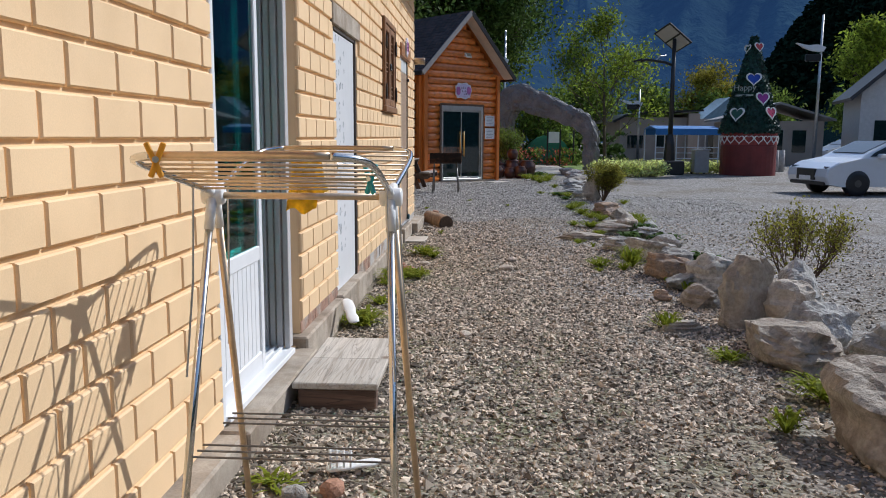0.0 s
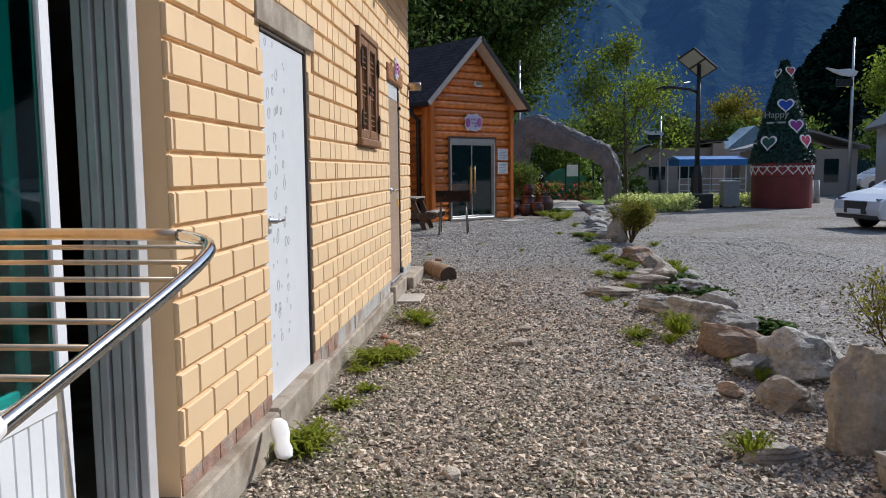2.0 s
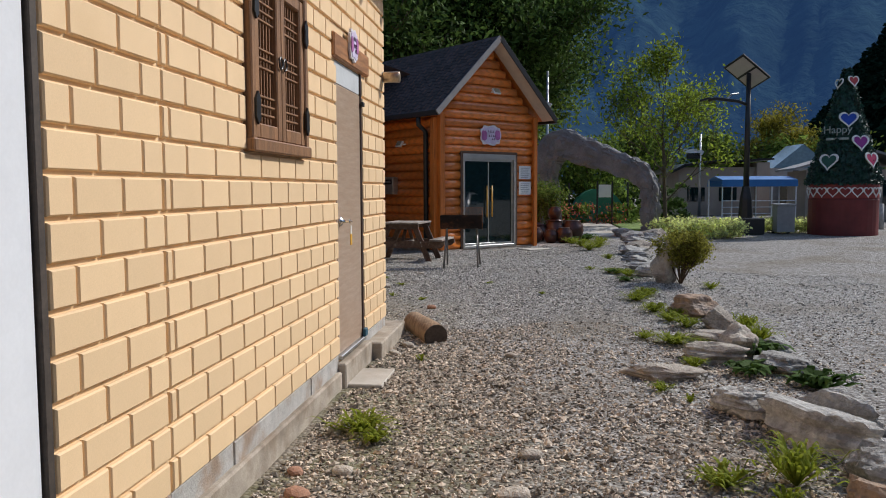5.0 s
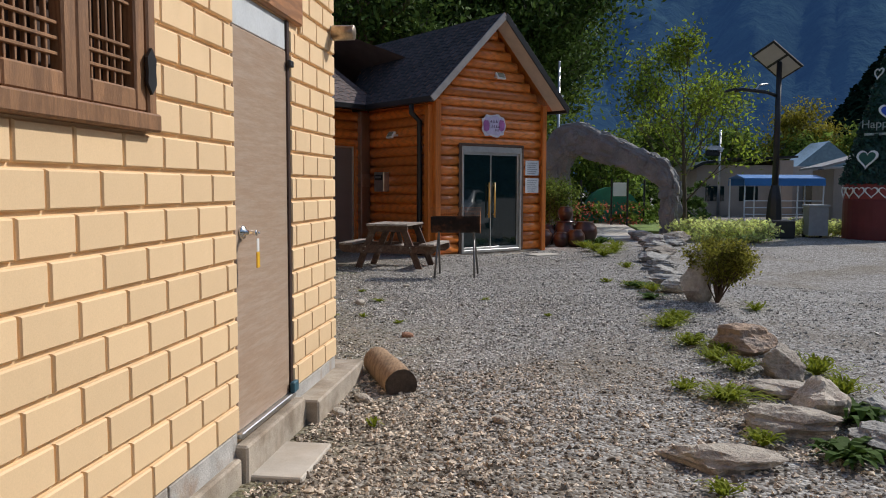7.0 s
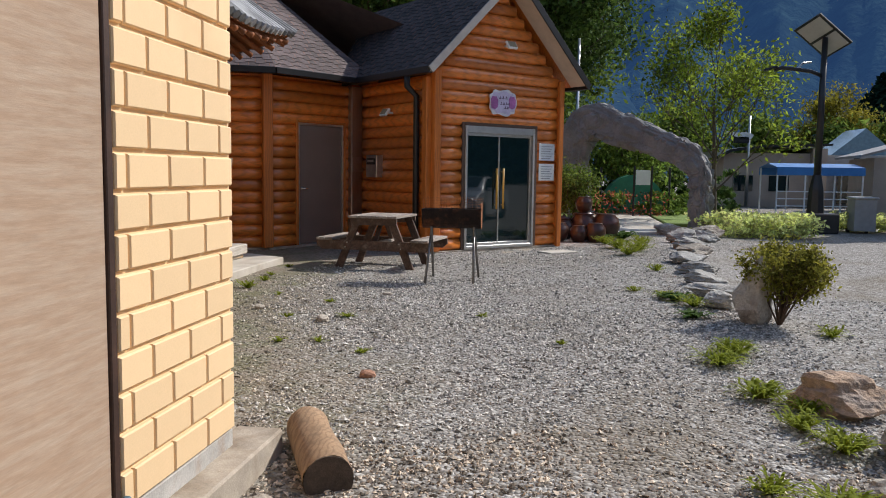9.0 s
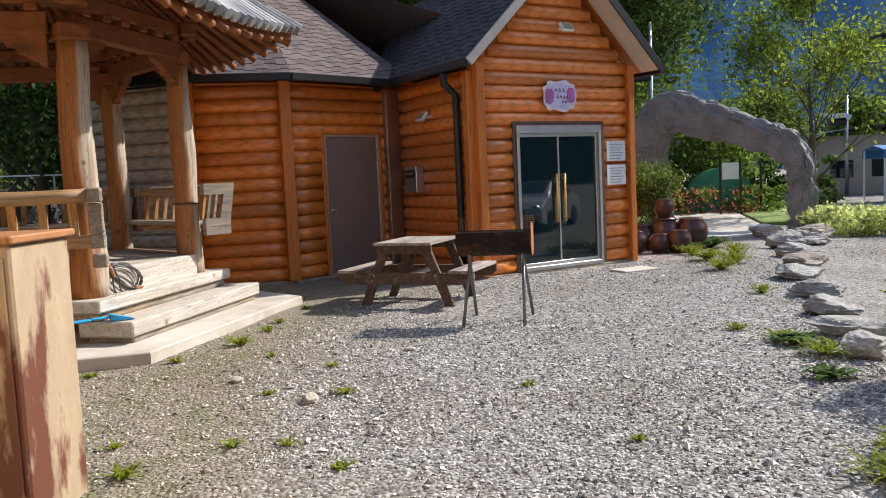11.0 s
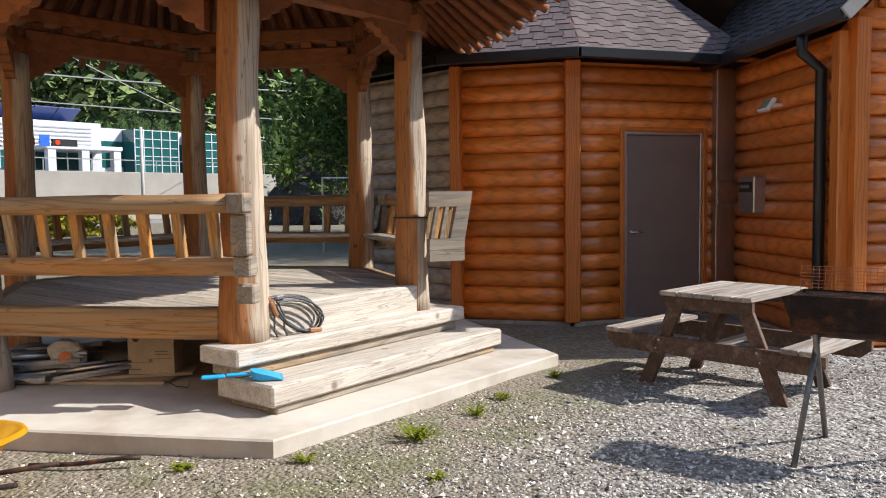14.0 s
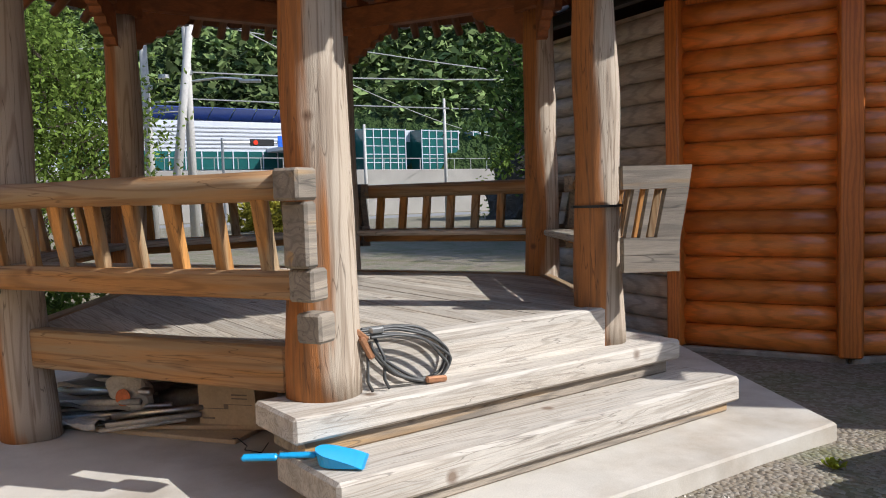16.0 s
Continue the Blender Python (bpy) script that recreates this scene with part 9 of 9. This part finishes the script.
for k, (x, y, dx, h) in enumerate(((-35.0, 26.9, 0.0, 11.5), (-34.5, 25.8, 1.3, 11.0), (-36.0, 25.5, -0.1, 10.6), (-42.0, 44.5, 0.0, 7.5), (-44.0, 40.0, 0.0, 6.0))):
    up_ = base("utility_pole", "tall pale concrete utility pole with fittings", "utility pole", (x, y, 0.2), group="utility poles")
    part("shaft", tube(bmesh.new(), (0, 0, 0), (dx * 0.3, dx, h), 0.20 if k < 3 else 0.12, 0.14 if k < 3 else 0.08, 12), POLE, up_, smooth=True)
    if k < 3:
        part("crossarm", boxes((-0.8, -0.05, h - 1.1, 0.8, 0.05, h - 0.95)), GALV, up_)
        part("clamp", lathe(bmesh.new(), [(0.2, h * 0.6), (0.22, h * 0.6), (0.22, h * 0.6 + 0.15), (0.2, h * 0.6 + 0.15)], n=12), GALV, up_)
    if k == 0:
        part("lamp_arm", wire(bmesh.new(), [(0, 0, 6.6), (0.6, 1.2, 6.75), (0.9, 2.0, 6.7)], 0.05, 8), GALV, up_)
        part("lamp_head", box(bmesh.new(), -0.12, -0.45, -0.08, 0.12, 0.45, 0.05, 0.03, Matrix.Translation((1.0, 2.3, 6.65)) @ Matrix.Rotation(radians(-24), 4, "Z")), GALV, up_)
WIRE_M = mat("cable_grey", (0.35, 0.35, 0.35), 0.6, vary=0.1)
for k, (p, q, sag, r) in enumerate((((-35, 26.9, 9.3), (-26, 75, 7.5), 1.2, 0.03), ((-35, 26.9, 7.2), (-24, 70, 9.6), 0.9, 0.035), ((-35, 26.9, 6.1), (-20, 72, 6.0), 0.5, 0.03), ((-36, 25.5, 8.4), (-44, 2, 8.0), 0.6, 0.03), ((-35, 26.9, 6.0), (-43, 0, 6.3), 0.4, 0.03), ((-35, 26.9, 10.2), (-70, 70, 8.0), 0.8, 0.03), ((-35, 26.9, 5.6), (-44, 2, 5.4), 0.4, 0.03))):
    p, q = Vector(p), Vector(q)
    pts = [p.lerp(q, s) - Vector((0, 0, sag * 4 * s * (1 - s))) for s in np.linspace(0, 1, 14)]
    thing("overhead_cable", wire(bmesh.new(), pts, r, 5), WIRE_M, "thin overhead cable strung between poles", "cable", "overhead cables")
sg = base("traffic_signal", "traffic lights on a mast over the road", "traffic light", (-58.0, 36.0, 0.2))
part("mast", tube(bmesh.new(), (0, 0, 0), (0, 0, 6.2), 0.12, 0.09, 10), GALV, sg)
part("arm", tube(bmesh.new(), (0, 0, 5.9), (0, 6.5, 5.9), 0.07, 0.06, 8), GALV, sg)
for y in (3.0, 6.0):
    part("signal_box", boxes((-0.15, y - 0.9, 5.65, 0.15, y + 0.9, 6.15, 0.03)), BLACK_METAL, sg)
    part("red_lens", lathe(bmesh.new(), [(0.18, 0), (0.18, 0.03)], n=12, m=Matrix.Translation((0.16, y - 0.55, 5.9)) @ Matrix.Rotation(math.pi / 2, 4, "Y")), mat("red_signal", (0.8, 0.05, 0.02), 0.3), sg)
part("blue_plate", boxes((0.1, 4.2, 5.6, 0.16, 4.9, 6.4)), mat("blue_sign", (0.02, 0.12, 0.6), 0.4), sg)
bk = base("rock_mound", "dark overgrown rock mound beside the road", "mound", (-37.5, 51.5, 0.0))
bm = bmesh.new()
bmesh.ops.create_icosphere(bm, subdivisions=5, radius=1)
for v in bm.verts:
    v.co *= 1 + 0.22 * noise.noise(v.co * 2.5) + 0.1 * noise.noise(v.co * 7) + 0.05 * noise.noise(v.co * 16)
    v.co = Vector((v.co.x * 5, v.co.y * 6.0, v.co.z * 6.2))
part("rock_face", bm, mat("dark_cliff", (0.055, 0.052, 0.048), 0.95, vary=0.3, scale=0.8, fine=5, bump=1.0, dist=0.3), bk)
mc = [(5.2 * math.cos(a) * b_, 6.2 * math.sin(a) * b_, 6.2 * math.sqrt(max(0, 1 - b_ * b_)) + 0.3, 1.0) for a, b_ in zip(nr.uniform(0, 6.28, 300), nr.uniform(0, 1, 300))]
cl = leaf_cloud("bushes", mc, (0.5, 0.5, 0.3), 12000, 0.16, MID_LEAF, nr)
cl.parent = bk
bed("verge_bushes", -40.0, -34.0, 30.0, 34.0, 1.4, 6000, GOLD_LEAF, "yellowing bushes beside the road", 0.14)
bed("verge_weeds", -12.5, -10.5, 14.5, 18.5, 0.9, 14000, MID_LEAF, "tall green weeds beside the road", 0.05)
fence = base("mesh_fence", "low white mesh fence behind the pavilion", "fence", (-17.0, 30.0, 0.25), 62)
for k in range(8):
    part("post", tube(bmesh.new(), (k * 1.6, 0, 0), (k * 1.6, 0, 2.2), 0.03, None, 8), GALV, fence)
part("rail", boxes((0, -0.02, 2.16, 11.2, 0.02, 2.2)), WHITE_PAINT, fence)

# ---- bricks of the yellow wall ----
def build_bricks():
    rows = brick_rows()
    near = [r for r in rows if 5.5 < r[0] < 13.5 and r[1] < 2.15][:300]
    chosen = set(near)
    meshes = {}
    for y, z, w in near:
        key = round(w, 3)
        if key not in meshes:
            bm = brick_mesh(w)
            me = bpy.data.meshes.new("brick")
            bm.to_mesh(me)
            bm.free()
            me.materials.append(YELLOW)
            meshes[key] = me
        o = new("brick", meshes[key])
        o.parent = wall_east
        o.location = (WALL_X, y, z)
    vs, fs = [], []
    rng = random.Random(8)
    for r in rows:
        if r in chosen:
            continue
        y, z, w = r
        bm = brick_mesh(w)
        bm.verts.index_update()
        k = len(vs)
        dx = rng.uniform(-0.0025, 0.001)
        vs += [(WALL_X + v.co.x + (dx if v.co.x > 0 else 0), y + v.co.y, z + v.co.z) for v in bm.verts]
        fs += [[k + v.index for v in f.verts] for f in bm.faces]
        bm.free()
    o = from_arrays("bricks", np.array(vs), np.array(fs), YELLOW)
    o.parent = wall_east
    tagged(o, kind="stuff")


build_bricks()
scatter_gravel()
